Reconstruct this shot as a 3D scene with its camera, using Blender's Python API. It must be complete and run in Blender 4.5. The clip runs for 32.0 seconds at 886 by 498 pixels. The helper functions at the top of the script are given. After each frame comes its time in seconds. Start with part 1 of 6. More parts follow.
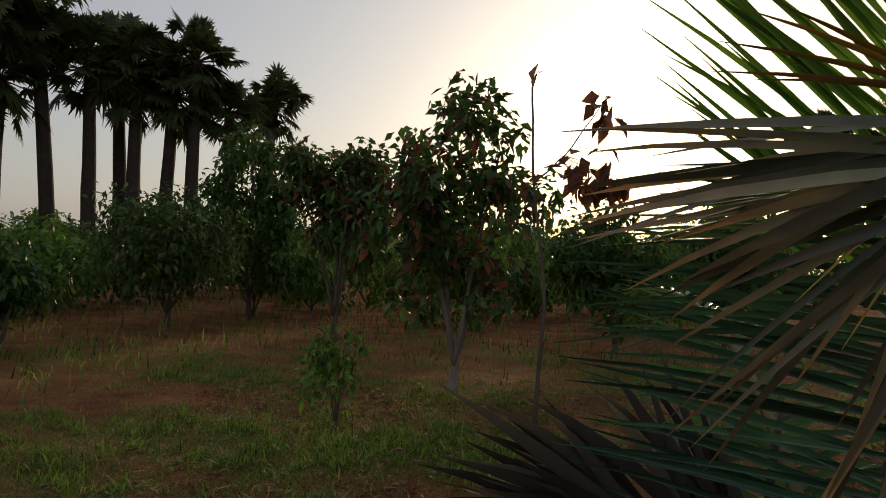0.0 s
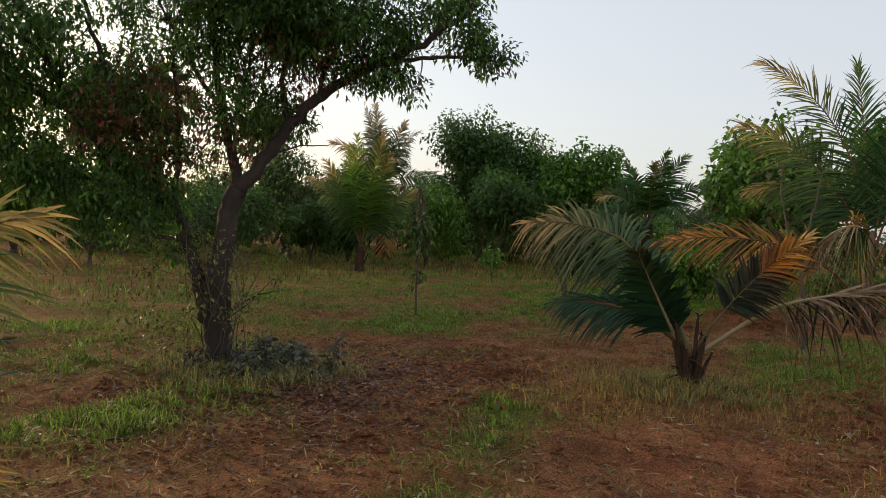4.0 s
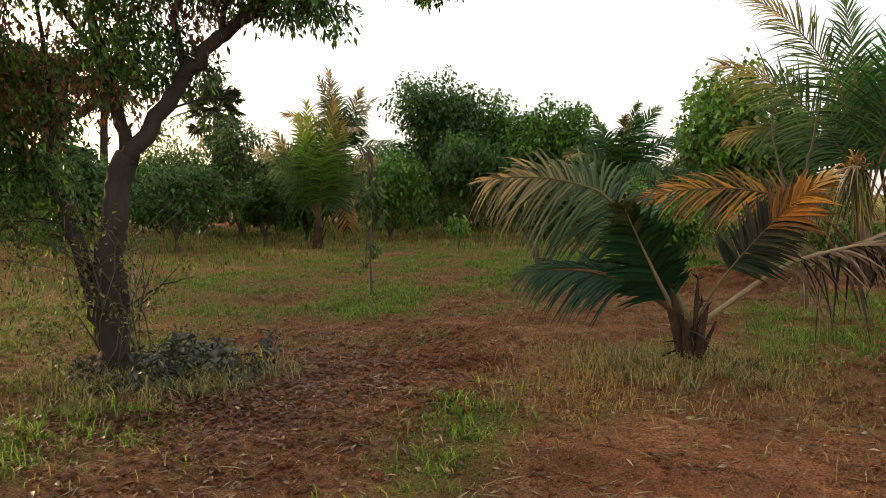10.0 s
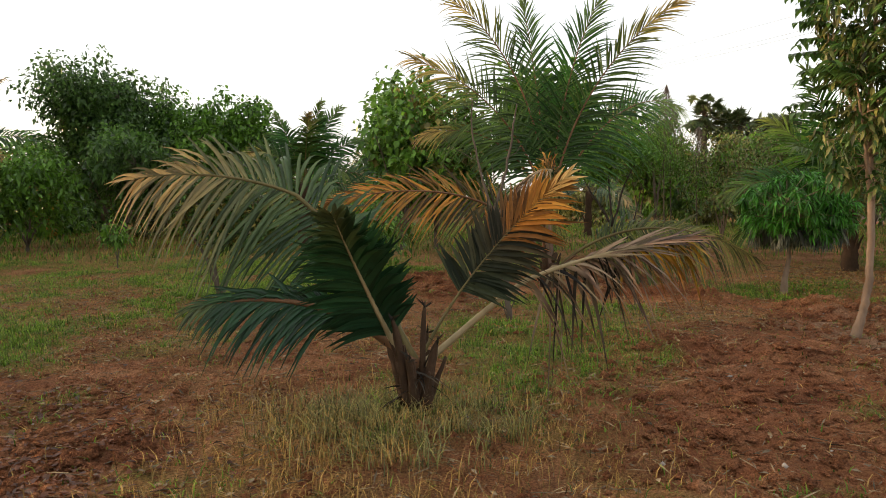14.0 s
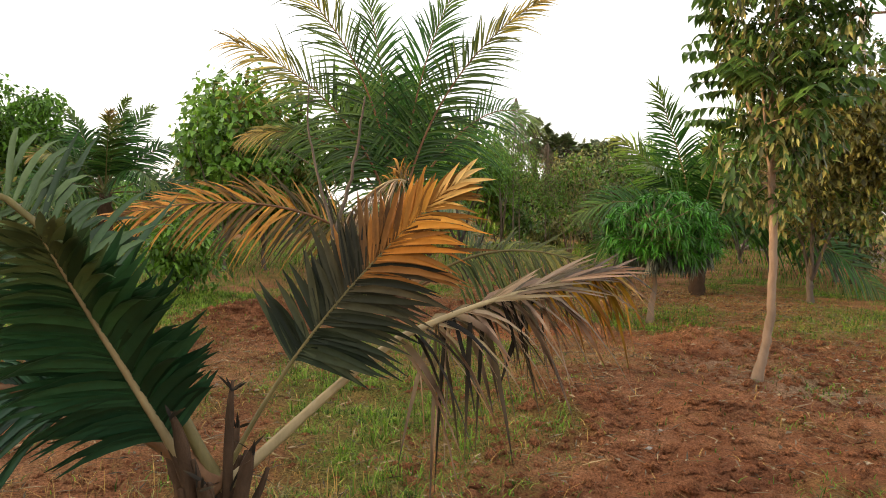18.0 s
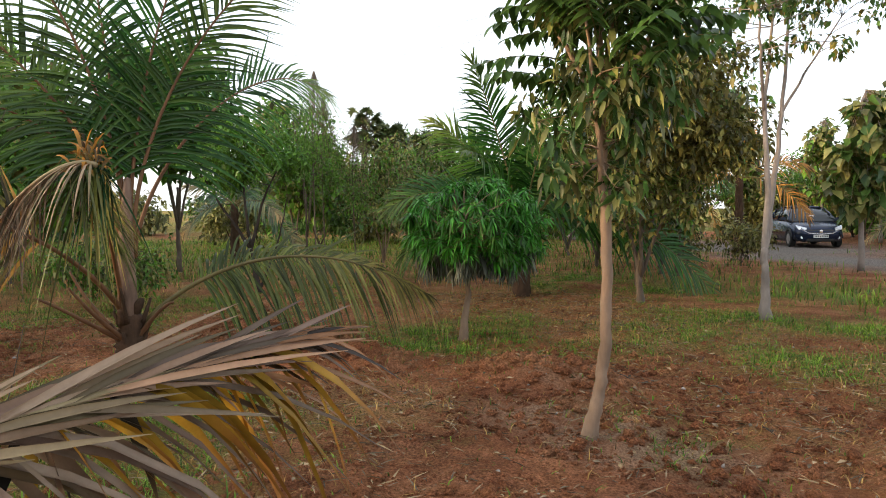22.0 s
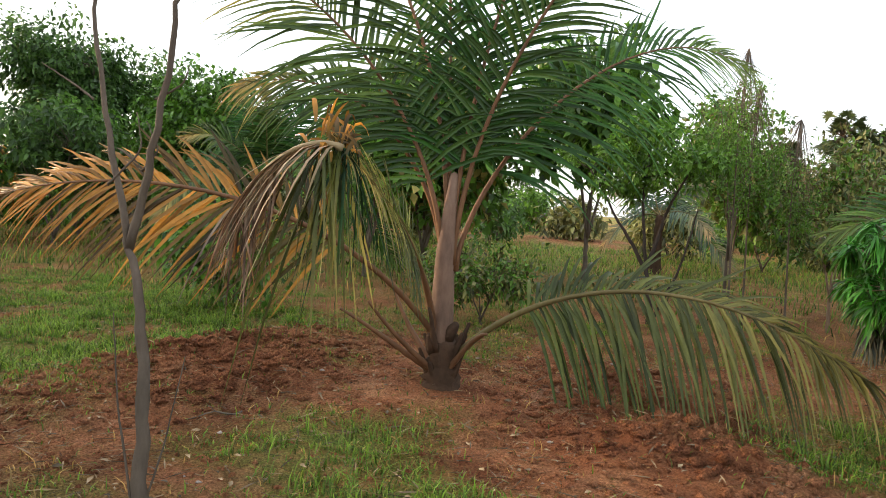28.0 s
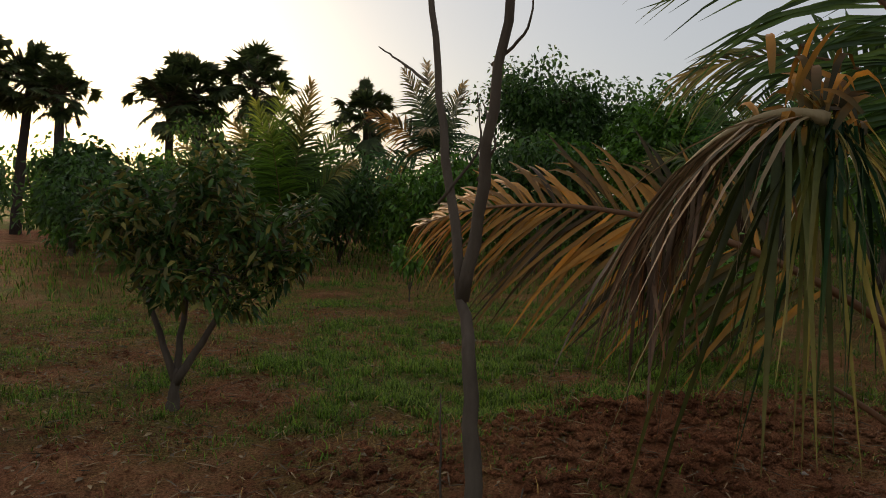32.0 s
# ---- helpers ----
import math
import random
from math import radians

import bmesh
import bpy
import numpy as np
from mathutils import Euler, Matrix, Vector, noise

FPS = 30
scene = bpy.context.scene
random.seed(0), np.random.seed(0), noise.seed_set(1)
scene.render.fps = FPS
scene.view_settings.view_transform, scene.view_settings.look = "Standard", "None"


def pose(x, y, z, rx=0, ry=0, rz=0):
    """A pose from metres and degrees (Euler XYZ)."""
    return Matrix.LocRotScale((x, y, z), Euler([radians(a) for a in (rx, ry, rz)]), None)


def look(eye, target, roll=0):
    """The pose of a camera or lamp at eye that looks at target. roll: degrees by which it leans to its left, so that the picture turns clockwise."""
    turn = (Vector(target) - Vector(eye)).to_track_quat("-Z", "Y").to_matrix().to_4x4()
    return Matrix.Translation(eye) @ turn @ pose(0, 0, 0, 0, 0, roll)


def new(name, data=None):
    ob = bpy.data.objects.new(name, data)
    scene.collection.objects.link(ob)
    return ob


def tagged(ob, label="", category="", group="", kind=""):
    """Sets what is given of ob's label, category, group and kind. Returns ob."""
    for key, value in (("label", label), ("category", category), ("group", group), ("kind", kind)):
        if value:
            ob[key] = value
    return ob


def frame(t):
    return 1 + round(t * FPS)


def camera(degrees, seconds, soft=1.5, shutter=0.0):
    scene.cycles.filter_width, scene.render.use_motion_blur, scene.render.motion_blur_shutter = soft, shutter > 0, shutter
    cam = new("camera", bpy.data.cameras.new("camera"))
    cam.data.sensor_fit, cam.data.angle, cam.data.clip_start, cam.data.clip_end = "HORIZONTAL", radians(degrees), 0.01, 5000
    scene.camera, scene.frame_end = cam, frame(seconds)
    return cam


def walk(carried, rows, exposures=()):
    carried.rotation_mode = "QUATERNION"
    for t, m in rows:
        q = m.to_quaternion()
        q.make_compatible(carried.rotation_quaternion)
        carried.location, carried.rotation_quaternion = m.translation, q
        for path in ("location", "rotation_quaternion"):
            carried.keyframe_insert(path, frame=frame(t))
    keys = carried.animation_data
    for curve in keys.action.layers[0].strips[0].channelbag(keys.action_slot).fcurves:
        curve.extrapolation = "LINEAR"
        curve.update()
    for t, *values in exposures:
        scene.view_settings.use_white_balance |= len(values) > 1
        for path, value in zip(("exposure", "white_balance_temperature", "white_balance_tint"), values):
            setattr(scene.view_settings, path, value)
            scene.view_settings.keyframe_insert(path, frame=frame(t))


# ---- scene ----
cam = camera(62.82, 32.0, soft=0.95)
PATH = [
    (0.0, (-5.074, 1.709, 1.510), (-5.396, 6.698, 1.562), 2.67),
    (0.5, (-4.964, 1.727, 1.513), (-4.645, 6.716, 1.546), 2.72),
    (1.0, (-4.865, 1.742, 1.517), (-3.701, 6.603, 1.652), 3.02),
    (1.5, (-4.798, 1.726, 1.527), (-2.600, 6.216, 1.624), 1.97),
    (2.0, (-4.747, 1.690, 1.535), (-1.967, 5.846, 1.587), 1.14),
    (2.5, (-4.677, 1.637, 1.537), (-1.371, 5.388, 1.544), 1.35),
    (3.0, (-4.627, 1.605, 1.532), (-0.738, 4.747, 1.566), 2.16),
    (3.5, (-4.570, 1.576, 1.529), (-0.336, 4.235, 1.563), 2.35),
    (4.0, (-4.488, 1.574, 1.535), (-0.018, 3.808, 1.366), 2.73),
    (4.5, (-4.400, 1.640, 1.518), (0.453, 2.836, 1.367), 3.72),
    (6.5, (-4.411, 1.520, 1.502), (0.538, 0.869, 1.227), 1.68),
    (7.0, (-4.299, 1.532, 1.503), (0.621, 0.645, 1.418), 1.99),
    (7.5, (-4.132, 1.665, 1.511), (0.672, 0.279, 1.427), 2.05),
    (8.0, (-4.002, 1.804, 1.499), (0.797, 0.407, 1.399), 1.82),
    (8.5, (-3.852, 1.939, 1.483), (1.094, 1.205, 1.555), 1.58),
    (9.0, (-3.698, 1.949, 1.468), (1.293, 2.246, 1.442), 0.80),
    (9.5, (-3.475, 1.899, 1.445), (1.326, 3.268, 1.177), -0.64),
    (10.0, (-3.228, 1.953, 1.441), (1.318, 4.003, 1.082), -0.40),
    (10.5, (-2.986, 2.109, 1.454), (1.597, 4.072, 1.079), 0.83),
    (11.0, (-2.769, 2.247, 1.453), (1.671, 4.547, 1.454), 1.13),
    (11.5, (-2.497, 2.276, 1.474), (1.762, 4.875, 1.809), -0.59),
    (12.0, (-2.290, 2.317, 1.491), (2.015, 4.848, 1.729), 2.08),
    (12.5, (-2.161, 2.373, 1.503), (2.611, 3.858, 1.380), 0.82),
    (13.0, (-2.063, 2.487, 1.495), (2.883, 3.164, 1.215), 2.63),
    (13.5, (-1.882, 2.471, 1.468), (3.099, 2.829, 1.211), 1.14),
    (14.0, (-1.665, 2.392, 1.459), (3.322, 2.347, 1.099), -0.35),
    (14.5, (-1.499, 2.375, 1.446), (3.472, 2.019, 1.033), 0.81),
    (15.0, (-1.272, 2.477, 1.458), (3.613, 1.451, 1.171), 2.61),
    (15.5, (-1.085, 2.598, 1.465), (3.797, 1.529, 1.323), 1.89),
    (17.5, (-0.134, 2.442, 1.442), (4.724, 1.280, 1.221), 2.38),
    (18.0, (0.090, 2.345, 1.432), (4.941, 1.159, 1.197), 0.72),
    (18.5, (0.337, 2.155, 1.439), (5.185, 1.114, 0.799), -0.19),
    (19.0, (0.615, 1.973, 1.444), (5.370, 0.478, 1.054), 1.39),
    (19.5, (0.864, 1.753, 1.460), (5.454, -0.172, 0.988), 1.04),
    (20.0, (1.080, 1.554, 1.480), (5.793, -0.007, 0.892), -0.12),
    (20.5, (1.331, 1.418, 1.471), (5.858, -0.680, 1.146), 4.48),
    (21.0, (1.545, 1.332, 1.472), (5.902, -1.108, 1.227), 2.63),
    (21.5, (1.750, 1.165, 1.450), (6.151, -1.199, 1.256), 0.57),
    (22.0, (1.938, 0.964, 1.452), (6.417, -1.242, 1.177), -0.22),
    (22.5, (2.159, 0.857, 1.439), (6.470, -1.657, 1.150), 2.02),
    (23.0, (2.401, 0.769, 1.461), (6.614, -1.918, 1.305), 1.25),
    (23.5, (2.581, 0.574, 1.458), (6.843, -2.031, 1.252), -0.11),
    (24.0, (2.748, 0.412, 1.464), (7.154, -1.926, 1.127), 0.66),
    (24.5, (2.889, 0.409, 1.450), (7.039, -2.370, 1.229), 3.17),
    (26.5, (3.583, -0.152, 1.500), (8.244, -1.960, 1.464), 2.66),
    (27.0, (3.722, -0.187, 1.498), (8.533, -1.533, 1.290), 2.03),
    (27.5, (3.915, -0.253, 1.506), (8.898, -0.581, 1.263), 2.52),
    (28.0, (4.045, -0.271, 1.502), (8.982, 0.470, 1.208), 3.49),
    (28.5, (4.192, -0.166, 1.514), (9.040, 1.052, 1.375), 4.68),
    (29.0, (4.310, -0.082, 1.533), (9.057, 1.480, 1.372), 3.58),
    (29.5, (4.541, -0.093, 1.510), (8.802, 2.523, 1.466), 3.23),
    (30.0, (4.734, -0.112, 1.495), (8.433, 3.248, 1.358), 3.43),
    (30.5, (4.882, -0.089, 1.484), (8.205, 3.638, 1.224), 1.97),
    (31.0, (5.085, -0.013, 1.503), (8.538, 3.601, 1.368), 1.13),
    (31.5, (5.273, 0.066, 1.499), (8.738, 3.669, 1.429), 1.32),
    (32.0, (5.585, 0.140, 1.475), (9.078, 3.710, 1.235), 1.71),
]
EXPOSURES = [(0.0, -1.1, 6200, 11), (1.1, -1.0, 5900, 11), (1.9, 0.8, 5100, 10), (2.6, 0.65, 5500, 10), (3.4, -0.05, 6100, 10), (4.5, -0.1, 6300, 11), (6.5, 0.45, 7400, 13), (8.0, 0.5, 7500, 14), (9.0, 0.35, 7000, 12), (9.5, 0.35, 6800, 11), (10.5, 0.55, 6700, 11), (12.0, -0.15, 6900, 12),
             (13.0, 0.15, 6800, 11), (15.0, 0.95, 6500, 10), (18.0, 1.15, 6800, 11), (19.0, 1.3, 5700, 9), (20.0, 1.5, 5250, 8), (22.0, 0.9, 6000, 9), (24.0, 1.0, 7100, 13), (26.5, 0.8, 5900, 9), (27.2, 0.85, 5700, 9), (28.0, 1.15, 6100, 10), (29.0, 0.8, 6500, 11), (30.0, -0.15, 6500, 11), (30.6, -0.4, 6300, 11), (31.2, -0.45, 6300, 11), (32.0, -0.75, 6300, 11)]
walk(cam, [(t, look(eye, target, roll)) for t, eye, target, roll in PATH], EXPOSURES)

# ---- sky and sun ----
SUN_AZ, SUN_EL = 13.8, 10.2      # degrees: right of +y, above the horizon
sky_world = bpy.data.worlds.new("evening_sky")
scene.world = sky_world
sky_world.use_nodes = True
wn = sky_world.node_tree
wbg = wn.nodes["Background"]
wsky = wn.nodes.new("ShaderNodeTexSky")
wsky.sky_type, wsky.sun_disc = "NISHITA", False
wsky.sun_elevation, wsky.sun_rotation = radians(SUN_EL), radians(SUN_AZ)
wsky.dust_density, wsky.air_density, wsky.ozone_density = 3.0, 1.0, 1.5
# evening haze: an even pale veil over the clear sky
whaze = wn.nodes.new("ShaderNodeMix")
whaze.data_type, whaze.blend_type = "RGBA", "ADD"
whaze.inputs[0].default_value = 1.0
whaze.inputs[7].default_value = (6.2, 5.95, 5.7, 1)
wn.links.new(wsky.outputs[0], whaze.inputs[6])
wn.links.new(whaze.outputs[2], wbg.inputs[0])
wbg.inputs[1].default_value = 0.1
sun_dir = Vector((math.sin(radians(SUN_AZ)) * math.cos(radians(SUN_EL)), math.cos(radians(SUN_AZ)) * math.cos(radians(SUN_EL)), math.sin(radians(SUN_EL))))
sun_lamp = new("sun", bpy.data.lights.new("sun", "SUN"))
sun_lamp.data.energy, sun_lamp.data.angle, sun_lamp.data.color = 3.4, radians(5), (1.0, 0.68, 0.38)
sun_lamp.matrix_world = look(sun_dir * 100, (0, 0, 0))

glow = bpy.data.materials.new("sun_glow")
glow.use_nodes = True
glow.node_tree.nodes.remove(glow.node_tree.nodes["Principled BSDF"])
glow_e = glow.node_tree.nodes.new("ShaderNodeEmission")
glow_e.inputs[0].default_value, glow_e.inputs[1].default_value = (1.0, 0.72, 0.35, 1), 12.0
glow.node_tree.links.new(glow_e.outputs[0], glow.node_tree.nodes["Material Output"].inputs[0])
disc = bmesh.new()
bmesh.ops.create_icosphere(disc, subdivisions=3, radius=26)
disc_mesh = bpy.data.meshes.new("setting_sun")
disc.to_mesh(disc_mesh)
disc.free()
disc_mesh.materials.append(glow)
setting_sun = new("setting_sun", disc_mesh)
setting_sun.location = sun_dir * 2200
tagged(setting_sun, "low orange sun at the skyline", "sun", kind="structure")

# ---- materials ----
def nodes_of(name):
    m = bpy.data.materials.new(name)
    m.use_nodes = True
    return m, m.node_tree, m.node_tree.nodes["Principled BSDF"], m.node_tree.nodes["Material Output"]


def node(tree, kind, inputs=(), **props):
    n = tree.nodes.new(kind)
    for k, v in props.items():
        if k == "blend":
            n.blend_type = v
        elif k == "op":
            n.operation = v
        elif k == "attr":
            n.attribute_name = v
        elif k == "dtype":
            n.data_type = v
    for key, v in dict(inputs).items():
        if isinstance(v, bpy.types.NodeSocket):
            tree.links.new(v, n.inputs[key])
        else:
            n.inputs[key].default_value = v
    return n


def mixc(tree, fac, a, b, blend="MIX"):
    n = tree.nodes.new("ShaderNodeMix")
    n.data_type, n.blend_type = "RGBA", blend
    for i, v in ((0, fac), (6, a), (7, b)):
        if isinstance(v, bpy.types.NodeSocket):
            tree.links.new(v, n.inputs[i])
        elif i == 0:
            n.inputs[i].default_value = v
        else:
            n.inputs[i].default_value = (*v, 1)
    return n.outputs[2]


def ramp(tree, fac, stops):
    n = tree.nodes.new("ShaderNodeValToRGB")
    tree.links.new(fac, n.inputs[0])
    e = n.color_ramp.elements
    while len(e) < len(stops):
        e.new(0.5)
    for el, (p, c) in zip(e, stops):
        el.position, el.color = p, (*c, 1) if len(c) == 3 else c
    return n.outputs[0]


def noise_tex(tree, scale, detail=4.0, rough=0.6, coord=None):
    n = node(tree, "ShaderNodeTexNoise", {"Scale": scale, "Detail": detail, "Roughness": rough})
    if coord is not None:
        tree.links.new(coord, n.inputs["Vector"])
    return n.outputs["Fac"]


def bump(tree, height, strength, dist, bsdf):
    b = node(tree, "ShaderNodeBump", {"Height": height, "Strength": strength, "Distance": dist})
    tree.links.new(b.outputs[0], bsdf.inputs["Normal"])


def leaf_mat(name, stops, rough=0.45, glow=0.35, vary=0.35, spread=0.0, gloss=0.3):
    """Leaf blades: colour along the attribute "s" (0 base, 1 tip), one shade for each blade, light shining through."""
    m, t, p, out = nodes_of(name)
    s = node(t, "ShaderNodeAttribute", attr="s").outputs["Fac"]
    geo = node(t, "ShaderNodeNewGeometry")
    rnd = geo.outputs["Random Per Island"]
    if spread:
        off = node(t, "ShaderNodeMath", {0: rnd, 1: spread, 2: -spread / 2}, op="MULTIPLY_ADD").outputs[0]
        s = node(t, "ShaderNodeMath", {0: s, 1: off}, op="ADD").outputs[0]
    col = ramp(t, s, stops)
    lo, hi = 1 - 1.5 * vary, 1 + 1.5 * vary
    shade = ramp(t, rnd, [(0, (lo, lo, lo * 0.9)), (0.5, (1, 1, 1)), (1, (hi * 1.05, hi, hi * 0.85))])
    col = mixc(t, 1.0, col, shade, "MULTIPLY")
    tc = node(t, "ShaderNodeTexCoord").outputs["Object"]
    col = mixc(t, 0.5, col, ramp(t, noise_tex(t, 14, 5, 0.7, tc), [(0.3, (0.55, 0.52, 0.45)), (0.7, (1.25, 1.25, 1.2))]), "MULTIPLY")
    t.links.new(col, p.inputs["Base Color"])
    p.inputs["Roughness"].default_value = rough
    p.inputs["Specular IOR Level"].default_value = gloss
    tr = node(t, "ShaderNodeBsdfTranslucent", {"Color": col})
    mx = t.nodes.new("ShaderNodeMixShader")
    mx.inputs[0].default_value = glow
    t.links.new(p.outputs[0], mx.inputs[1])
    t.links.new(tr.outputs[0], mx.inputs[2])
    t.links.new(mx.outputs[0], out.inputs["Surface"])
    return m


def bark_mat(name, dark, light, scale=18, rough=0.9, stretch=0.25, strength=0.6):
    m, t, p, out = nodes_of(name)
    tc = node(t, "ShaderNodeTexCoord").outputs["Object"]
    mp = node(t, "ShaderNodeMapping", {"Vector": tc, "Scale": (1, 1, stretch)}).outputs[0]
    n1, n2 = noise_tex(t, scale, 6, 0.7, mp), noise_tex(t, 2.5, 3, 0.5, tc)
    col = mixc(t, n1, dark, light)
    col = mixc(t, 0.7, col, ramp(t, n2, [(0.3, (0.6, 0.6, 0.6)), (0.7, (1.25, 1.2, 1.15))]), "MULTIPLY")
    t.links.new(col, p.inputs["Base Color"])
    p.inputs["Roughness"].default_value = rough
    p.inputs["Specular IOR Level"].default_value = 0.2
    bump(t, n1, strength, 0.02, p)
    return m


def plain_mat(name, color, rough=0.6, metal=0.0, vary=0.25, scale=6.0):
    m, t, p, out = nodes_of(name)
    tc = node(t, "ShaderNodeTexCoord").outputs["Object"]
    k = ramp(t, noise_tex(t, scale, 5, 0.6, tc), [(0.3, (1 - vary,) * 3), (0.7, (1 + vary,) * 3)])
    t.links.new(mixc(t, 1.0, color, k, "MULTIPLY"), p.inputs["Base Color"])
    p.inputs["Roughness"].default_value, p.inputs["Metallic"].default_value = rough, metal
    return m


MAT = {}
MAT["frond"] = leaf_mat("frond_green", [(0, (0.03, 0.095, 0.016)), (0.6, (0.045, 0.135, 0.022)), (0.95, (0.13, 0.19, 0.04))], 0.34, 0.32)
MAT["frond_dark"] = leaf_mat("frond_dark_green", [(0, (0.045, 0.095, 0.042)), (0.4, (0.1, 0.15, 0.065)), (0.7, (0.25, 0.21, 0.1)), (1, (0.48, 0.32, 0.14))], 0.3, 0.18, 0.35, 0.3)
MAT["frond_tip"] = leaf_mat("frond_yellow_tips", [(0, (0.04, 0.095, 0.02)), (0.55, (0.085, 0.14, 0.03)), (0.82, (0.28, 0.24, 0.06)), (1, (0.42, 0.29, 0.1))], 0.32, 0.25, 0.35, 0.2)
MAT["frond_near"] = leaf_mat("frond_blue_green", [(0, (0.02, 0.07, 0.05)), (0.68, (0.035, 0.1, 0.055)), (0.82, (0.1, 0.15, 0.03)), (0.93, (0.42, 0.27, 0.035)), (1, (0.24, 0.13, 0.04))], 0.26, 0.2, 0.35, 0.08, 0.55)
MAT["frond_tan"] = leaf_mat("frond_withered_tan", [(0, (0.12, 0.15, 0.11)), (0.55, (0.17, 0.16, 0.11)), (1, (0.22, 0.14, 0.07))], 0.34, 0.25, 0.5, 0.4, 0.5)
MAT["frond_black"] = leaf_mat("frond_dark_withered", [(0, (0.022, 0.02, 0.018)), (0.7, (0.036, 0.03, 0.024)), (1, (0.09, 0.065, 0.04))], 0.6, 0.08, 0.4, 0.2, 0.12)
MAT["frond_olive"] = leaf_mat("frond_olive_brown", [(0, (0.07, 0.1, 0.025)), (0.5, (0.12, 0.135, 0.035)), (1, (0.25, 0.21, 0.06))], 0.4, 0.25, 0.4, 0.4)
MAT["frond_orange"] = leaf_mat("frond_orange", [(0, (0.1, 0.085, 0.025)), (0.3, (0.26, 0.14, 0.03)), (0.6, (0.4, 0.19, 0.03)), (1, (0.4, 0.2, 0.05))], 0.42, 0.3, 0.5, 0.5)
MAT["frond_burnt"] = leaf_mat("frond_black_to_orange", [(0, (0.026, 0.04, 0.02)), (0.4, (0.045, 0.04, 0.022)), (0.5, (0.17, 0.075, 0.02)), (0.64, (0.34, 0.13, 0.02)), (0.85, (0.42, 0.2, 0.035)), (1, (0.5, 0.34, 0.14))], 0.55, 0.25, 0.45, 0.25, 0.15)
MAT["frond_deep"] = leaf_mat("frond_deep_green", [(0, (0.018, 0.055, 0.028)), (0.7, (0.03, 0.085, 0.035)), (1, (0.1, 0.12, 0.05))], 0.28, 0.15, 0.35, 0.2)
MAT["frond_gold"] = leaf_mat("frond_golden", [(0, (0.3, 0.2, 0.03)), (0.5, (0.45, 0.26, 0.03)), (0.8, (0.3, 0.13, 0.03)), (1, (0.15, 0.08, 0.04))], 0.4, 0.45, 0.4, 0.3)
MAT["frond_dead"] = leaf_mat("frond_dead", [(0, (0.3, 0.22, 0.11)), (0.35, (0.31, 0.22, 0.155)), (0.6, (0.09, 0.055, 0.038)), (0.85, (0.3, 0.2, 0.15)), (1, (0.2, 0.1, 0.05))], 0.5, 0.12, 0.55, 0.9)
MAT["frond_fresh"] = leaf_mat("frond_fresh_green", [(0, (0.08, 0.18, 0.02)), (0.6, (0.14, 0.26, 0.03)), (1, (0.3, 0.33, 0.06))], 0.36, 0.45)
MAT["palmyra"] = leaf_mat("palmyra_leaf", [(0, (0.045, 0.07, 0.025)), (0.8, (0.075, 0.1, 0.035)), (1, (0.14, 0.12, 0.05))], 0.45, 0.25)
MAT["leaf_dark"] = leaf_mat("leaf_dark_green", [(0, (0.052, 0.112, 0.028)), (1, (0.09, 0.17, 0.042))], 0.34, 0.45, 0.4)
MAT["leaf_mid"] = leaf_mat("leaf_mid_green", [(0, (0.08, 0.185, 0.024)), (1, (0.13, 0.26, 0.036))], 0.32, 0.36, 0.4)
MAT["leaf_mango"] = leaf_mat("leaf_mango_green", [(0, (0.045, 0.19, 0.018)), (1, (0.075, 0.26, 0.03))], 0.33, 0.3, 0.4)
MAT["leaf_fresh"] = leaf_mat("leaf_fresh_green", [(0, (0.09, 0.21, 0.025)), (1, (0.15, 0.28, 0.04))], 0.4, 0.4, 0.35)
MAT["leaf_olive"] = leaf_mat("leaf_olive_yellow", [(0, (0.13, 0.135, 0.035)), (1, (0.25, 0.2, 0.055))], 0.45, 0.25, 0.5)
MAT["leaf_dusty"] = leaf_mat("leaf_dusty_olive", [(0, (0.1, 0.125, 0.035)), (1, (0.22, 0.21, 0.075))], 0.42, 0.22, 0.5)
MAT["leaf_red"] = leaf_mat("leaf_red_brown", [(0, (0.13, 0.05, 0.03)), (1, (0.2, 0.09, 0.045))], 0.45, 0.4, 0.4)
MAT["leaf_pale"] = leaf_mat("leaf_pale_yellow_green", [(0, (0.22, 0.28, 0.08)), (1, (0.4, 0.42, 0.17))], 0.45, 0.35, 0.35)
MAT["leaf_pile"] = leaf_mat("leaf_grey_green_dead", [(0, (0.05, 0.06, 0.05)), (1, (0.13, 0.14, 0.11))], 0.6, 0.15, 0.5)
MAT["litter"] = leaf_mat("dry_litter", [(0, (0.18, 0.12, 0.065)), (1, (0.34, 0.26, 0.17))], 0.8, 0.1, 0.5)
MAT["grass"] = leaf_mat("grass_blades", [(0, (0.075, 0.15, 0.018)), (0.7, (0.18, 0.3, 0.03)), (1, (0.33, 0.38, 0.075))], 0.5, 0.4, 0.45)
MAT["straw"] = leaf_mat("dry_grass", [(0, (0.26, 0.16, 0.05)), (1, (0.5, 0.33, 0.11))], 0.7, 0.25, 0.5)
MAT["straw_green"] = leaf_mat("grey_green_weed", [(0, (0.13, 0.14, 0.04)), (1, (0.34, 0.3, 0.12))], 0.6, 0.3, 0.5)
MAT["rachis"] = bark_mat("rachis_green_tan", (0.1, 0.09, 0.03), (0.21, 0.16, 0.065), 30, 0.5, 0.1, 0.2)
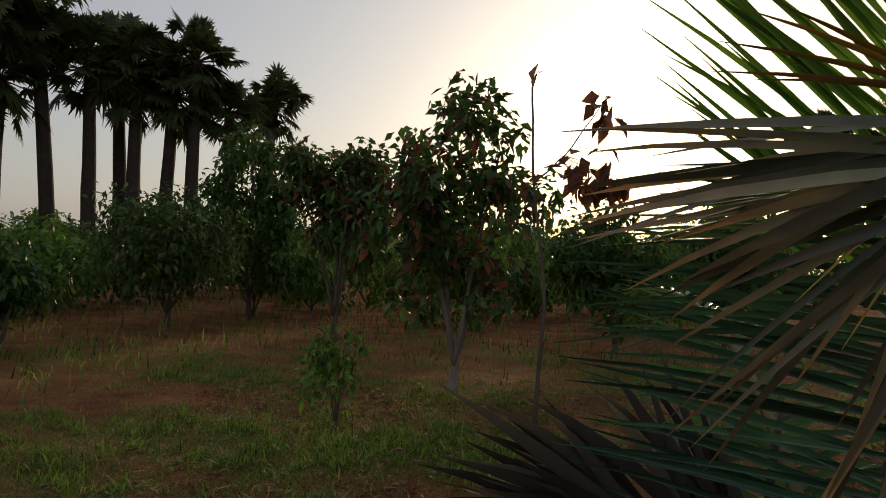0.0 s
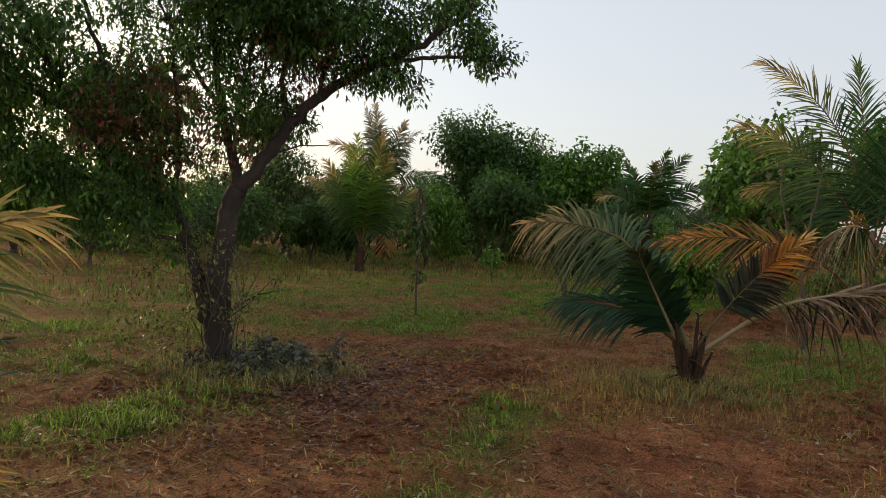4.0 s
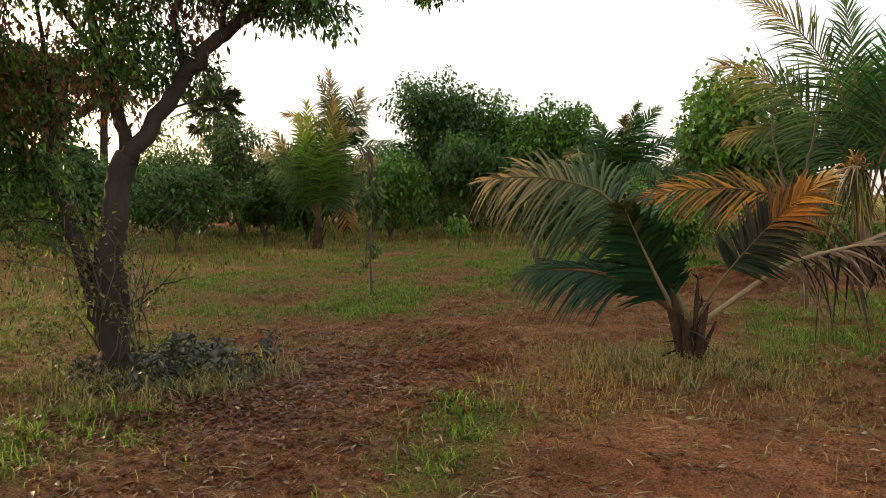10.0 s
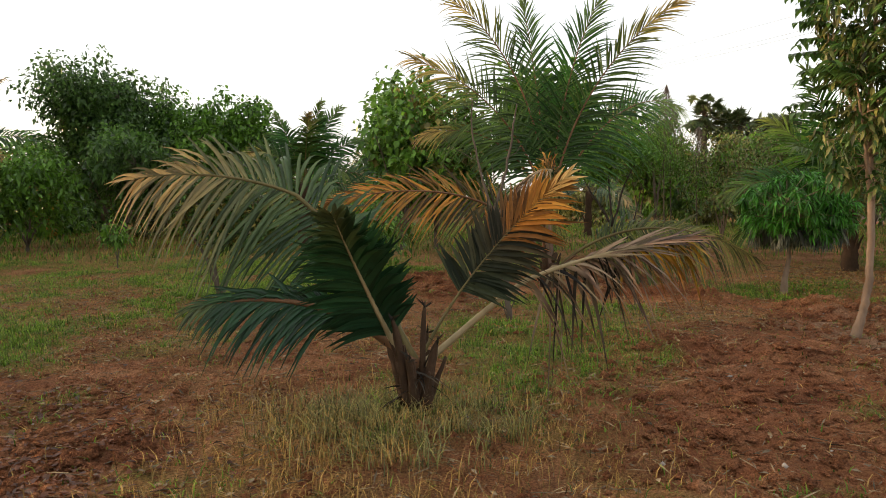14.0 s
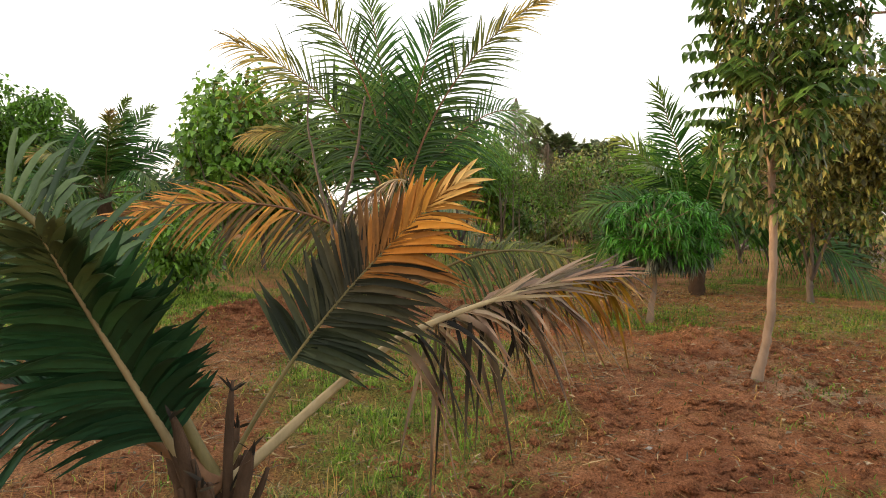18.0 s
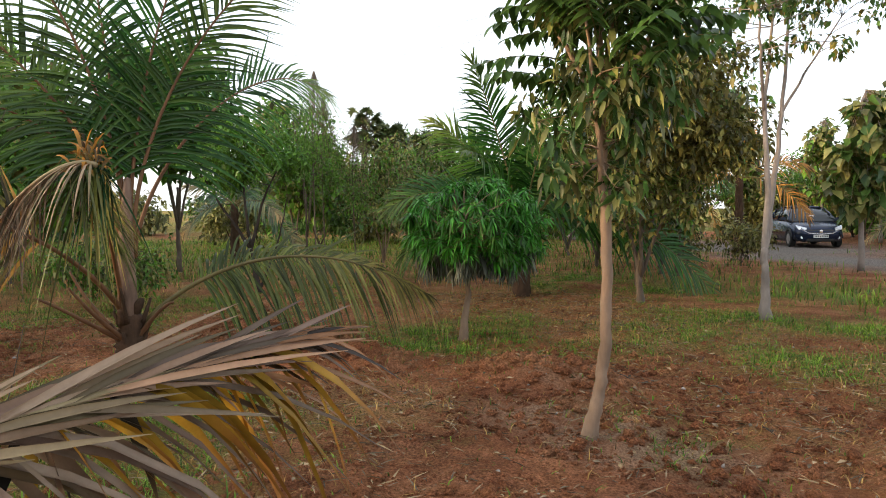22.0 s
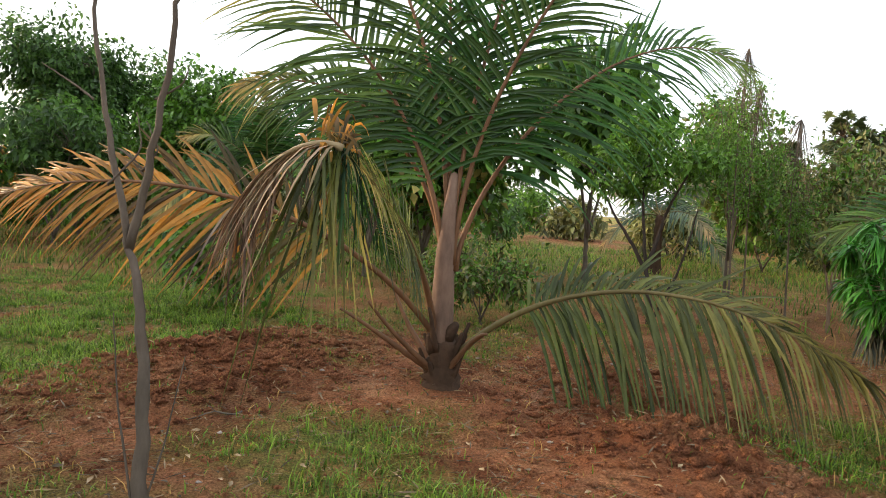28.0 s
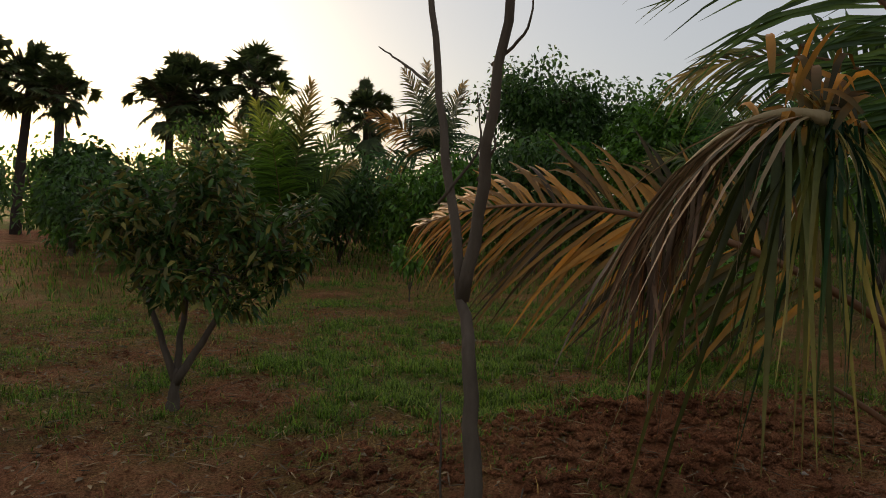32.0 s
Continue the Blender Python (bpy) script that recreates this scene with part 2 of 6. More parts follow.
MAT["rachis_dark"] = bark_mat("rachis_dark", (0.05, 0.035, 0.025), (0.13, 0.09, 0.05), 30, 0.6, 0.1, 0.2)
MAT["rachis_tan"] = bark_mat("rachis_pale_tan", (0.26, 0.2, 0.1), (0.46, 0.36, 0.2), 30, 0.55, 0.1, 0.2)
MAT["rachis_red"] = bark_mat("rachis_red_brown", (0.1, 0.05, 0.025), (0.24, 0.125, 0.06), 30, 0.55, 0.1, 0.3)
MAT["bark"] = bark_mat("bark_grey_brown", (0.06, 0.045, 0.035), (0.2, 0.16, 0.12))
MAT["bark_dark"] = bark_mat("bark_dark", (0.025, 0.02, 0.018), (0.09, 0.07, 0.055))
MAT["bark_pale"] = bark_mat("bark_pale_tan", (0.16, 0.1, 0.065), (0.37, 0.265, 0.185), 22, 0.8, 0.3, 0.3)
MAT["bark_grey"] = bark_mat("bark_pale_grey", (0.16, 0.13, 0.11), (0.36, 0.31, 0.27), 22, 0.8, 0.3, 0.3)
MAT["stem"] = bark_mat("palm_stem_red_grey", (0.09, 0.05, 0.035), (0.3, 0.2, 0.14), 16, 0.8, 0.3, 0.4)
MAT["palm_trunk"] = bark_mat("palm_trunk_fibre", (0.025, 0.017, 0.012), (0.12, 0.07, 0.04), 14, 0.95, 0.6, 0.9)


def soil_material():
    m, t, p, out = nodes_of("red_soil_and_grass")
    tc = node(t, "ShaderNodeTexCoord").outputs["Object"]
    green = node(t, "ShaderNodeAttribute", attr="green").outputs["Fac"]
    pale = node(t, "ShaderNodeAttribute", attr="pale").outputs["Fac"]
    dry = node(t, "ShaderNodeAttribute", attr="dry").outputs["Fac"]
    road = node(t, "ShaderNodeAttribute", attr="road").outputs["Fac"]
    n1, n2, n3 = noise_tex(t, 1.3, 6, 0.65, tc), noise_tex(t, 9, 6, 0.7, tc), noise_tex(t, 60, 4, 0.7, tc)
    col = ramp(t, n1, [(0.28, (0.15, 0.056, 0.028)), (0.45, (0.32, 0.126, 0.06)), (0.56, (0.45, 0.19, 0.09)), (0.74, (0.62, 0.33, 0.17))])
    col = mixc(t, ramp(t, n2, [(0.42, (0, 0, 0)), (0.7, (0.6, 0.6, 0.6))]), col, (0.17, 0.08, 0.032))
    straw = mixc(t, n3, (0.19, 0.105, 0.034), (0.48, 0.31, 0.12))
    dryf = node(t, "ShaderNodeMath", {0: dry, 1: ramp(t, n2, [(0.35, (0.1,) * 3), (0.65, (1,) * 3)])}, op="MULTIPLY").outputs[0]
    col = mixc(t, dryf, col, straw)
    grass = mixc(t, n3, (0.065, 0.11, 0.018), (0.2, 0.29, 0.05))
    gf = node(t, "ShaderNodeMath", {0: green, 1: ramp(t, n2, [(0.3, (0.5,) * 3), (0.6, (1,) * 3)])}, op="MULTIPLY").outputs[0]
    col = mixc(t, gf, col, grass)
    col = mixc(t, pale, col, mixc(t, n2, (0.3, 0.19, 0.11), (0.46, 0.34, 0.24)))
    col = mixc(t, road, col, mixc(t, n2, (0.2, 0.17, 0.15), (0.34, 0.31, 0.28)))
    col = mixc(t, 0.85, col, ramp(t, n3, [(0.34, (0.38, 0.36, 0.34)), (0.66, (1.7, 1.66, 1.6))]), "MULTIPLY")
    t.links.new(col, p.inputs["Base Color"])
    p.inputs["Roughness"].default_value = 0.95
    p.inputs["Specular IOR Level"].default_value = 0.1
    turned = node(t, "ShaderNodeAttribute", attr="turned").outputs["Fac"]
    crumb = node(t, "ShaderNodeMath", {0: turned, 1: ramp(t, noise_tex(t, 4, 5, 0.7, tc), [(0.4, (0.1,) * 3), (0.6, (0.8,) * 3)])}, op="MULTIPLY").outputs[0]
    col = mixc(t, crumb, col, mixc(t, n2, (0.13, 0.04, 0.02), (0.52, 0.2, 0.085)))
    t.links.new(col, p.inputs["Base Color"])
    h = node(t, "ShaderNodeMath", {0: n2, 1: n3}, op="ADD").outputs[0]
    bump(t, h, 1.0, 0.1, p)
    return m


MAT["soil"] = soil_material()

# ---- building blocks ----
rng = np.random.default_rng(7)


def raw_mesh(name, verts, faces, mats, attrs=None, smooth=False, index=None):
    """A mesh from arrays: verts (n, 3), faces (m, 3 or 4)."""
    verts, faces = np.asarray(verts, np.float32), np.asarray(faces, np.int32)
    me = bpy.data.meshes.new(name)
    m, k = faces.shape
    me.vertices.add(len(verts))
    me.vertices.foreach_set("co", verts.ravel())
    me.loops.add(m * k)
    me.loops.foreach_set("vertex_index", faces.ravel())
    me.polygons.add(m)
    me.polygons.foreach_set("loop_start", np.arange(0, m * k, k, dtype=np.int32))
    me.polygons.foreach_set("loop_total", np.full(m, k, np.int32))
    if smooth:
        me.polygons.foreach_set("use_smooth", np.ones(m, bool))
    for mt in mats if isinstance(mats, (list, tuple)) else [mats]:
        me.materials.append(mt)
    if index is not None:
        me.polygons.foreach_set("material_index", np.asarray(index, np.int32))
    for key, val in (attrs or {}).items():
        a = me.attributes.new(key, "FLOAT", "POINT")
        a.data.foreach_set("value", np.asarray(val, np.float32))
    me.update(calc_edges=True)
    me.validate()
    return me


def put(name, me, parent=None, label="", loc=None):
    ob = new(name, me)
    if parent is not None:
        ob.parent = parent
    if loc is not None:
        ob.location = loc
    if label:
        ob["label"] = label
    return ob


def part(name, bm, material, parent, label=""):
    """Links a bmesh as one mesh object under a thing or a part."""
    me = bpy.data.meshes.new(name)
    bm.to_mesh(me)
    bm.free()
    me.materials.append(material)
    return put(name, me, parent, label)


def thing(name, loc, label, category, group="", kind=""):
    return tagged(put(name, None, None, "", loc), label, category, group, kind)


def unit(v):
    v = np.asarray(v, float)
    return v / np.maximum(np.linalg.norm(v, axis=-1, keepdims=True), 1e-9)


def tube(points, radii, sides=8, wobble=0.0, seed=0):
    """Verts and quads of a tapered tube along points, closed at both ends by a small ring."""
    P = np.asarray(points, float)
    r = np.asarray(radii, float)
    T = unit(np.gradient(P, axis=0))
    ref = np.array([0.3, 0.9, 0.1])
    A = unit(np.cross(T, ref))
    B = np.cross(T, A)
    th = np.linspace(0, 2 * np.pi, sides, endpoint=False)
    g = np.random.default_rng(seed)
    rr = r[:, None] * (1 + wobble * g.normal(size=(len(P), sides)))
    V = P[:, None] + rr[..., None] * (np.cos(th)[None, :, None] * A[:, None] + np.sin(th)[None, :, None] * B[:, None])
    V = np.concatenate([V.reshape(-1, 3), P[:1] - T[:1] * r[0] * 0.2, P[-1:] + T[-1:] * r[-1] * 0.6])
    F = []
    for i in range(len(P) - 1):
        for j in range(sides):
            k = (j + 1) % sides
            F.append((i * sides + j, i * sides + k, (i + 1) * sides + k, (i + 1) * sides + j))
    n0, n1, last = len(P) * sides, len(P) * sides + 1, (len(P) - 1) * sides
    for j in range(sides):
        k = (j + 1) % sides
        F.append((k, j, n0, n0))
        F.append((last + j, last + k, n1, n1))
    F = np.array(F)
    return V, F


def tube_mesh(name, points, radii, mat, sides=8, wobble=0.0, seed=0):
    V, F = tube(points, radii, sides, wobble, seed)
    me = bpy.data.meshes.new(name)
    me.from_pydata(V.tolist(), [], [tuple(dict.fromkeys(f)) for f in F.tolist()])
    me.materials.append(mat)
    me.polygons.foreach_set("use_smooth", np.ones(len(me.polygons), bool))
    me.update()
    return me


def tubes_mesh(name, runs, mat, sides=5):
    """Several tubes in one mesh."""
    VV, FF, o = [], [], 0
    for pts, rad in runs:
        V, F = tube(pts, rad, sides)
        VV.append(V)
        FF += [tuple(dict.fromkeys((np.asarray(f) + o).tolist())) for f in F]
        o += len(V)
    me = bpy.data.meshes.new(name)
    me.from_pydata(np.concatenate(VV).tolist(), [], FF)
    me.materials.append(mat)
    me.polygons.foreach_set("use_smooth", np.ones(len(me.polygons), bool))
    me.update()
    return me


def bez(p0, p1, p2, p3, n=24):
    t = np.linspace(0, 1, n)[:, None]
    p0, p1, p2, p3 = (np.asarray(p, float) for p in (p0, p1, p2, p3))
    return (1 - t) ** 3 * p0 + 3 * (1 - t) ** 2 * t * p1 + 3 * (1 - t) * t * t * p2 + t ** 3 * p3


def arc(p0, az, elev, length, droop, n=24):
    """A frond's midrib: leaves p0 towards the bearing az (degrees from +x, to the left) at elev degrees and sinks by droop."""
    s = np.linspace(0, 1, n)
    a, e = math.radians(az), math.radians(elev)
    h = s * math.cos(e) * length * (1 - 0.15 * droop * s)
    z = s * math.sin(e) * length - droop * length * s ** 2.2
    return np.asarray(p0, float) + np.stack([h * math.cos(a), h * math.sin(a), z], 1)


def blades(base, way, down, length, width, normal, segs=4, s0=None, fold=0.25):
    """Folded strap leaves: base, way, normal (n, 3); down, length, width (n). Returns verts, quads, s."""
    n = len(base)
    u = np.linspace(0, 1, segs + 1)
    prof = np.array([0.55, 1.0, 0.95, 0.6, 0.06]) if segs == 4 else np.interp(u, [0, 0.25, 0.6, 1], [0.5, 1, 0.85, 0.05])
    side = unit(np.cross(way, normal))
    up = unit(np.cross(side, way))
    P = base[:, None] + way[:, None] * (length[:, None] * u)[..., None]
    P[..., 2] -= (down * length)[:, None] * u ** 2
    w = (width[:, None] * prof)[..., None] * 0.5
    L = P - side[:, None] * w + up[:, None] * w * fold
    R = P + side[:, None] * w + up[:, None] * w * fold
    V = np.stack([L, P, R], 2).reshape(-1, 3)
    F = []
    for i in range(segs):
        a, b = 3 * i, 3 * (i + 1)
        F += [(a, a + 1, b + 1, b), (a + 1, a + 2, b + 2, b + 1)]
    F = (np.array(F)[None] + (np.arange(n) * 3 * (segs + 1))[:, None, None]).reshape(-1, 4)
    if s0 is None:
        S = np.repeat(np.tile(u, (n, 1)), 3, 1)
    else:
        S = np.repeat(s0[:, None] + 0 * u[None], 3, 1)
    return V, F, S.ravel()


def frond(parent, line, mat, leaf=0.5, count=46, start=0.22, droop=0.35, width=0.03, angle=62, tip_angle=20, ragged=0.1, rachis="rachis", thick=0.022,
          up=(0, 0, 1), flat=0.15, along=True, label="", seed=None, name="frond", shrink=0.45, droop_tip=None, fold=0.55):
    """One feather leaf: a midrib along line and strap leaflets on both sides. The frond is a part, its midrib a sub-part."""
    g = np.random.default_rng(rng.integers(1 << 30) if seed is None else seed)
    line = np.asarray(line, float)
    d = np.r_[0, np.cumsum(np.linalg.norm(np.diff(line, axis=0), axis=1))]
    d /= d[-1]
    T = unit(np.gradient(line, axis=0))
    s = np.repeat(np.linspace(start, 0.995, count), 2) + g.normal(0, 0.004, count * 2)
    s = np.clip(s, start, 1)
    sgn = np.tile([1.0, -1.0], count)
    pos = np.stack([np.interp(s, d, line[:, k]) for k in range(3)], 1)
    tan = unit(np.stack([np.interp(s, d, T[:, k]) for k in range(3)], 1))
    side = unit(np.cross(tan, np.asarray(up, float)[None] + 0 * tan))
    nor = unit(np.cross(side, tan))
    q = (s - start) / (1 - start)
    ang = np.radians(angle + (tip_angle - angle) * q ** 1.5 + g.normal(0, 5, len(s)))
    way = unit(tan * np.cos(ang)[:, None] + side * (sgn * np.sin(ang))[:, None] + nor * (flat + g.normal(0, 0.08, len(s)))[:, None])
    ln = leaf * (0.62 + 0.38 * np.sin(np.pi * np.clip(q * 0.9 + 0.18, 0, 1))) * (1 - shrink * q ** 3) * (1 + g.normal(0, ragged, len(s)))
    ln = np.abs(ln) + 0.02
    keep = g.random(len(s)) > 0.03
    V, F, S = blades(pos[keep], way[keep], ((droop + ((droop if droop_tip is None else droop_tip) - droop) * q) * (1 + g.normal(0, 0.35, len(s))))[keep], ln[keep], np.full(keep.sum(), width) * (1 - 0.4 * q[keep]), nor[keep], 4,
                     q[keep] if along else None, fold)
    if not along:
        S = np.repeat(np.tile(np.linspace(0, 1, 5), (keep.sum(), 1)), 3, 1).ravel()
    ob = put(name, raw_mesh(name, V, F, MAT[mat], {"s": S}), parent, label)
    rad = thick * (1.25 - 1.1 * d)
    rad[0] *= 1.5
    put("midrib", tube_mesh("midrib", line, np.maximum(rad, 0.003), MAT[rachis], 6), ob)
    return ob


def diamonds(base, way, length, width, normal, curl=0.2, fold=0.3):
    """Small leaves of two triangles folded along the midrib. Returns verts, triangles, s."""
    n = len(base)
    side = unit(np.cross(way, normal))
    up = unit(np.cross(side, way))
    mid = base + way * (length * 0.45)[:, None]
    mid[:, 2] -= 0.15 * curl * length
    tip = base + way * length[:, None]
    tip[:, 2] -= curl * length
    w = (width * 0.6)[:, None]
    V = np.stack([base, mid - side * w + up * w * fold, mid + side * w + up * w * fold, tip], 1).reshape(-1, 3)
    F = (np.array([(0, 3, 1), (0, 2, 3)])[None] + (np.arange(n) * 4)[:, None, None]).reshape(-1, 3)
    return V, F, np.tile([0, 0.45, 0.45, 1.0], n)


def hanging(parent, line, s0, s1, count, length, width, mat, label, seed, sweep=0.35):
    """Limp dry leaflets that hang down from a stretch of a rib."""
    g = np.random.default_rng(seed)
    s = np.sort(s0 + (s1 - s0) * g.random(count))
    line = np.asarray(line, float)
    d = np.r_[0, np.cumsum(np.linalg.norm(np.diff(line, axis=0), axis=1))]
    d /= d[-1]
    T = unit(np.gradient(line, axis=0))
    pos = np.stack([np.interp(s, d, line[:, k]) for k in range(3)], 1)
    tan = unit(np.stack([np.interp(s, d, T[:, k]) for k in range(3)], 1))
    way = unit(tan * (sweep + 0.25 * g.normal(size=count))[:, None] + np.array([0, 0, -0.9]) + g.normal(0, 0.2, (count, 3)) * np.array([1, 1, 0.3]))
    way[:, 2] += 0.35
    way = unit(way)
    nor = unit(g.normal(size=(count, 3)) + tan)
    ln = length * (0.45 + 0.75 * g.random(count))
    V, F, S = blades(pos, way, 0.5 + 0.5 * g.random(count), ln, width * (0.6 + 0.7 * g.random(count)), nor, 4)
    return put("hanging_tuft", raw_mesh("hanging_tuft", V, F, MAT[mat], {"s": S}), parent, label)


def fan(parent, hub, d0, d1, count, length, width, mat, droop, label, seed, jitter=0.06, spread=0.01, name="leaflet_fan"):
    """Strap leaflets that spread from one point, from the direction d0 round to d1."""
    g = np.random.default_rng(seed)
    u = np.linspace(0, 1, count)[:, None]
    way = unit(unit(d0) * np.cos(u * np.pi / 2) + unit(d1) * np.sin(u * np.pi / 2) + g.normal(0, jitter, (count, 3)))
    base = np.asarray(hub, float) + g.normal(0, spread, (count, 3))
    nor = unit(np.cross(unit(d0), unit(d1)) + g.normal(0, 0.35, (count, 3)))
    ln = length * (0.65 + 0.5 * g.random(count))
    V, F, S = blades(base, way, droop * (0.4 + g.random(count)), ln, np.full(count, width) * (0.7 + 0.6 * g.random(count)), nor, 4)
    return put(name, raw_mesh(name, V, F, MAT[mat], {"s": S}), parent, label)


def leaves(center, spread, count, size, width, mat, name, parent, hang=0.2, g=None, clump=None, label="", fold=0.3, radial=0.5, curl=0.25, fine=False):
    """Leaves gathered round clump centres (k, 3). One part."""
    g = g or np.random.default_rng(rng.integers(1 << 30))
    C = np.asarray(center, float)
    i = g.integers(0, len(C), count)
    off = g.normal(size=(count, 3))
    off = unit(off) * (g.random(count) ** 0.45)[:, None]
    sp = np.asarray(spread, float)
    sp = sp[i][:, None] if sp.ndim == 1 else sp
    base = C[i] + off * sp
    way = unit(off * radial + g.normal(size=(count, 3)) * 0.55 + np.array([0, 0, -hang]))
    nor = unit(g.normal(size=(count, 3)) * 0.5 + np.array([0, 0, 1.0]))
    ln = size * (0.65 + 0.6 * g.random(count))
    if fine:
        V, F, S = blades(base, way, np.full(count, curl), ln, ln * width, nor, 2, None, fold)
    else:
        V, F, S = diamonds(base, way, ln, ln * width, nor, curl, fold)
    return tagged(put(name, raw_mesh(name, V, F, MAT[mat], {"s": S}), parent, label), kind="stuff")


def pinnate(parent, spots, ways, length, count, leaf, width, mat, seed):
    """Compound leaves, each a stalk with paired leaflets, joined into one part."""
    g = np.random.default_rng(seed)
    VV, FF, SS, runs, o = [], [], [], [], 0
    for p, w in zip(spots, ways):
        w = unit(w)
        L = length * (0.7 + 0.5 * g.random())
        line = np.asarray(p) + np.outer(np.linspace(0, 1, 6), w * L) - np.outer(np.linspace(0, 1, 6) ** 2, [0, 0, 0.3 * L])
        runs.append((line, np.linspace(0.005, 0.002, 6)))
        s = np.repeat(np.linspace(0.2, 1, count), 2)
        pos = np.stack([np.interp(s, np.linspace(0, 1, 6), line[:, k]) for k in range(3)], 1)
        side = unit(np.cross(w, [0, 0, 1.0]))
        sg = np.tile([1.0, -1.0], count)[:, None]
        way = unit(w[None] * 0.35 + side[None] * sg * 0.9 + np.array([[0, 0, -0.45]]) + g.normal(0, 0.12, (len(s), 3)))
        ln = leaf * (0.75 + 0.5 * g.random(len(s)))
        V, F, S = blades(pos, way, np.full(len(s), 0.35), ln, ln * width, unit(np.array([0, 0, 1.0]) + g.normal(0, 0.2, (len(s), 3))), 4, None, 0.3)
        VV.append(V); FF.append(F + o); SS.append(S); o += len(V)
    tagged(put("stalk_work", tubes_mesh("stalk_work", runs, MAT["rachis"], 4), parent), kind="stuff")
    return tagged(put("compound_leaves", raw_mesh("compound_leaves", np.concatenate(VV), np.concatenate(FF), MAT[mat], {"s": np.concatenate(SS)}), parent, "broad compound leaves"), kind="stuff")


def clumps(g, n, ellipsoids):
    """n points inside ellipsoids (centre, radii), more of them near the skin."""
    out = []
    vol = np.array([np.prod(r) ** 0.7 for _, r in ellipsoids])
    for k in g.choice(len(ellipsoids), n, p=vol / vol.sum()):
        c, r = ellipsoids[k]
        out.append(np.asarray(c) + unit(g.normal(size=3)) * g.random() ** 0.4 * np.asarray(r))
    return np.array(out)


def broad_tree(name, loc, label, category, trunk, radius, ellipsoids, count, size, width, mat, bark="bark", nclump=40, spread=0.3, hang=0.3, seed=1, group="",
               limbs=None, taper=0.45, second=None, twig=0.012, radial=0.5, curl=0.25, roots=0.25, fine=False):
    """A tree: trunk and limbs as tapered tubes, twigs, and a crown of single leaves in clumps. trunk: points from the base, in the tree's own place."""
    g = np.random.default_rng(seed)
    ob = thing(name, loc, label, category, group)
    T = np.asarray(trunk, float)
    n = max(8, 5 * len(T))
    P = np.stack([np.interp(np.linspace(0, len(T) - 1, n), np.arange(len(T)), T[:, k]) for k in range(3)], 1)
    P[1:-1] = 0.5 * P[1:-1] + 0.25 * (P[:-2] + P[2:])
    P[1:-1, :2] += g.normal(0, radius * 0.12, (n - 2, 2))
    f = np.linspace(0, 1, n)
    R = radius * (1 - (1 - taper) * f) * (1 + roots * np.exp(-f * 9))
    P[0, 2] -= 0.06
    tr = put("trunk", tube_mesh("trunk", P, R, MAT[bark], 10, 0.05, seed), ob)
    C = clumps(g, nclump, ellipsoids)
    starts = [(P[-1], R[-1])]
    for pts, rad in limbs or []:
        L = np.asarray(pts, float)
        m = max(7, 4 * len(L))
        Q = np.stack([np.interp(np.linspace(0, len(L) - 1, m), np.arange(len(L)), L[:, k]) for k in range(3)], 1)
        Q[1:-1] = 0.5 * Q[1:-1] + 0.25 * (Q[:-2] + Q[2:])
        Q[1:-1] += g.normal(0, rad * 0.25, (m - 2, 3))
        rr = rad * np.linspace(1, 0.35, m)
        put("limb", tube_mesh("limb", Q, rr, MAT[bark], 8, 0.04, seed), ob)
        for k in range(m // 3, m):
            starts.append((Q[k], rr[k]))
    SP = np.array([p for p, _ in starts])
    runs = []
    for c in C:
        k = np.argmin(np.linalg.norm(SP - c, axis=1) + 0.6 * np.maximum(SP[:, 2] - c[2], 0))
        a, ra = starts[k]
        mid = (a + c) / 2 + np.array([0, 0, 0.08]) * np.linalg.norm(c - a) + g.normal(0, 0.06, 3)
        runs.append((bez(a, (a + mid) / 2, (mid + c) / 2, c, 5), np.linspace(min(ra * 0.5, twig * 1.6), twig * 0.3, 5)))
    tagged(put("twig_work", tubes_mesh("twig_work", runs, MAT[bark], 3), ob), kind="stuff")
    if second:
        frac, mat2 = second
        leaves(C, np.full(len(C), spread), int(count * frac), size, width, mat2, "leaves", ob, hang, g, radial=radial, curl=curl, fine=fine)
        count = int(count * (1 - frac))
    leaves(C, np.full(len(C), spread), count, size, width, mat, "leaves", ob, hang, g, radial=radial, curl=curl, fine=fine)
    return ob


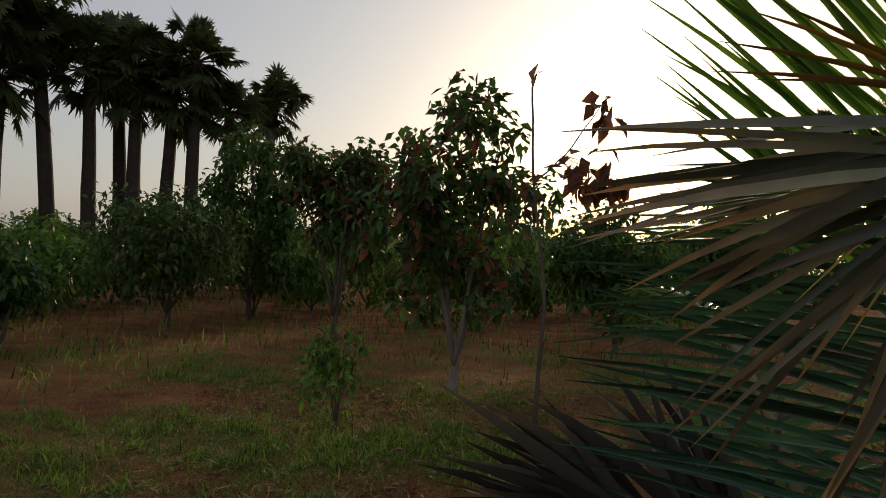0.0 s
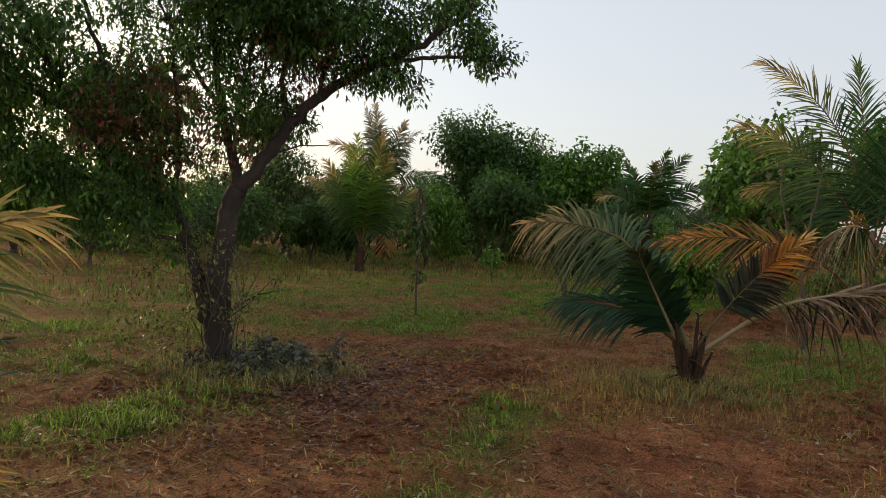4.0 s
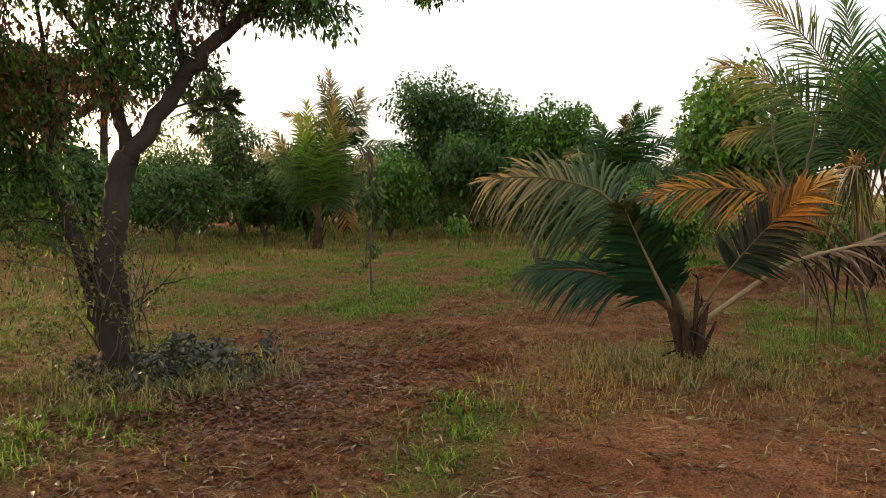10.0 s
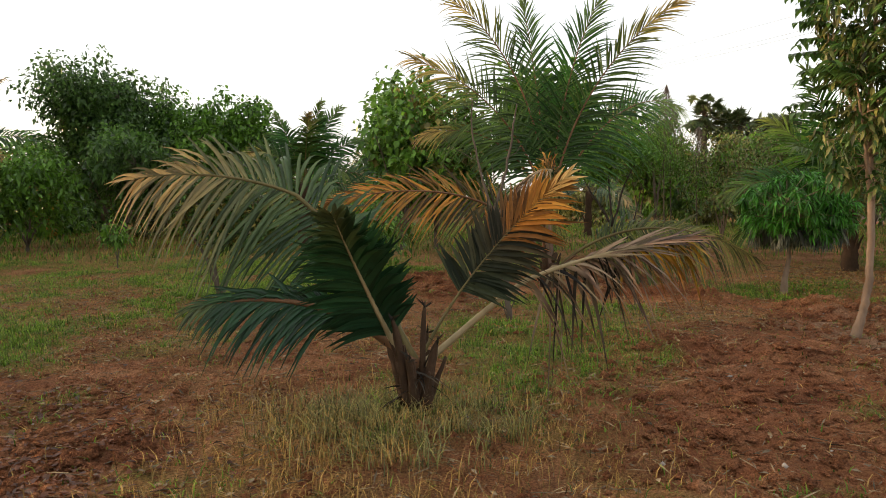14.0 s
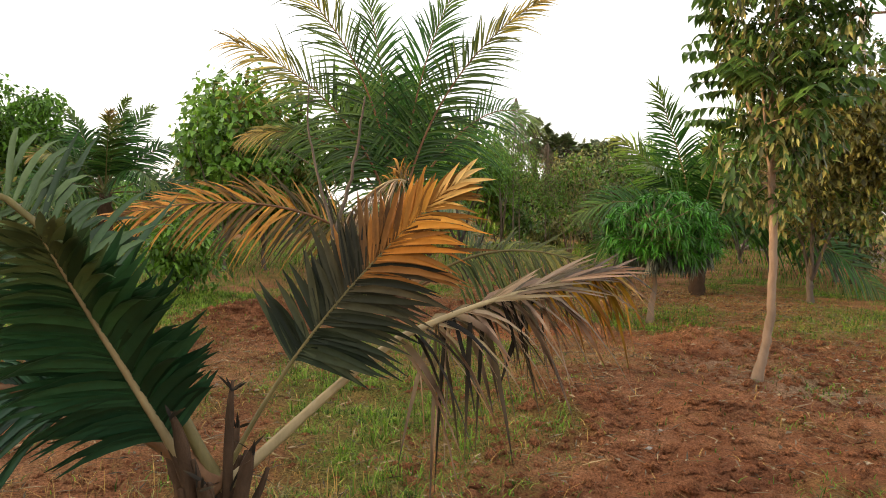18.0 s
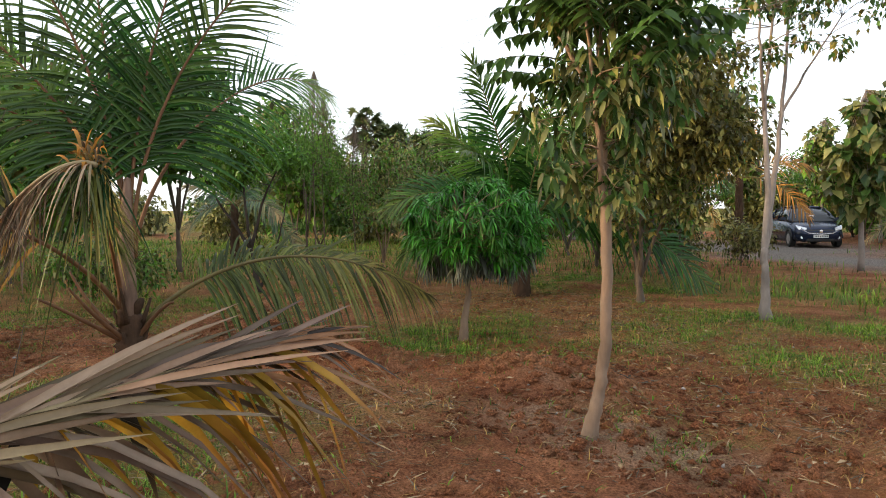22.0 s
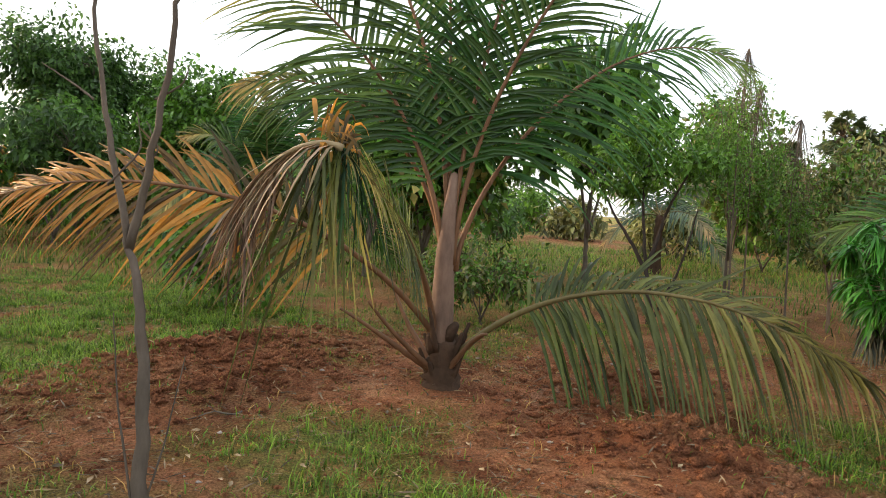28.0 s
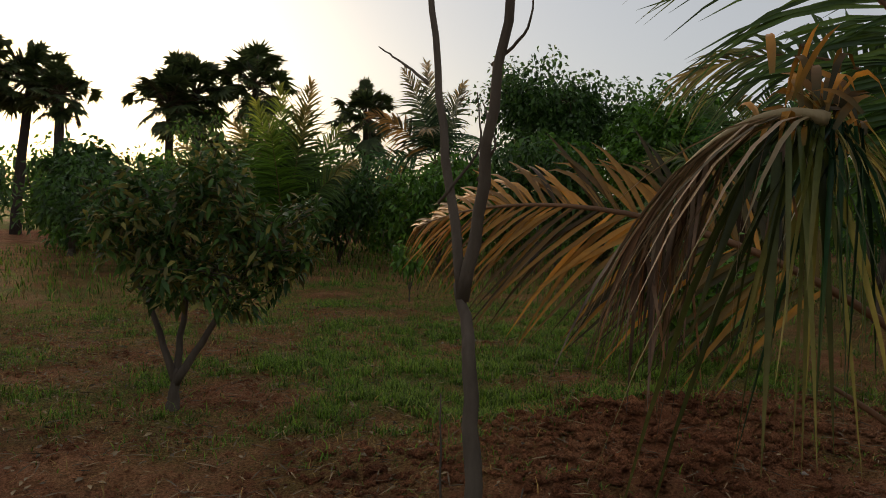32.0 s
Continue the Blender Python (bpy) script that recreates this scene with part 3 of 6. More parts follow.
def palm(name, loc, label, height, radius, lean=(0, 0), seed=1, stubs=6, group="", trunk=True):
    """The trunk of a young coconut palm with cut leaf bases; the caller adds the fronds."""
    ob = thing(name, loc, label, "palm", group)
    g = np.random.default_rng(seed)
    if trunk:
        z = np.linspace(-0.08, height, 14)
        f = np.linspace(0, 1, 14)
        P = np.stack([lean[0] * f ** 1.3, lean[1] * f ** 1.3, z], 1)
        R = radius * (1 + 0.35 * np.exp(-f * 6) - 0.25 * f) * (1 + 0.07 * np.cos(np.arange(14) * np.pi))
        put("trunk", tube_mesh("trunk", P, R, MAT["palm_trunk"], 12, 0.07, seed), ob)
    for k in range(stubs):
        a = g.random() * 2 * np.pi
        h0 = height * (0.1 + 0.7 * g.random())
        b = np.array([lean[0] * h0 / max(height, 0.1), lean[1] * h0 / max(height, 0.1), h0]) + radius * 0.7 * np.array([math.cos(a), math.sin(a), 0])
        L = 0.15 + 0.3 * g.random()
        e = b + L * np.array([0.35 * math.cos(a), 0.35 * math.sin(a), 0.9])
        put("leaf_base", tube_mesh("leaf_base", bez(b, b * 0.6 + e * 0.4, b * 0.3 + e * 0.7, e, 6), np.array([0.05, 0.045, 0.036, 0.03, 0.026, 0.02]) * (0.35 + radius * 2), MAT["palm_trunk"], 6, 0.12, k), ob)
    return ob


def far_palm(name, loc, label, height, nf, length, mats, seed, leaf=0.55, elev=(15, 80), droop=(0.15, 0.6), radius=0.14, count=34, group="", lean=(0, 0), width=0.04):
    """A coconut palm with fronds all round, spaced by the golden angle."""
    ob = palm(name, loc, label, height, radius, lean, seed, 3, group)
    g = np.random.default_rng(seed + 100)
    for k in range(nf):
        f = k / max(nf - 1, 1)
        el = elev[0] + (elev[1] - elev[0]) * f
        dr = droop[1] + (droop[0] - droop[1]) * f
        L = length * (0.85 + 0.3 * g.random())
        frond(ob, arc((lean[0], lean[1], height), k * 137.5 + g.normal(0, 12) + seed * 40, el, L, dr), mats[int(g.integers(0, len(mats)))] if f > 0.2 else mats[-1], leaf, count, 0.2,
              0.3 + 0.2 * g.random(), width, seed=seed * 50 + k, thick=0.02, up=(*(0.6 * unit((3 - loc[0], 1 - loc[1]))), 0.6))
    return ob


def palmyra(loc, height, crown, label, seed, radius=0.2, nleaf=54, group="palmyra palms"):
    ob = thing("palmyra_palm", loc, label, "palm", group)
    g = np.random.default_rng(seed)
    lean = g.normal(0, 0.35, 2)
    f = np.linspace(0, 1, 10)
    P = np.stack([lean[0] * f ** 1.5, lean[1] * f ** 1.5, -0.2 + (height + 0.2) * f], 1)
    put("trunk", tube_mesh("trunk", P, radius * (1.15 - 0.35 * f), MAT["bark_dark"], 8, 0.04, seed), ob)
    top = P[-1]
    VV, FF, SS, o = [], [], [], 0
    runs = []
    for k in range(nleaf):
        az = k * 2.39996 + g.normal(0, 0.2)
        el = math.radians(-65 + 145 * ((k + 0.5) / nleaf) ** 0.85 + g.normal(0, 8))
        d = np.array([math.cos(az) * math.cos(el), math.sin(az) * math.cos(el), math.sin(el)])
        c = top + d * crown * (0.3 + 0.5 * g.random()) + g.normal(0, 0.08 * crown, 3)
        runs.append((np.stack([top, (top + c) / 2 + [0, 0, 0.03], c]), np.array([0.035, 0.025, 0.02])))
        sd = unit(np.cross(d, [0, 0, 1.0]) + 1e-3)
        nr = np.cross(sd, d)
        roll = g.normal(0, 0.5)
        sd = sd * math.cos(roll) + nr * math.sin(roll)
        n = 19
        a = np.linspace(-1.9, 1.9, n) + g.normal(0, 0.06, n)
        way = unit(d[None] * np.cos(a)[:, None] + sd[None] * np.sin(a)[:, None])
        ln = crown * (0.3 + 0.14 * g.random()) * (0.8 + 0.2 * np.cos(a * 0.7)) * (1 + g.normal(0, 0.1, n))
        V, F, S = blades(np.repeat(c[None], n, 0), way, np.full(n, 0.12 + 0.25 * g.random()), ln, np.full(n, crown * 0.075), np.repeat(np.cross(sd, d)[None], n, 0), 2)
        VV.append(V); FF.append(F + o); SS.append(S); o += len(V)
    tagged(put("stalk_work", tubes_mesh("stalk_work", runs, MAT["rachis_dark"], 4), ob), kind="stuff")
    put("crown", raw_mesh("crown", np.concatenate(VV), np.concatenate(FF), MAT["palmyra"], {"s": np.concatenate(SS)}), ob)
    return ob

# ---- ground ----
def patch(X, Y, spots):
    """Soft ellipses (x, y, rx, ry, turn, strength), the strongest of them at each place."""
    X, Y = np.asarray(X, np.float32), np.asarray(Y, np.float32)
    out = np.zeros_like(X)
    for x, y, rx, ry, turn, k in spots:
        a = math.radians(turn)
        u = ((X - x) * math.cos(a) + (Y - y) * math.sin(a)) / rx
        v = (-(X - x) * math.sin(a) + (Y - y) * math.cos(a)) / ry
        out = np.maximum(out, k * np.clip(1.45 - 0.95 * np.sqrt(u * u + v * v), 0, 1))
    return out


def wavy(X, Y, scale, seed):
    """Smooth noise, about -1 to 1."""
    g = np.random.default_rng(seed)
    X, Y, out = np.asarray(X, np.float32), np.asarray(Y, np.float32), np.float32(0)
    for k in range(7):
        a, p, f = float(g.random() * 6.28), float(g.random() * 6.28), float((0.6 + 1.5 * g.random()) / scale)
        out = out + np.sin((X * math.cos(a) + Y * math.sin(a)) * f * 2 + p + 1.3 * np.sin((Y * math.cos(a) - X * math.sin(a)) * f + p * 2))
    return out / np.float32(3.2)


GREEN = [(12, 13, 9, 7, 45, 0.58), (4, 11, 8, 4, 0, 0.6), (18, 7, 7, 6, 0, 0.7), (-4, 9.5, 5, 2.5, 0, 0.5), (1.5, 8.2, 3, 1.8, 20, 0.6), (5.8, 7.2, 2.4, 1.0, 20, 0.8), (9.5, 7.6, 3.0, 2.0, 30, 0.4), (3.9, 1.6, 1.3, 0.6, -30, 0.75), (8.5, -4.4, 2.2, 0.9, 10, 0.5),
         (5.6, 1.3, 1.3, 0.9, 10, 1.0), (6.3, 0.9, 2.0, 0.8, -10, 0.8), (2.3, -1.5, 0.9, 0.5, 45, 1.0), (1.6, -1.1, 0.7, 0.4, 45, 0.95), (2.9, -0.9, 0.7, 0.5, 20, 0.7), (5.6, 6.8, 1.5, 0.8, 10, 1.0), (9.5, 8.5, 4.5, 2.5, 20, 0.45),
         (12.5, 4.4, 2.6, 1.6, 75, 0.9), (9.7, 4.3, 1.5, 0.8, 60, 0.95), (8.0, 1.0, 0.9, 0.55, 25, 0.95), (7.2, 0.2, 0.9, 0.5, 30, 0.7), (9.2, -2.9, 1.2, 1.2, 0, 0.95), (8.2, -3.6, 1.2, 0.9, 0, 0.6), (8.1, -6.6, 1.6, 1.0, 30, 0.8),
         (5.6, -5.8, 2.8, 1.2, 30, 0.6), (10.5, -10.3, 6.0, 2.2, 28, 0.8), (-6.4, 7.3, 2.6, 1.3, 10, 1.0), (-8.5, 10.5, 3.0, 1.6, 0, 0.6), (1.2, 7.2, 1.6, 1.3, 0, 0.7), (-0.6, 5.9, 1.3, 0.9, 0, 0.75), (0.3, 3.5, 1.5, 0.42, 10, 0.75), (-1.4, 3.4, 1.0, 0.4, 0, 0.7),
         (2.2, 9.0, 2.6, 1.6, 0, 0.6), (10.5, 11, 5, 3, 0, 0.6), (30, 2, 14, 10, 0, 0.9), (32, -8, 14, 9, 0, 0.9), (24, 20, 16, 8, 0, 0.7), (4.0, 13.0, 6, 3, 0, 0.5), (-2.5, 12.5, 5, 2.5, 0, 0.35), (8.3, 5.0, 1.0, 0.6, 0, 0.45), (11.0, 6.8, 2.5, 1.5, 30, 0.8), (3.2, 2.6, 0.6, 0.6, 0, 0.6), (14, 0.2, 3, 2.0, 0, 0.55),
         (0.4, -4.6, 2.5, 1.0, 20, 0.5), (3.3, -4.8, 2.0, 0.8, 10, 0.65), (-3.8, 4.4, 1.6, 0.8, 0, 0.6), (1.5, 0.2, 0.6, 0.3, 40, 0.5), (2.55, 2.55, 0.3, 0.35, 0, 0.9), (4.3, 1.75, 0.9, 0.4, -10, 0.9), (5.2, 1.9, 0.8, 0.4, 0, 0.8), (7.8, 0.75, 1.0, 0.5, 70, 0.9), (9.2, 4.5, 1.3, 0.5, 5, 0.95), (11.3, 4.5, 1.6, 0.6, 0, 0.9), (7.0, 5.6, 0.8, 0.4, 0, 0.6), (7.0, 6.2, 1.3, 0.5, 0, 0.7), (5.2, 6.3, 1.0, 0.4, 0, 0.7)]
DRY = [(2.9, 3.2, 1.6, 0.8, 20, 0.6), (1.0, 1.6, 2.5, 1.5, 0, 0.25), (4.0, 4.8, 2.5, 1.8, 20, 0.25), (-6, 4.6, 5, 1.6, 0, 0.75), (4.5, -3.8, 3, 1.4, 20, 0.5), (0.5, 5.0, 2.2, 1.2, 0, 0.3), (9, 7, 4, 2.5, 0, 0.4), (7.6, 3.3, 2.2, 1.2, 30, 0.6), (11, -5.0, 4, 2, 0, 0.8), (6.9, -0.6, 1.2, 1.0, 0, 0.5), (8.0, 10, 8, 5, 0, 0.35), (20, 8, 9, 7, 0, 0.4),
       (2.2, -3.4, 3, 1.4, 20, 0.5), (-9, 13, 6, 4, 0, 0.6), (6.5, -3.8, 2.2, 1.0, 15, 0.3)]
PALE = [(5.6, -2.0, 0.9, 0.4, 20, 0.95), (5.2, -2.35, 0.6, 0.2, 25, 0.6), (6.7, -2.5, 0.8, 0.28, -20, 0.5), (9.9, -0.5, 0.7, 0.3, 0, 0.5), (0.9, -0.9, 0.7, 0.18, 50, 0.35)]
MOUNDS = [(9.9, 2.6, 1.5, 0.7, -20, 0.14), (9.5, -1.1, 1.2, 0.6, 10, 0.14), (7.05, -2.5, 0.55, 0.35, 40, 0.16), (3.0, 2.5, 0.6, 0.6, 0, 0.02), (5.4, 0.3, 1.6, 0.3, 60, 0.06), (1.6, 4.4, 1.8, 0.5, 10, 0.05)]

TURNED = [(9.9, 2.6, 1.8, 0.9, -20, 1), (9.5, -1.1, 1.6, 0.9, 10, 1), (5.9, -2.0, 0.9, 0.6, 40, 1), (3.8, -0.3, 1.6, 0.9, 20, 0.8), (1.5, -0.2, 1.5, 0.7, 30, 0.6), (4.4, -2.6, 1.4, 0.6, 20, 0.8), (6.6, -3.5, 2.2, 0.7, 10, 0.9), (2.6, -0.4, 1.2, 0.5, 30, 0.7), (0.3, -2.6, 2.0, 0.8, 20, 0.7), (6.1, -2.7, 1.2, 0.6, 60, 1), (5.8, -3.8, 1.2, 0.6, 30, 0.9), (2.8, 0.8, 1.4, 0.7, 20, 0.8), (3.0, 4.7, 1.2, 0.6, 0, 0.6)]


def road_mask(X, Y):
    """A gravel track that runs along the far side of the field."""
    d = (X - 14.5) * math.sin(radians(14)) + (Y + 17.6) * math.cos(radians(14))
    lane = np.clip(2.0 - np.abs(d) / 1.2 + 0.4 * wavy(X, Y, 2.0, 5), 0, 1)
    lay_by = patch(X, Y, [(20.5, -22.3, 5.5, 2.6, -20, 1.0)])
    return np.maximum(lane, lay_by) * np.clip((X - 2) / 3, 0, 1)


def ground_height(X, Y):
    near = np.exp(-((X - 5) / 40) ** 2 - ((Y - 2) / 40) ** 2)
    rough = 1 + 1.6 * patch(X, Y, TURNED)
    h = 0.035 * wavy(X, Y, 2.2, 1) + 0.018 * wavy(X, Y, 0.7, 2) + 0.012 * wavy(X, Y, 0.3, 3) * rough + 0.007 * wavy(X, Y, 0.13, 4) * rough
    return h * near * (1 - 0.8 * road_mask(X, Y)) + patch(X, Y, MOUNDS) - patch(X, Y, [(5.5, -1.9, 1.2, 0.8, 20, 0.05)])


def axis_steps(lo, hi, step, far):
    a = np.arange(lo, hi + step / 2, step)
    grow = step * np.cumsum(1.14 ** np.arange(1, 90))
    grow = grow[grow < far]
    return np.r_[(lo - grow)[::-1], a, hi + grow]


gx, gy = axis_steps(-7.5, 12, 0.06, 1500), axis_steps(-6, 9, 0.06, 1500)
GX, GY = np.meshgrid(gx, gy, indexing="ij")
GZ = ground_height(GX, GY)
g_green = np.clip(patch(GX, GY, GREEN) + 0.25 * wavy(GX, GY, 1.1, 11) + 0.2 * wavy(GX, GY, 0.4, 12) - 0.12, 0, 1)
g_green = np.where(np.hypot(GX - 5, GY) > 45, np.clip(0.75 + 0.3 * wavy(GX, GY, 9, 13), 0, 1), g_green)
g_dry = np.clip(patch(GX, GY, DRY) + 0.3 * wavy(GX, GY, 0.9, 14), 0, 1)
g_pale = np.clip(patch(GX, GY, PALE) + 0.08 * wavy(GX, GY, 0.3, 15), 0, 1)
g_road = road_mask(GX, GY)
g_green, g_dry = g_green * (1 - g_road), g_dry * (1 - g_road)
ni_, nj_ = GX.shape
idx = np.arange(ni_ * nj_).reshape(ni_, nj_)
gf = np.stack([idx[:-1, :-1], idx[1:, :-1], idx[1:, 1:], idx[:-1, 1:]], -1).reshape(-1, 4)
ground = put("ground", raw_mesh("ground", np.stack([GX, GY, GZ], -1).reshape(-1, 3), gf, MAT["soil"],
                                {"green": g_green.ravel(), "dry": g_dry.ravel(), "pale": g_pale.ravel(), "road": g_road.ravel(), "turned": patch(GX, GY, TURNED).ravel()}, True))
tagged(ground, "red laterite soil with patches of green and dry grass", "ground", kind="structure")


def gz(x, y):
    return float(ground_height(np.array([float(x)]), np.array([float(y)]))[0])


def on(x, y, dz=0.0):
    return (x, y, gz(x, y) + dz)


def scatter(n, area, weight, seed):
    """Places (n, 2) in area (x0, x1, y0, y1), kept with the chance weight(x, y)."""
    g = np.random.default_rng(seed)
    got = []
    left = n
    while left > 0:
        x, y = (g.random(40000, np.float32) * (area[1] - area[0]) + area[0]).astype(np.float32), (g.random(40000, np.float32) * (area[3] - area[2]) + area[2]).astype(np.float32)
        k = g.random(40000) < weight(x, y)
        x, y = x[k][:left], y[k][:left]
        got.append(np.stack([x, y], 1))
        left -= len(x)
        if k.sum() < 20:
            break
    return np.concatenate(got)


def green_at(x, y):
    return np.clip(patch(x, y, GREEN) + 0.25 * wavy(x, y, 1.1, 11) + 0.2 * wavy(x, y, 0.4, 12) - 0.12, 0, 1) * (1 - road_mask(x, y))


def dry_at(x, y):
    return np.clip(patch(x, y, DRY) + 0.3 * wavy(x, y, 0.9, 14), 0, 1) * (1 - road_mask(x, y))


def grass_field(name, label, n, area, weight, mat, length, width, lean, seed):
    """Grass blades, each bent once and tapered to a point."""
    xy = scatter(n, area, weight, seed)
    g = np.random.default_rng(seed + 1)
    m = len(xy)
    base = np.stack([xy[:, 0], xy[:, 1], ground_height(xy[:, 0], xy[:, 1]) - 0.01], 1)
    a = g.random(m) * 2 * np.pi
    t = lean * (0.2 + g.random(m))
    out = np.stack([np.cos(a), np.sin(a), 0 * a], 1)
    side = np.stack([-np.sin(a), np.cos(a), 0 * a], 1) * (width * (0.35 + 0.3 * g.random(m)))[:, None]
    ln = (length * (0.4 + 0.9 * g.random(m) ** 1.5))[:, None]
    k = 1 / np.sqrt(1 + t * t)[:, None]
    mid = base + ln * 0.55 * k * (out * 0.6 * t[:, None] + np.array([0, 0, 1.0]))
    tip = base + ln * k * (out * 1.3 * t[:, None] + np.array([0, 0, 0.85]))
    V = np.stack([base - side, base + side, mid - side * 0.8, mid + side * 0.8, tip], 1).reshape(-1, 3)
    F = (np.array([(0, 1, 3), (0, 3, 2), (2, 3, 4)])[None] + (np.arange(m) * 5)[:, None, None]).reshape(-1, 3)
    ob = put(name, raw_mesh(name, V, F, MAT[mat], {"s": np.tile([0, 0, 0.55, 0.55, 1.0], m)}))
    return tagged(ob, label, "grass", kind="stuff")


def clumpy(x, y):
    """Tufts: mostly 0 or 1 over a hand's width."""
    return np.clip(0.55 + 1.1 * wavy(x, y, 0.16, 61) + 0.7 * wavy(x, y, 0.5, 62), 0.04, 1)


grass_field("grass", "fresh green grass in patches on the red soil", 170000, (-9, 15, -8.5, 12), lambda x, y: 0.012 + clumpy(x, y) * green_at(x, y) ** 1.3, "grass", 0.075, 0.008, 1.2, 21)
grass_field("grass", "longer green grass under the trees and by the mounds", 26000, (-9, 15, -8.5, 12), lambda x, y: clumpy(x, y) * np.clip(green_at(x, y) - 0.45, 0, 1), "grass", 0.15, 0.008, 0.9, 23)
grass_field("grass", "lush green strip of grass beyond the mound", 26000, (8, 15, 2.5, 7), lambda x, y: clumpy(x, y) * np.clip(green_at(x, y) - 0.3, 0, 1), "grass", 0.12, 0.009, 1.0, 24)
grass_field("dry_grass", "straw-coloured dry grass stubble on the soil", 44000, (-9, 14, -8.5, 11), lambda x, y: clumpy(x + 3, y) * (0.12 + 0.8 * dry_at(x, y)) + 0.2 * green_at(x, y), "straw", 0.1, 0.006, 1.4, 25)
grass_field("grass", "grass of the far field and road verge", 40000, (-14, 40, -26, 26), lambda x, y: (0.25 + green_at(x, y)) * (((x < -9) | (x > 15) | (y < -8.5) | (y > 12)) * 1.0) * (1 - road_mask(x, y)) * (np.hypot(x - 3, y - 1) < 34), "grass", 0.26, 0.02, 0.8, 27)
grass_field("dry_grass", "dry grass of the far field", 9000, (-14, 30, -14, 24), lambda x, y: (0.3 + dry_at(x, y)) * (((x < -9) | (x > 14) | (y < -8.5) | (y > 11)) * 1.0), "straw", 0.2, 0.016, 0.9, 29)
grass_field("weeds", "tangled grey-green weeds round the palm foot and the tree foot", 7500, (-2, 6, 1, 9), lambda x, y: clumpy(x, y) * (np.clip(1.0 - 1.0 * np.hypot(x - 2.85, y - 2.6), 0, 1) + np.clip(1.1 - 0.9 * np.hypot(x - 1.1, y - 6.4), 0, 1)), "straw_green", 0.2, 0.006, 1.2, 35)


grass_field("dry_grass", "thin pale stalks standing in the soil round the young palm", 3600, (0.5, 5, 0.8, 4.5), lambda x, y: clumpy(x + 1, y + 2) * np.clip(1.2 - 0.7 * np.hypot(x - 2.6, y - 2.7), 0.03, 1), "straw", 0.17, 0.004, 0.8, 73)


def litter(name, label, n, area, weight, seed, size, mat="litter", width=0.35):
    xy = scatter(n, area, weight, seed)
    g = np.random.default_rng(seed + 1)
    m = len(xy)
    base = np.stack([xy[:, 0], xy[:, 1], ground_height(xy[:, 0], xy[:, 1]) + 0.012], 1)
    a = g.random(m) * 2 * np.pi
    way = unit(np.stack([np.cos(a), np.sin(a), g.normal(0.05, 0.12, m)], 1))
    nor = unit(np.stack([g.normal(0, 0.3, m), g.normal(0, 0.3, m), np.ones(m)], 1))
    ln = size * (0.4 + g.random(m) ** 2 * 1.3)
    V, F, S = diamonds(base, way, ln, ln * width, nor, 0.05, 0.4)
    return tagged(put(name, raw_mesh(name, V, F, MAT[mat], {"s": S})), label, "leaf litter", kind="stuff")


litter("leaf_litter", "pale dry fallen leaves on the soil", 17000, (-8, 13, -7, 10), lambda x, y: 0.15 + 0.5 * np.exp(-((x - 1.2) / 1.8) ** 2 - ((y - 5.3) / 1.2) ** 2) + 0.2 * dry_at(x, y), 31, 0.045)
litter("leaf_litter", "dark fallen leaves under the spreading tree", 14000, (-3, 5, 3, 9), lambda x, y: np.exp(-((x - 1.2) / 1.5) ** 2 - ((y - 5.6) / 1.2) ** 2), 37, 0.05, "leaf_red", 0.45)
litter("straw_litter", "dry straw lying on the soil", 42000, (-8, 13, -7, 10), lambda x, y: 0.3 + 0.6 * dry_at(x, y), 33, 0.12, "litter", 0.05)


def clods(name, label, n, area, weight, size, mat, seed):
    """Lumps of soil or stones, each a small uneven solid."""
    xy = scatter(n, area, weight, seed)
    g = np.random.default_rng(seed + 1)
    m = len(xy)
    t = np.array([(1, 0, 0), (-1, 0, 0), (0, 1, 0), (0, -1, 0), (0, 0, 1), (0, 0, -1)], float)
    F0 = np.array([(0, 2, 4), (2, 1, 4), (1, 3, 4), (3, 0, 4), (2, 0, 5), (1, 2, 5), (3, 1, 5), (0, 3, 5)])
    s = size * (0.3 + g.random(m) ** 3 * 1.4)
    V = t[None] * (s[:, None, None] * (0.6 + 0.8 * g.random((m, 6, 1)))) + g.normal(0, 0.15, (m, 6, 3)) * s[:, None, None]
    V[..., 2] *= 0.6
    V += np.stack([xy[:, 0], xy[:, 1], ground_height(xy[:, 0], xy[:, 1]) + 0.1 * s], 1)[:, None]
    F = (F0[None] + (np.arange(m) * 6)[:, None, None]).reshape(-1, 3)
    return tagged(put(name, raw_mesh(name, V.reshape(-1, 3), F, mat)), label, "soil", kind="stuff")


MAT["clod"] = bark_mat("soil_clod", (0.2, 0.075, 0.03), (0.46, 0.2, 0.085), 25, 0.95, 1.0, 0.5)
MAT["stone"] = bark_mat("pale_stone", (0.25, 0.2, 0.16), (0.5, 0.44, 0.38), 25, 0.9, 1.0, 0.3)
clods("soil_clods", "crumbled clods of red soil", 80000, (-8, 13, -7, 10), lambda x, y: clumpy(x, y + 5) * np.clip(0.5 - 0.5 * green_at(x, y) + 2.5 * patch(x, y, MOUNDS), 0, 1), 0.018, MAT["soil"], 41)
clods("soil_clods", "larger lumps of turned red soil on the mounds", 9000, (-1, 12, -4, 6), lambda x, y: np.clip(5 * patch(x, y, MOUNDS) + 0.35 * patch(x, y, TURNED), 0, 1), 0.04, MAT["soil"], 43)
clods("pebbles", "pale pebbles on the soil", 700, (-8, 13, -7, 10), lambda x, y: 0.4 + 0 * x, 0.016, MAT["stone"], 45)

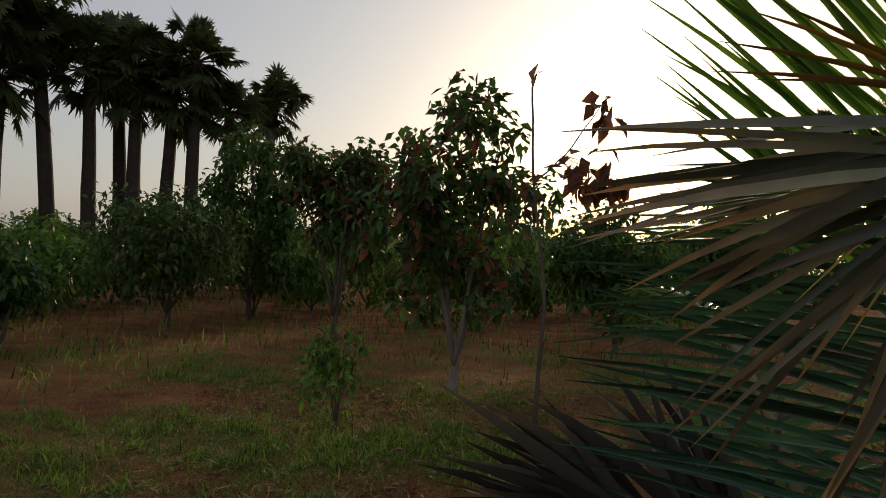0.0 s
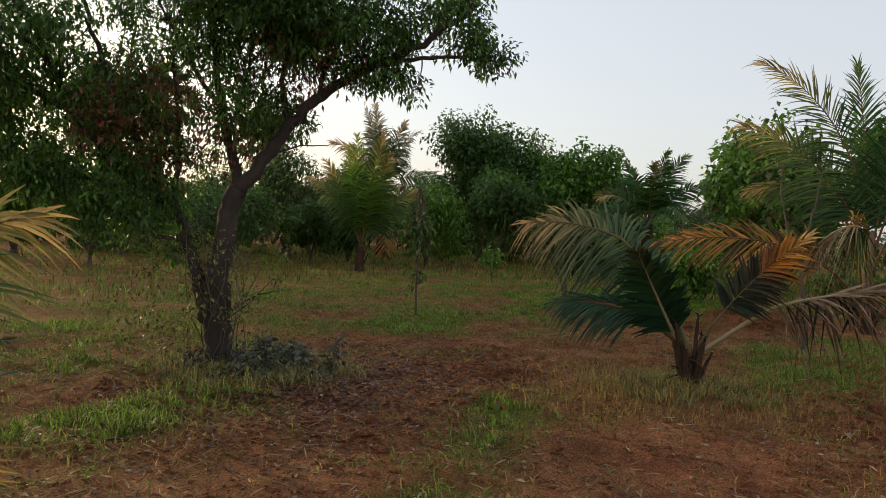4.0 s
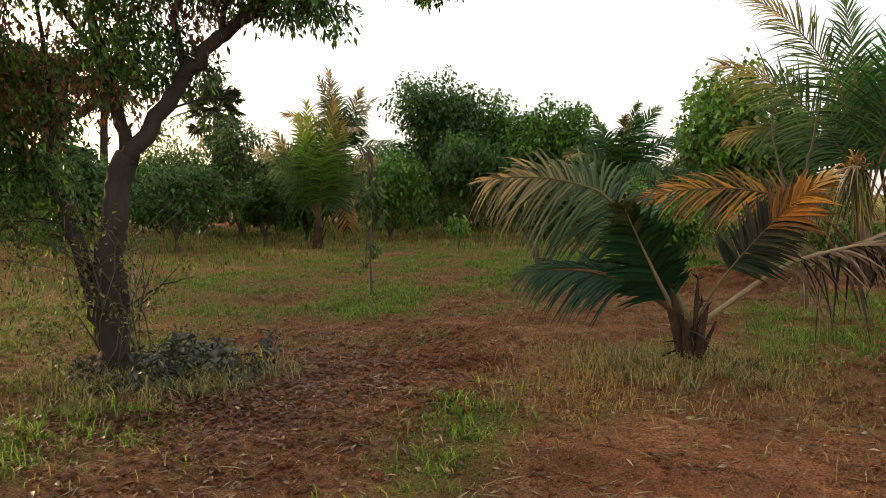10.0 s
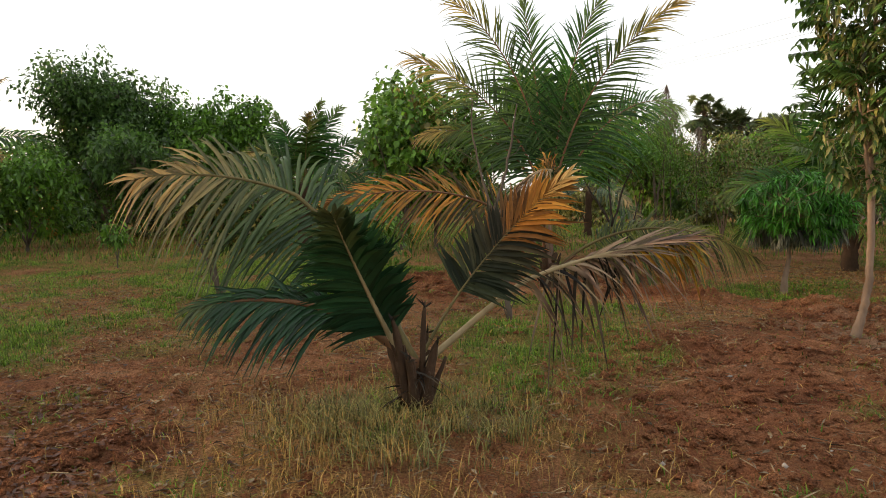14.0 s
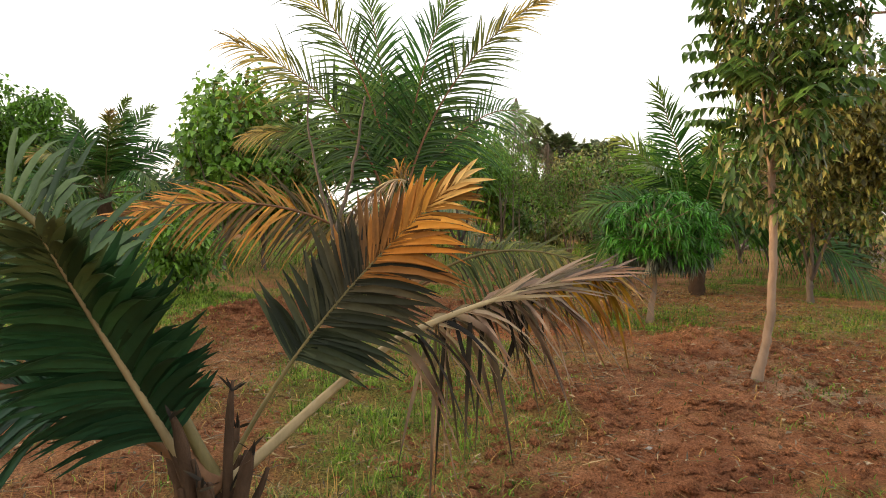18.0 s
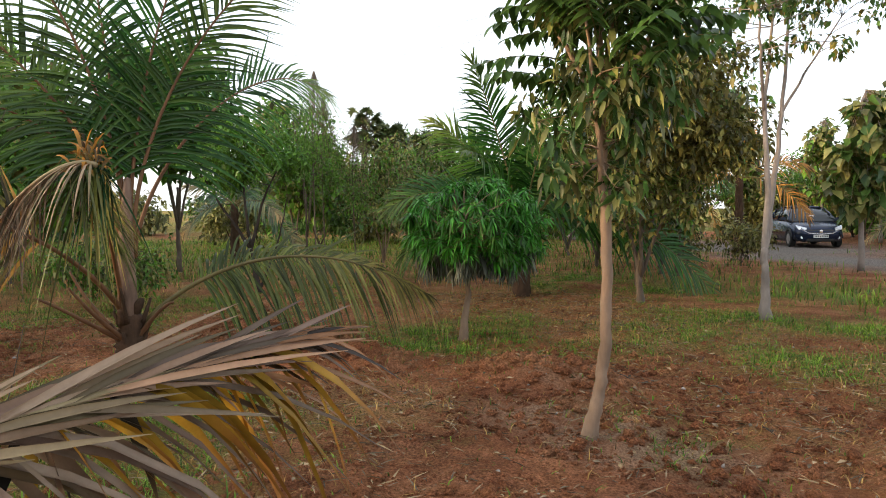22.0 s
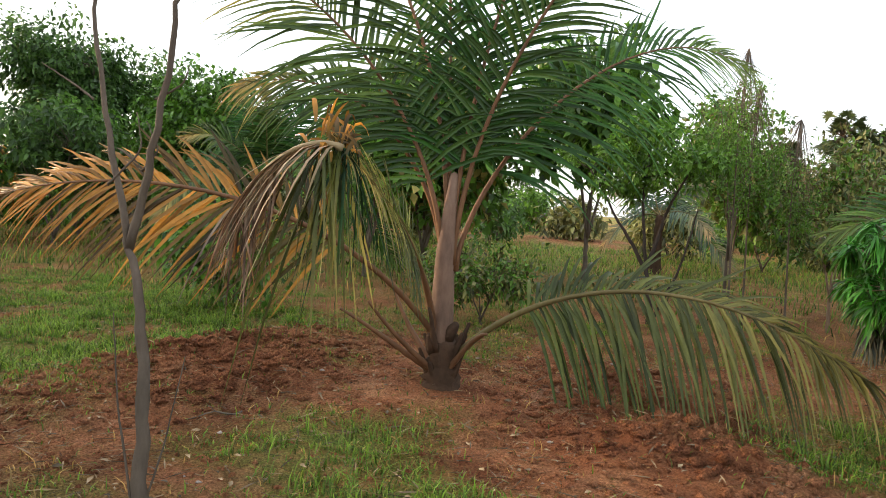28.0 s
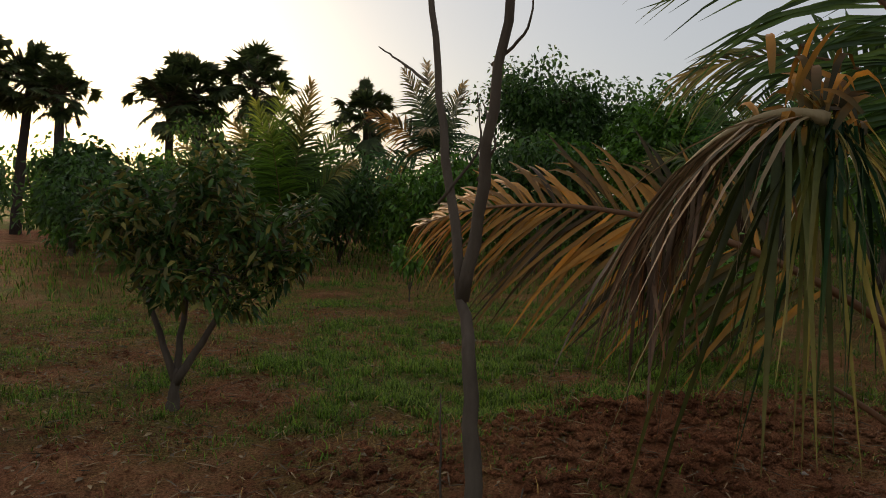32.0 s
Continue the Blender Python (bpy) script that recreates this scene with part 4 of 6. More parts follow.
# ---- young palm with a burnt frond and a dead one ----
def fallen_stick(x, y, turn, length, r):
    g = np.random.default_rng(int(abs(x * 1000 + y * 77)))
    ob = thing("fallen_stick", on(x, y, r * 0.6), "thin dry grey-brown stick lying on the soil", "stick", "fallen sticks")
    a = math.radians(turn)
    u = np.linspace(-0.5, 0.5, 7)
    side = np.cumsum(g.normal(0, 0.02, 7)) * length
    P = np.stack([u * length * math.cos(a) - side * math.sin(a), u * length * math.sin(a) + side * math.cos(a), np.abs(g.normal(0, 0.006, 7))], 1)
    P[:, 2] += ground_height(x + P[:, 0], y + P[:, 1]) - gz(x, y)
    st = put("stem", tube_mesh("stem", P, np.linspace(r, r * 0.45, 7), MAT["bark"], 6, 0.1, 1), ob)
    q = P[3]
    put("side_twig", tube_mesh("side_twig", [q, q + [0.05 * length, 0.12 * length, 0.02], q + [0.14 * length, 0.2 * length, 0.015]], [r * 0.5, r * 0.4, r * 0.25], MAT["bark"], 5), st)
    return ob


STICKS = [(1.55, 5.0, 40, 0.5, 0.008), (1.0, 4.6, 115, 0.42, 0.007), (0.9, 5.2, 60, 0.6, 0.009), (0.3, 4.1, 20, 0.35, 0.006), (0.75, 3.7, 150, 0.4, 0.007), (6.1, -3.7, 10, 0.5, 0.009), (6.6, -3.1, 70, 0.35, 0.007), (8.6, 1.9, 140, 0.4, 0.008), (2.2, 5.7, 95, 0.5, 0.008)]
for stick in STICKS:
    fallen_stick(*stick)


def palm_burnt():
    ob = palm("coconut_palm", on(3.0, 2.52), "young coconut palm with dark, burnt orange and dead fronds", 0.28, 0.085, seed=3, stubs=14)
    up = (0, 0, 0.3)
    face = (-0.95, 0.1, 0.3)
    frond(ob, bez((0, 0.04, 0.22), (0.02, 0.18, 0.5), (-0.25, 0.34, 0.9), (-0.65, 0.44, 1.3)), "frond_deep", 0.44, 96, 0.26, 0.3, 0.05, 50, 26, flat=-0.05, up=face, rachis="rachis_tan", thick=0.02, ragged=0.08, shrink=0.4,
          label="stiff dark green frond with leaflets set so close that they form a plate", seed=10, fold=0.25)
    frond(ob, np.r_[bez(up, (0.15, 0.25, 0.8), (0.27, 0.5, 1.15), (0.3, 0.82, 1.42), 12)[:-1], bez((0.3, 0.82, 1.42), (0.3, 1.02, 1.52), (0.3, 1.47, 1.62), (0.3, 1.92, 1.54), 16)],
          "frond_dark", 0.62, 82, 0.36, 0.55, 0.03, 70, 24, flat=-0.05, up=face, label="dark green frond with withered brown tips", seed=11)
    frond(ob, bez(up, (0.12, 0.4, 0.68), (0.1, 0.87, 0.82), (0.0, 1.44, 0.7)), "frond_deep", 0.36, 66, 0.4, 0.55, 0.034, 46, 10, up=face, rachis="rachis_red", thick=0.034, label="low dark green frond", seed=12)
    frond(ob, bez(up, (0.08, -0.14, 0.62), (0.05, -0.46, 1.1), (0.0, -0.96, 1.53)), "frond_burnt", 0.36, 84, 0.36, 0.18, 0.036, 62, 14, ragged=0.16, flat=0.02, up=(-0.9, 0.25, 0.5), rachis="rachis", thick=0.01, droop_tip=0.28,
          label="frond burnt black below and orange towards the tip", seed=13)
    dead = np.r_[bez(up, (0.06, -0.2, 0.42), (0.1, -0.42, 0.66), (0.14, -0.73, 0.85), 10)[:-1], bez((0.14, -0.73, 0.85), (0.2, -1.03, 0.97), (0.4, -1.5, 1.07), (0.62, -2.02, 1.1), 15)]
    frond(ob, dead, "frond_dead", 0.46, 40, 0.46, 0.75, 0.025, 22, 6, ragged=0.3, up=(-0.7, -0.3, 0.7), rachis="rachis_tan", thick=0.02, flat=-0.22, label="dead grey-brown frond, its leaflets swept along the rib", seed=14, shrink=0.05, droop_tip=0.3, fold=0.7)
    frond(ob, dead, "frond_dead", 0.42, 20, 0.6, 0.06, 0.02, 13, 5, ragged=0.25, up=(-0.7, -0.3, 0.7), rachis="rachis_tan", thick=0.012, flat=0.06, label="dead leaflets swept straight along the tip", seed=18, shrink=0.1, fold=1.1)
    hanging(ob, dead, 0.38, 0.76, 36, 0.5, 0.032, "frond_dead", "limp brown leaflets hanging from the dead rib", 15, 0.45)
    hanging(ob, dead, 0.42, 0.8, 22, 0.36, 0.028, "frond_black", "dark withered leaflets under the dead rib", 17, 0.5)
    hanging(ob, dead, 0.72, 0.98, 34, 0.34, 0.026, "frond_gold", "orange-brown leaflets hanging near the dead tip", 16, 0.9)
    for k, (x, y, z, r) in enumerate([(-0.13, 0.12, 0.66, 0.03), (0.02, 0.16, 0.46, 0.036), (-0.06, -0.04, 0.74, 0.022), (-0.1, -0.1, 0.5, 0.034), (-0.17, 0.04, 0.42, 0.03), (0.1, -0.05, 0.52, 0.026)]):
        st = put("cut_stalk", tube_mesh("cut_stalk", bez((x * 0.4, y * 0.4, 0.05), (x * 0.9, y * 0.9, 0.25), (x * 0.8, y * 0.8, z * 0.75), (x * 1.5 + 0.02, y * 1.3, z), 9), r * np.array([1.35, 1.2, 1.05, 0.95, 0.9, 0.8, 0.85, 0.6, 0.25]), MAT["palm_trunk"], 7, 0.06, k), ob, "dark cut frond stalk")
        fan(st, (x * 1.45, y * 1.25, z * 0.96), (0.2, 0.6, 0.6), (-0.3, -0.6, 0.5), 4, 0.09, 0.012, "frond_black", 0.1, "frayed end", 900 + k, 0.2, 0.008, "frayed_end")
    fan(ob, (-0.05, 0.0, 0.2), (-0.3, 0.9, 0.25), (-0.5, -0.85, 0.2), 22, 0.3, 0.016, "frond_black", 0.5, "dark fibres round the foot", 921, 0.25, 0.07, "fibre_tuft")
    return ob


palm_burnt()

# ---- tall palm with a broken hanging frond ----
def palm_broken():
    ob = palm("coconut_palm", on(10.0, 0.57), "coconut palm with a broken hanging frond and orange lower fronds", 0.36, 0.15, seed=5, stubs=10)
    put("stem", tube_mesh("stem", [(0, 0.02, 0.22), (0.0, 0.03, 0.5), (0.0, 0.03, 0.8), (0.01, 0.03, 1.1), (0.01, 0.02, 1.4), (0.02, 0.0, 1.75)], [0.1, 0.095, 0.085, 0.08, 0.06, 0.035], MAT["stem"], 12, 0.06, 6), ob, "pale grey stem of clasping leaf bases")
    for k, (a, z) in enumerate([(2.6, 0.36), (4.3, 0.46)]):
        d = np.array([math.cos(a), math.sin(a), 0.0])
        put("leaf_base", tube_mesh("leaf_base", [d * 0.06 + [0, 0.03, z - 0.1], d * 0.1 + [0, 0.03, z], d * 0.15 + [0, 0.03, z + 0.06]], [0.05, 0.055, 0.03], MAT["palm_trunk"], 7, 0.12, k), ob, "dark stump of a cut frond")
    face = (-0.85, -0.1, 0.45)
    big = dict(up=face, thick=0.02, rachis="rachis_red", fold=0.5, shrink=0.35)
    frond(ob, bez((0.02, 0.03, 1.0), (0.04, 0.02, 2.3), (0.1, 0.5, 4.0), (-0.1, 1.85, 4.7)), "frond_tip", 0.95, 72, 0.2, 0.34, 0.036, 60, 14, seed=21, label="arching green frond with yellowed tips", **big)
    frond(ob, bez((0, 0.05, 1.0), (-0.04, 0.12, 2.0), (-0.1, 0.9, 3.2), (-0.25, 2.15, 3.55)), "frond_tip", 0.98, 72, 0.2, 0.4, 0.036, 62, 16, seed=23, label="green frond arching over the broken one", **big)
    frond(ob, bez((0, 0, 1.0), (0.03, -0.03, 2.2), (0.1, -0.3, 3.7), (0.4, -0.95, 4.8)), "frond", 0.9, 72, 0.2, 0.28, 0.036, 55, 12, seed=22, **big)
    frond(ob, bez((0, -0.03, 1.0), (0.03, -0.06, 2.2), (0.0, -0.75, 3.7), (-0.2, -2.0, 4.45)), "frond_tip", 0.8, 72, 0.22, 0.34, 0.036, 55, 12, seed=29, **big)
    frond(ob, bez((0.03, -0.05, 0.95), (0.1, -0.12, 1.9), (0.6, -1.4, 3.5), (1.6, -2.6, 3.0)), "frond", 0.85, 72, 0.22, 0.5, 0.036, 64, 14, seed=24, label="green frond arching sideways", **big)
    frond(ob, bez((0.03, 0.03, 1.0), (0.08, 0.04, 2.2), (0.35, 0.2, 3.6), (0.9, 0.35, 4.8)), "frond", 0.9, 72, 0.2, 0.32, 0.036, 55, 12, seed=28, **big)
    frond(ob, bez((0.03, 0.05, 0.95), (0.05, 0.12, 1.8), (0.15, 0.85, 2.75), (0.25, 2.0, 2.45)), "frond_tip", 0.6, 72, 0.4, 0.5, 0.032, 60, 14, seed=27, label="yellowing frond behind the break", **big)
    frond(ob, bez((0, -0.04, 0.15), (-0.1, -0.5, 0.8), (-0.4, -1.7, 1.35), (-0.85, -2.95, 0.5)), "frond_olive", 0.68, 100, 0.26, 0.8, 0.032, 66, 16, seed=25, up=(-0.8, -0.3, 0.45), flat=-0.05, thick=0.026, rachis="rachis", label="low drooping olive frond")
    frond(ob, bez((0, 0.05, 0.35), (-0.6, 0.6, 1.35), (-1.5, 1.6, 1.8), (-0.85, 3.5, 1.35)), "frond_orange", 0.74, 80, 0.3, 0.3, 0.036, 56, 14, seed=26, up=face, flat=-0.02, thick=0.024, rachis="rachis_red", label="drying orange frond")
    # the broken frond: leans towards the path, kinked, its end hanging
    frond(ob, bez((0, 0.05, 0.2), (-0.12, 0.12, 1.0), (-0.9, 0.28, 1.5), (-2.15, 0.32, 1.76)), "frond_olive", 0.55, 64, 0.42, 0.45, 0.026, 70, 50, seed=30, up=(-0.6, -0.5, 0.6), rachis="rachis_red", thick=0.026, label="bent frond with olive-brown leaflets")
    kink = (-2.15, 0.32, 1.76)
    end = bez(kink, (-2.3, 0.42, 1.82), (-2.25, 0.68, 1.72), (-2.15, 0.92, 1.4), 14)
    frond(ob, end, "frond_dead", 0.5, 34, 0.05, 0.8, 0.018, 34, 8, seed=31, flat=-0.2, label="broken end hanging in long yellowed strips", thick=0.016, rachis="rachis_tan")
    fan(ob, kink, (0.2, -0.35, 0.75), (0.1, 0.5, 0.7), 44, 0.34, 0.022, "frond_orange", 0.9, "dry orange leaflets standing up at the break", 35, 0.2, 0.06)
    hanging(ob, bez(kink, (-2.2, 0.35, 1.79), (-2.22, 0.38, 1.79), (-2.22, 0.43, 1.76), 8), 0.0, 1.0, 30, 0.72, 0.024, "frond_olive", "long yellow-green strips hanging at the break", 33, 0.0)
    hanging(ob, bez(kink, (-2.17, 0.31, 1.77), (-2.17, 0.27, 1.75), (-2.12, 0.22, 1.73), 8), 0.0, 1.0, 20, 0.6, 0.018, "frond_deep", "dark green strips hanging at the break", 36, 0.0)
    hanging(ob, end, 0.1, 1.0, 34, 0.42, 0.016, "frond_dead", "brown strips hanging from the broken end", 34, 0.3)
    for k, (x, y, e) in enumerate([(-0.4, 0.5, 0.7), (-0.25, 0.75, 0.6), (0.3, 0.5, 0.8), (-0.3, -0.35, 0.5)]):
        put("old_stalk", tube_mesh("old_stalk", bez((x * 0.15, y * 0.15, 0.12), (x * 0.5, y * 0.5, 0.3), (x * 0.85, y * 0.85, 0.5), (x * 1.1, y * 1.1, e)), np.linspace(0.03, 0.012, 24), MAT["rachis_red"], 6, 0.06, k), ob, "old bent frond stalk")
    return ob


palm_broken()


# ---- palm close to the start of the walk ----
def palm_near():
    ob = palm("coconut_palm", on(-4.3, 3.25), "young coconut palm with a folded frond tip and dark dead fronds", 0.4, 0.12, seed=7, stubs=6)
    # its own place: subtract the base from world points
    foot = gz(-4.3, 3.25)
    w = lambda x, y, z: (x + 4.3, y - 3.25, z - foot)
    # big frond facing the path: its rib bends over to one side and the tip hangs
    face = (-0.4, -0.9, 0.15)
    rib = np.r_[bez(w(-4.28, 3.2, 0.3), w(-4.28, 3.14, 0.75), w(-4.32, 3.02, 1.1), w(-4.36, 2.92, 1.36), 10)[:-1], bez(w(-4.36, 2.92, 1.36), w(-4.41, 2.82, 1.56), w(-4.5, 2.62, 1.69), w(-4.59, 2.43, 1.68), 16)]
    frond(ob, rib, "frond_near", 0.6, 78, 0.22, 0.1, 0.021, 78, 62, seed=41, fold=0.8, up=face, rachis="rachis_dark", thick=0.011, shrink=0.3, flat=0.1, ragged=0.07, label="blue-green frond with yellow leaflets, facing the path")
    for k, (x, y, z, a, b, m) in enumerate([(-4.58, 2.45, 1.67, (-0.3, -0.1, 0.9), (0.05, -0.2, 0.95), "frond_gold"), (-4.56, 2.5, 1.67, (0.05, -0.15, 0.95), (0.3, -0.2, 0.85), "frond_gold"), (-4.53, 2.55, 1.66, (0.25, -0.15, 0.9), (0.5, -0.15, 0.7), "frond_tip"),
                                            (-4.5, 2.62, 1.65, (0.45, -0.1, 0.75), (0.65, -0.1, 0.5), "frond_near"), (-4.46, 2.7, 1.62, (0.65, 0.0, 0.55), (0.8, 0.0, 0.3), "frond_near")]):
        fan(ob, w(x, y, z), a, b, 8, 0.42, 0.016, m, 0.04, "golden spotted leaflets over the bend" if k < 2 else "leaflets rising over the bend", 51 + 100 * k, 0.02, 0.02)
    bent = bez(w(-4.59, 2.43, 1.68), w(-4.62, 2.38, 1.68), w(-4.65, 2.34, 1.66), w(-4.67, 2.32, 1.61), 12)
    frond(ob, bent, "frond_tan", 0.07, 16, 0.05, 0.5, 0.01, 70, 30, seed=40, up=face, rachis="rachis_dark", thick=0.006, flat=0.0, label="bent end of the rib with curled leaflets", shrink=0.2)
    hub = w(-4.67, 2.32, 1.61)
    fan(ob, hub, (-0.62, 0.78, 0.14), (0.04, 0.36, -0.93), 24, 0.44, 0.013, "frond_tan", 0.1, "folded withered tip of the frond", 42, 0.06, 0.016)
    fan(ob, w(-4.65, 2.36, 1.63), (-0.6, 0.8, 0.2), (-0.55, 0.8, -0.25), 10, 0.5, 0.013, "frond_tan", 0.05, "withered leaflets swept aside", 62, 0.05, 0.016)
    fan(ob, hub, (0.0, 0.2, -0.95), (0.5, 0.3, 0.2), 9, 0.06, 0.01, "frond_tan", 0.3, "short curled leaflets at the fold", 52, 0.08)
    frond(ob, bez(w(-4.25, 3.3, 0.4), w(-4.2, 3.3, 1.1), w(-4.25, 3.2, 1.8), w(-4.32, 3.15, 2.7)), "frond_fresh", 0.62, 84, 0.44, 0.05, 0.017, 46, 16, seed=43, up=face, label="upright fresh green frond", rachis="rachis_dark", thick=0.012)
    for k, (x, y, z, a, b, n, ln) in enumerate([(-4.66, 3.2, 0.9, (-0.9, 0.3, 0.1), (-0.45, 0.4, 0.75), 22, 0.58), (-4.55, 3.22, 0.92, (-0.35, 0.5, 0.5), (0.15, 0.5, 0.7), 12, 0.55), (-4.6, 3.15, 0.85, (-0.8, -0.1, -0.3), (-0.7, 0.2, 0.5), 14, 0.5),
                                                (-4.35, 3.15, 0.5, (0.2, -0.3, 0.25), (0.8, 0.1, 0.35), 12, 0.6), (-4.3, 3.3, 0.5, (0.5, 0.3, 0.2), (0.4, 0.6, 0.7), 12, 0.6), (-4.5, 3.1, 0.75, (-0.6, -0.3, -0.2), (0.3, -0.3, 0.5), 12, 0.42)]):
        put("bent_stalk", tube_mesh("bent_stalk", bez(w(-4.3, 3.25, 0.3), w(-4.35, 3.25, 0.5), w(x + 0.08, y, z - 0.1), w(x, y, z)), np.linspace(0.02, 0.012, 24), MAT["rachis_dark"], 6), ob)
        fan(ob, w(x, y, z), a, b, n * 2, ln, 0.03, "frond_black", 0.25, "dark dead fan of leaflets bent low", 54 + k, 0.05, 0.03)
    frond(ob, bez(w(-4.25, 3.3, 0.4), w(-4.0, 3.4, 1.0), w(-3.7, 3.45, 1.45), w(-3.2, 3.5, 1.5)), "frond_tip", 0.42, 60, 0.25, 0.45, 0.02, 60, 12, seed=45, up=face)
    frond(ob, bez(w(-4.25, 3.3, 0.4), w(-4.2, 3.7, 1.1), w(-4.3, 4.2, 1.5), w(-4.4, 4.9, 1.4)), "frond", 0.5, 56, 0.25, 0.5, 0.024, 60, 15, seed=46)
    frond(ob, bez(w(-4.3, 3.2, 0.35), w(-4.1, 3.1, 0.7), w(-3.95, 3.05, 0.95), w(-3.7, 3.0, 1.05)), "frond_near", 0.4, 50, 0.25, 0.3, 0.02, 60, 15, seed=48, up=face, rachis="rachis_dark")
    return ob


palm_near()

# ---- trees near the path ----
broad_tree("forked_tree", on(1.05, 6.8), "spreading tree with a dark forked trunk and small leaves", "tree", [(0, 0, 0), (-0.03, 0.02, 0.45), (-0.05, 0.02, 0.95), (0.01, -0.01, 1.4), (0.08, -0.08, 1.78)], 0.125,
           [((-0.05, 0.2, 3.55), (0.95, 0.95, 0.7)), ((0.2, -0.3, 4.4), (1.7, 1.7, 0.8)), ((0.55, -0.95, 3.35), (0.7, 0.8, 0.4)), ((1.05, -1.75, 3.6), (0.6, 0.65, 0.4)), ((1.35, -2.2, 3.25), (0.28, 0.32, 0.13)), ((-0.9, 1.35, 2.9), (0.9, 0.9, 0.8)), ((-0.35, 0.8, 2.35), (0.6, 0.6, 0.5)),
            ((-1.4, 2.0, 3.1), (0.9, 0.9, 0.9)), ((-0.4, 0.65, 1.5), (0.45, 0.45, 0.5)), ((0.2, -0.1, 2.6), (0.6, 0.6, 0.4)), ((0.75, -1.3, 3.0), (0.45, 0.5, 0.2)), ((-1.0, 1.5, 2.0), (0.6, 0.6, 0.4)), ((-0.75, 1.1, 1.75), (0.6, 0.6, 0.5)), ((0.35, -0.5, 3.7), (0.8, 0.8, 0.5))], 76000, 0.062, 0.38, "leaf_dark", "bark_dark", 760, 0.19, 0.5, 51,
           limbs=[([(0.08, -0.08, 1.74), (0.23, -0.33, 2.16), (0.32, -0.53, 2.46), (0.43, -0.76, 2.74), (0.52, -1.01, 2.93), (0.68, -1.34, 3.12), (0.9, -1.76, 3.34), (1.09, -2.1, 3.7)], 0.078), ([(0.07, -0.06, 1.72), (0.12, 0.03, 2.09), (0.07, 0.14, 2.5), (0.04, 0.22, 2.9), (0.0, 0.26, 3.33), (-0.06, 0.31, 4.2)], 0.062),
                  ([(-0.02, 0.03, 0.2), (-0.08, 0.18, 0.68), (-0.14, 0.3, 1.11), (-0.17, 0.41, 1.38), (-0.2, 0.52, 1.58)], 0.095), ([(-0.18, 0.5, 1.5), (-0.35, 0.68, 1.72), (-0.6, 0.9, 1.98), (-0.83, 1.22, 2.45), (-0.97, 1.46, 3.0), (-1.1, 1.7, 3.6)], 0.058), ([(-0.2, 0.5, 1.54), (-0.3, 0.76, 1.95), (-0.42, 0.98, 2.5), (-0.6, 1.25, 3.2), (-0.7, 1.4, 3.9)], 0.05),
                  ([(-0.17, 0.45, 1.45), (-0.16, 0.55, 1.75), (-0.06, 0.58, 2.2), (-0.04, 0.69, 2.84), (-0.11, 0.75, 3.5)], 0.036), ([(0.68, -1.34, 3.1), (0.9, -1.67, 3.19), (1.16, -2.01, 3.24), (1.45, -2.39, 3.2)], 0.026), ([(0.3, -0.5, 2.42), (0.3, -0.4, 2.9), (0.42, -0.45, 3.4), (0.5, -0.5, 4.2)], 0.036), ([(0.42, -0.76, 2.72), (0.5, -0.8, 3.1), (0.75, -1.0, 3.8)], 0.03),
                  ([(0.06, 0.17, 2.6), (-0.2, 0.35, 3.0), (-0.5, 0.5, 3.6)], 0.03), ([(0.07, 0.1, 2.3), (0.22, 0.05, 2.7), (0.3, 0.0, 3.3)], 0.026), ([(-0.83, 1.22, 2.45), (-1.2, 1.6, 2.7), (-1.6, 2.1, 2.95)], 0.028), ([(-0.35, 0.68, 1.72), (-0.7, 1.1, 1.8), (-1.2, 1.6, 1.95)], 0.022), ([(-0.42, 0.98, 2.5), (-0.3, 1.1, 3.0), (-0.2, 1.1, 3.6)], 0.024),
                  ([(0.23, -0.33, 2.14), (0.46, -0.51, 2.27), (0.7, -0.72, 2.3)], 0.012), ([(-0.03, 0.0, 0.5), (0.2, -0.25, 0.72), (0.42, -0.42, 0.78)], 0.011), ([(-0.05, 0.0, 0.42), (0.1, -0.2, 0.6), (0.3, -0.4, 0.9)], 0.009)], second=(0.25, "leaf_mid"), taper=0.78, roots=0.4, twig=0.008)
_u = np.random.default_rng(9)
_a = bpy.data.objects["forked_tree"]
leaves(np.stack([_u.normal(-0.25, 0.4, 60), _u.normal(0.15, 0.4, 60), 0.1 + 1.3 * _u.random(60)], 1), np.full(60, 0.13), 1700, 0.05, 0.42, "leaf_dusty", "undergrowth", _a, 0.2, label="pale green shoots and creeper round the foot")
tagged(put("creeper", tubes_mesh("creeper", [(bez((_u.normal(0, 0.12), _u.normal(0, 0.12), 0.02), (_u.normal(-0.1, 0.25), _u.normal(0, 0.25), 0.5), (_u.normal(-0.15, 0.3), _u.normal(0, 0.3), 0.9), (_u.normal(-0.2, 0.45), _u.normal(0, 0.4), 1.0 + 0.6 * _u.random()), 7), np.linspace(0.007, 0.003, 7)) for _ in range(22)], MAT["bark"], 4), _a, "thin creeper stems"), kind="stuff")
# Red-brown leaves: the backlit tint inside the crown, put into leaf colour.
leaves(clumps(_u, 90, [((-0.3, 0.5, 2.5), (0.9, 0.9, 0.6)), ((0.4, -0.6, 3.1), (0.6, 0.7, 0.4))]), np.full(90, 0.25), 3400, 0.058, 0.4, "leaf_red", "leaves", _a, 0.5, label="reddish leaves inside the crown, coloured to show backlight")
_p = thing("leaf_pile", on(1.25, 6.35), "heap of dark dead leaves and twigs at the tree foot", "leaf litter", kind="stuff")
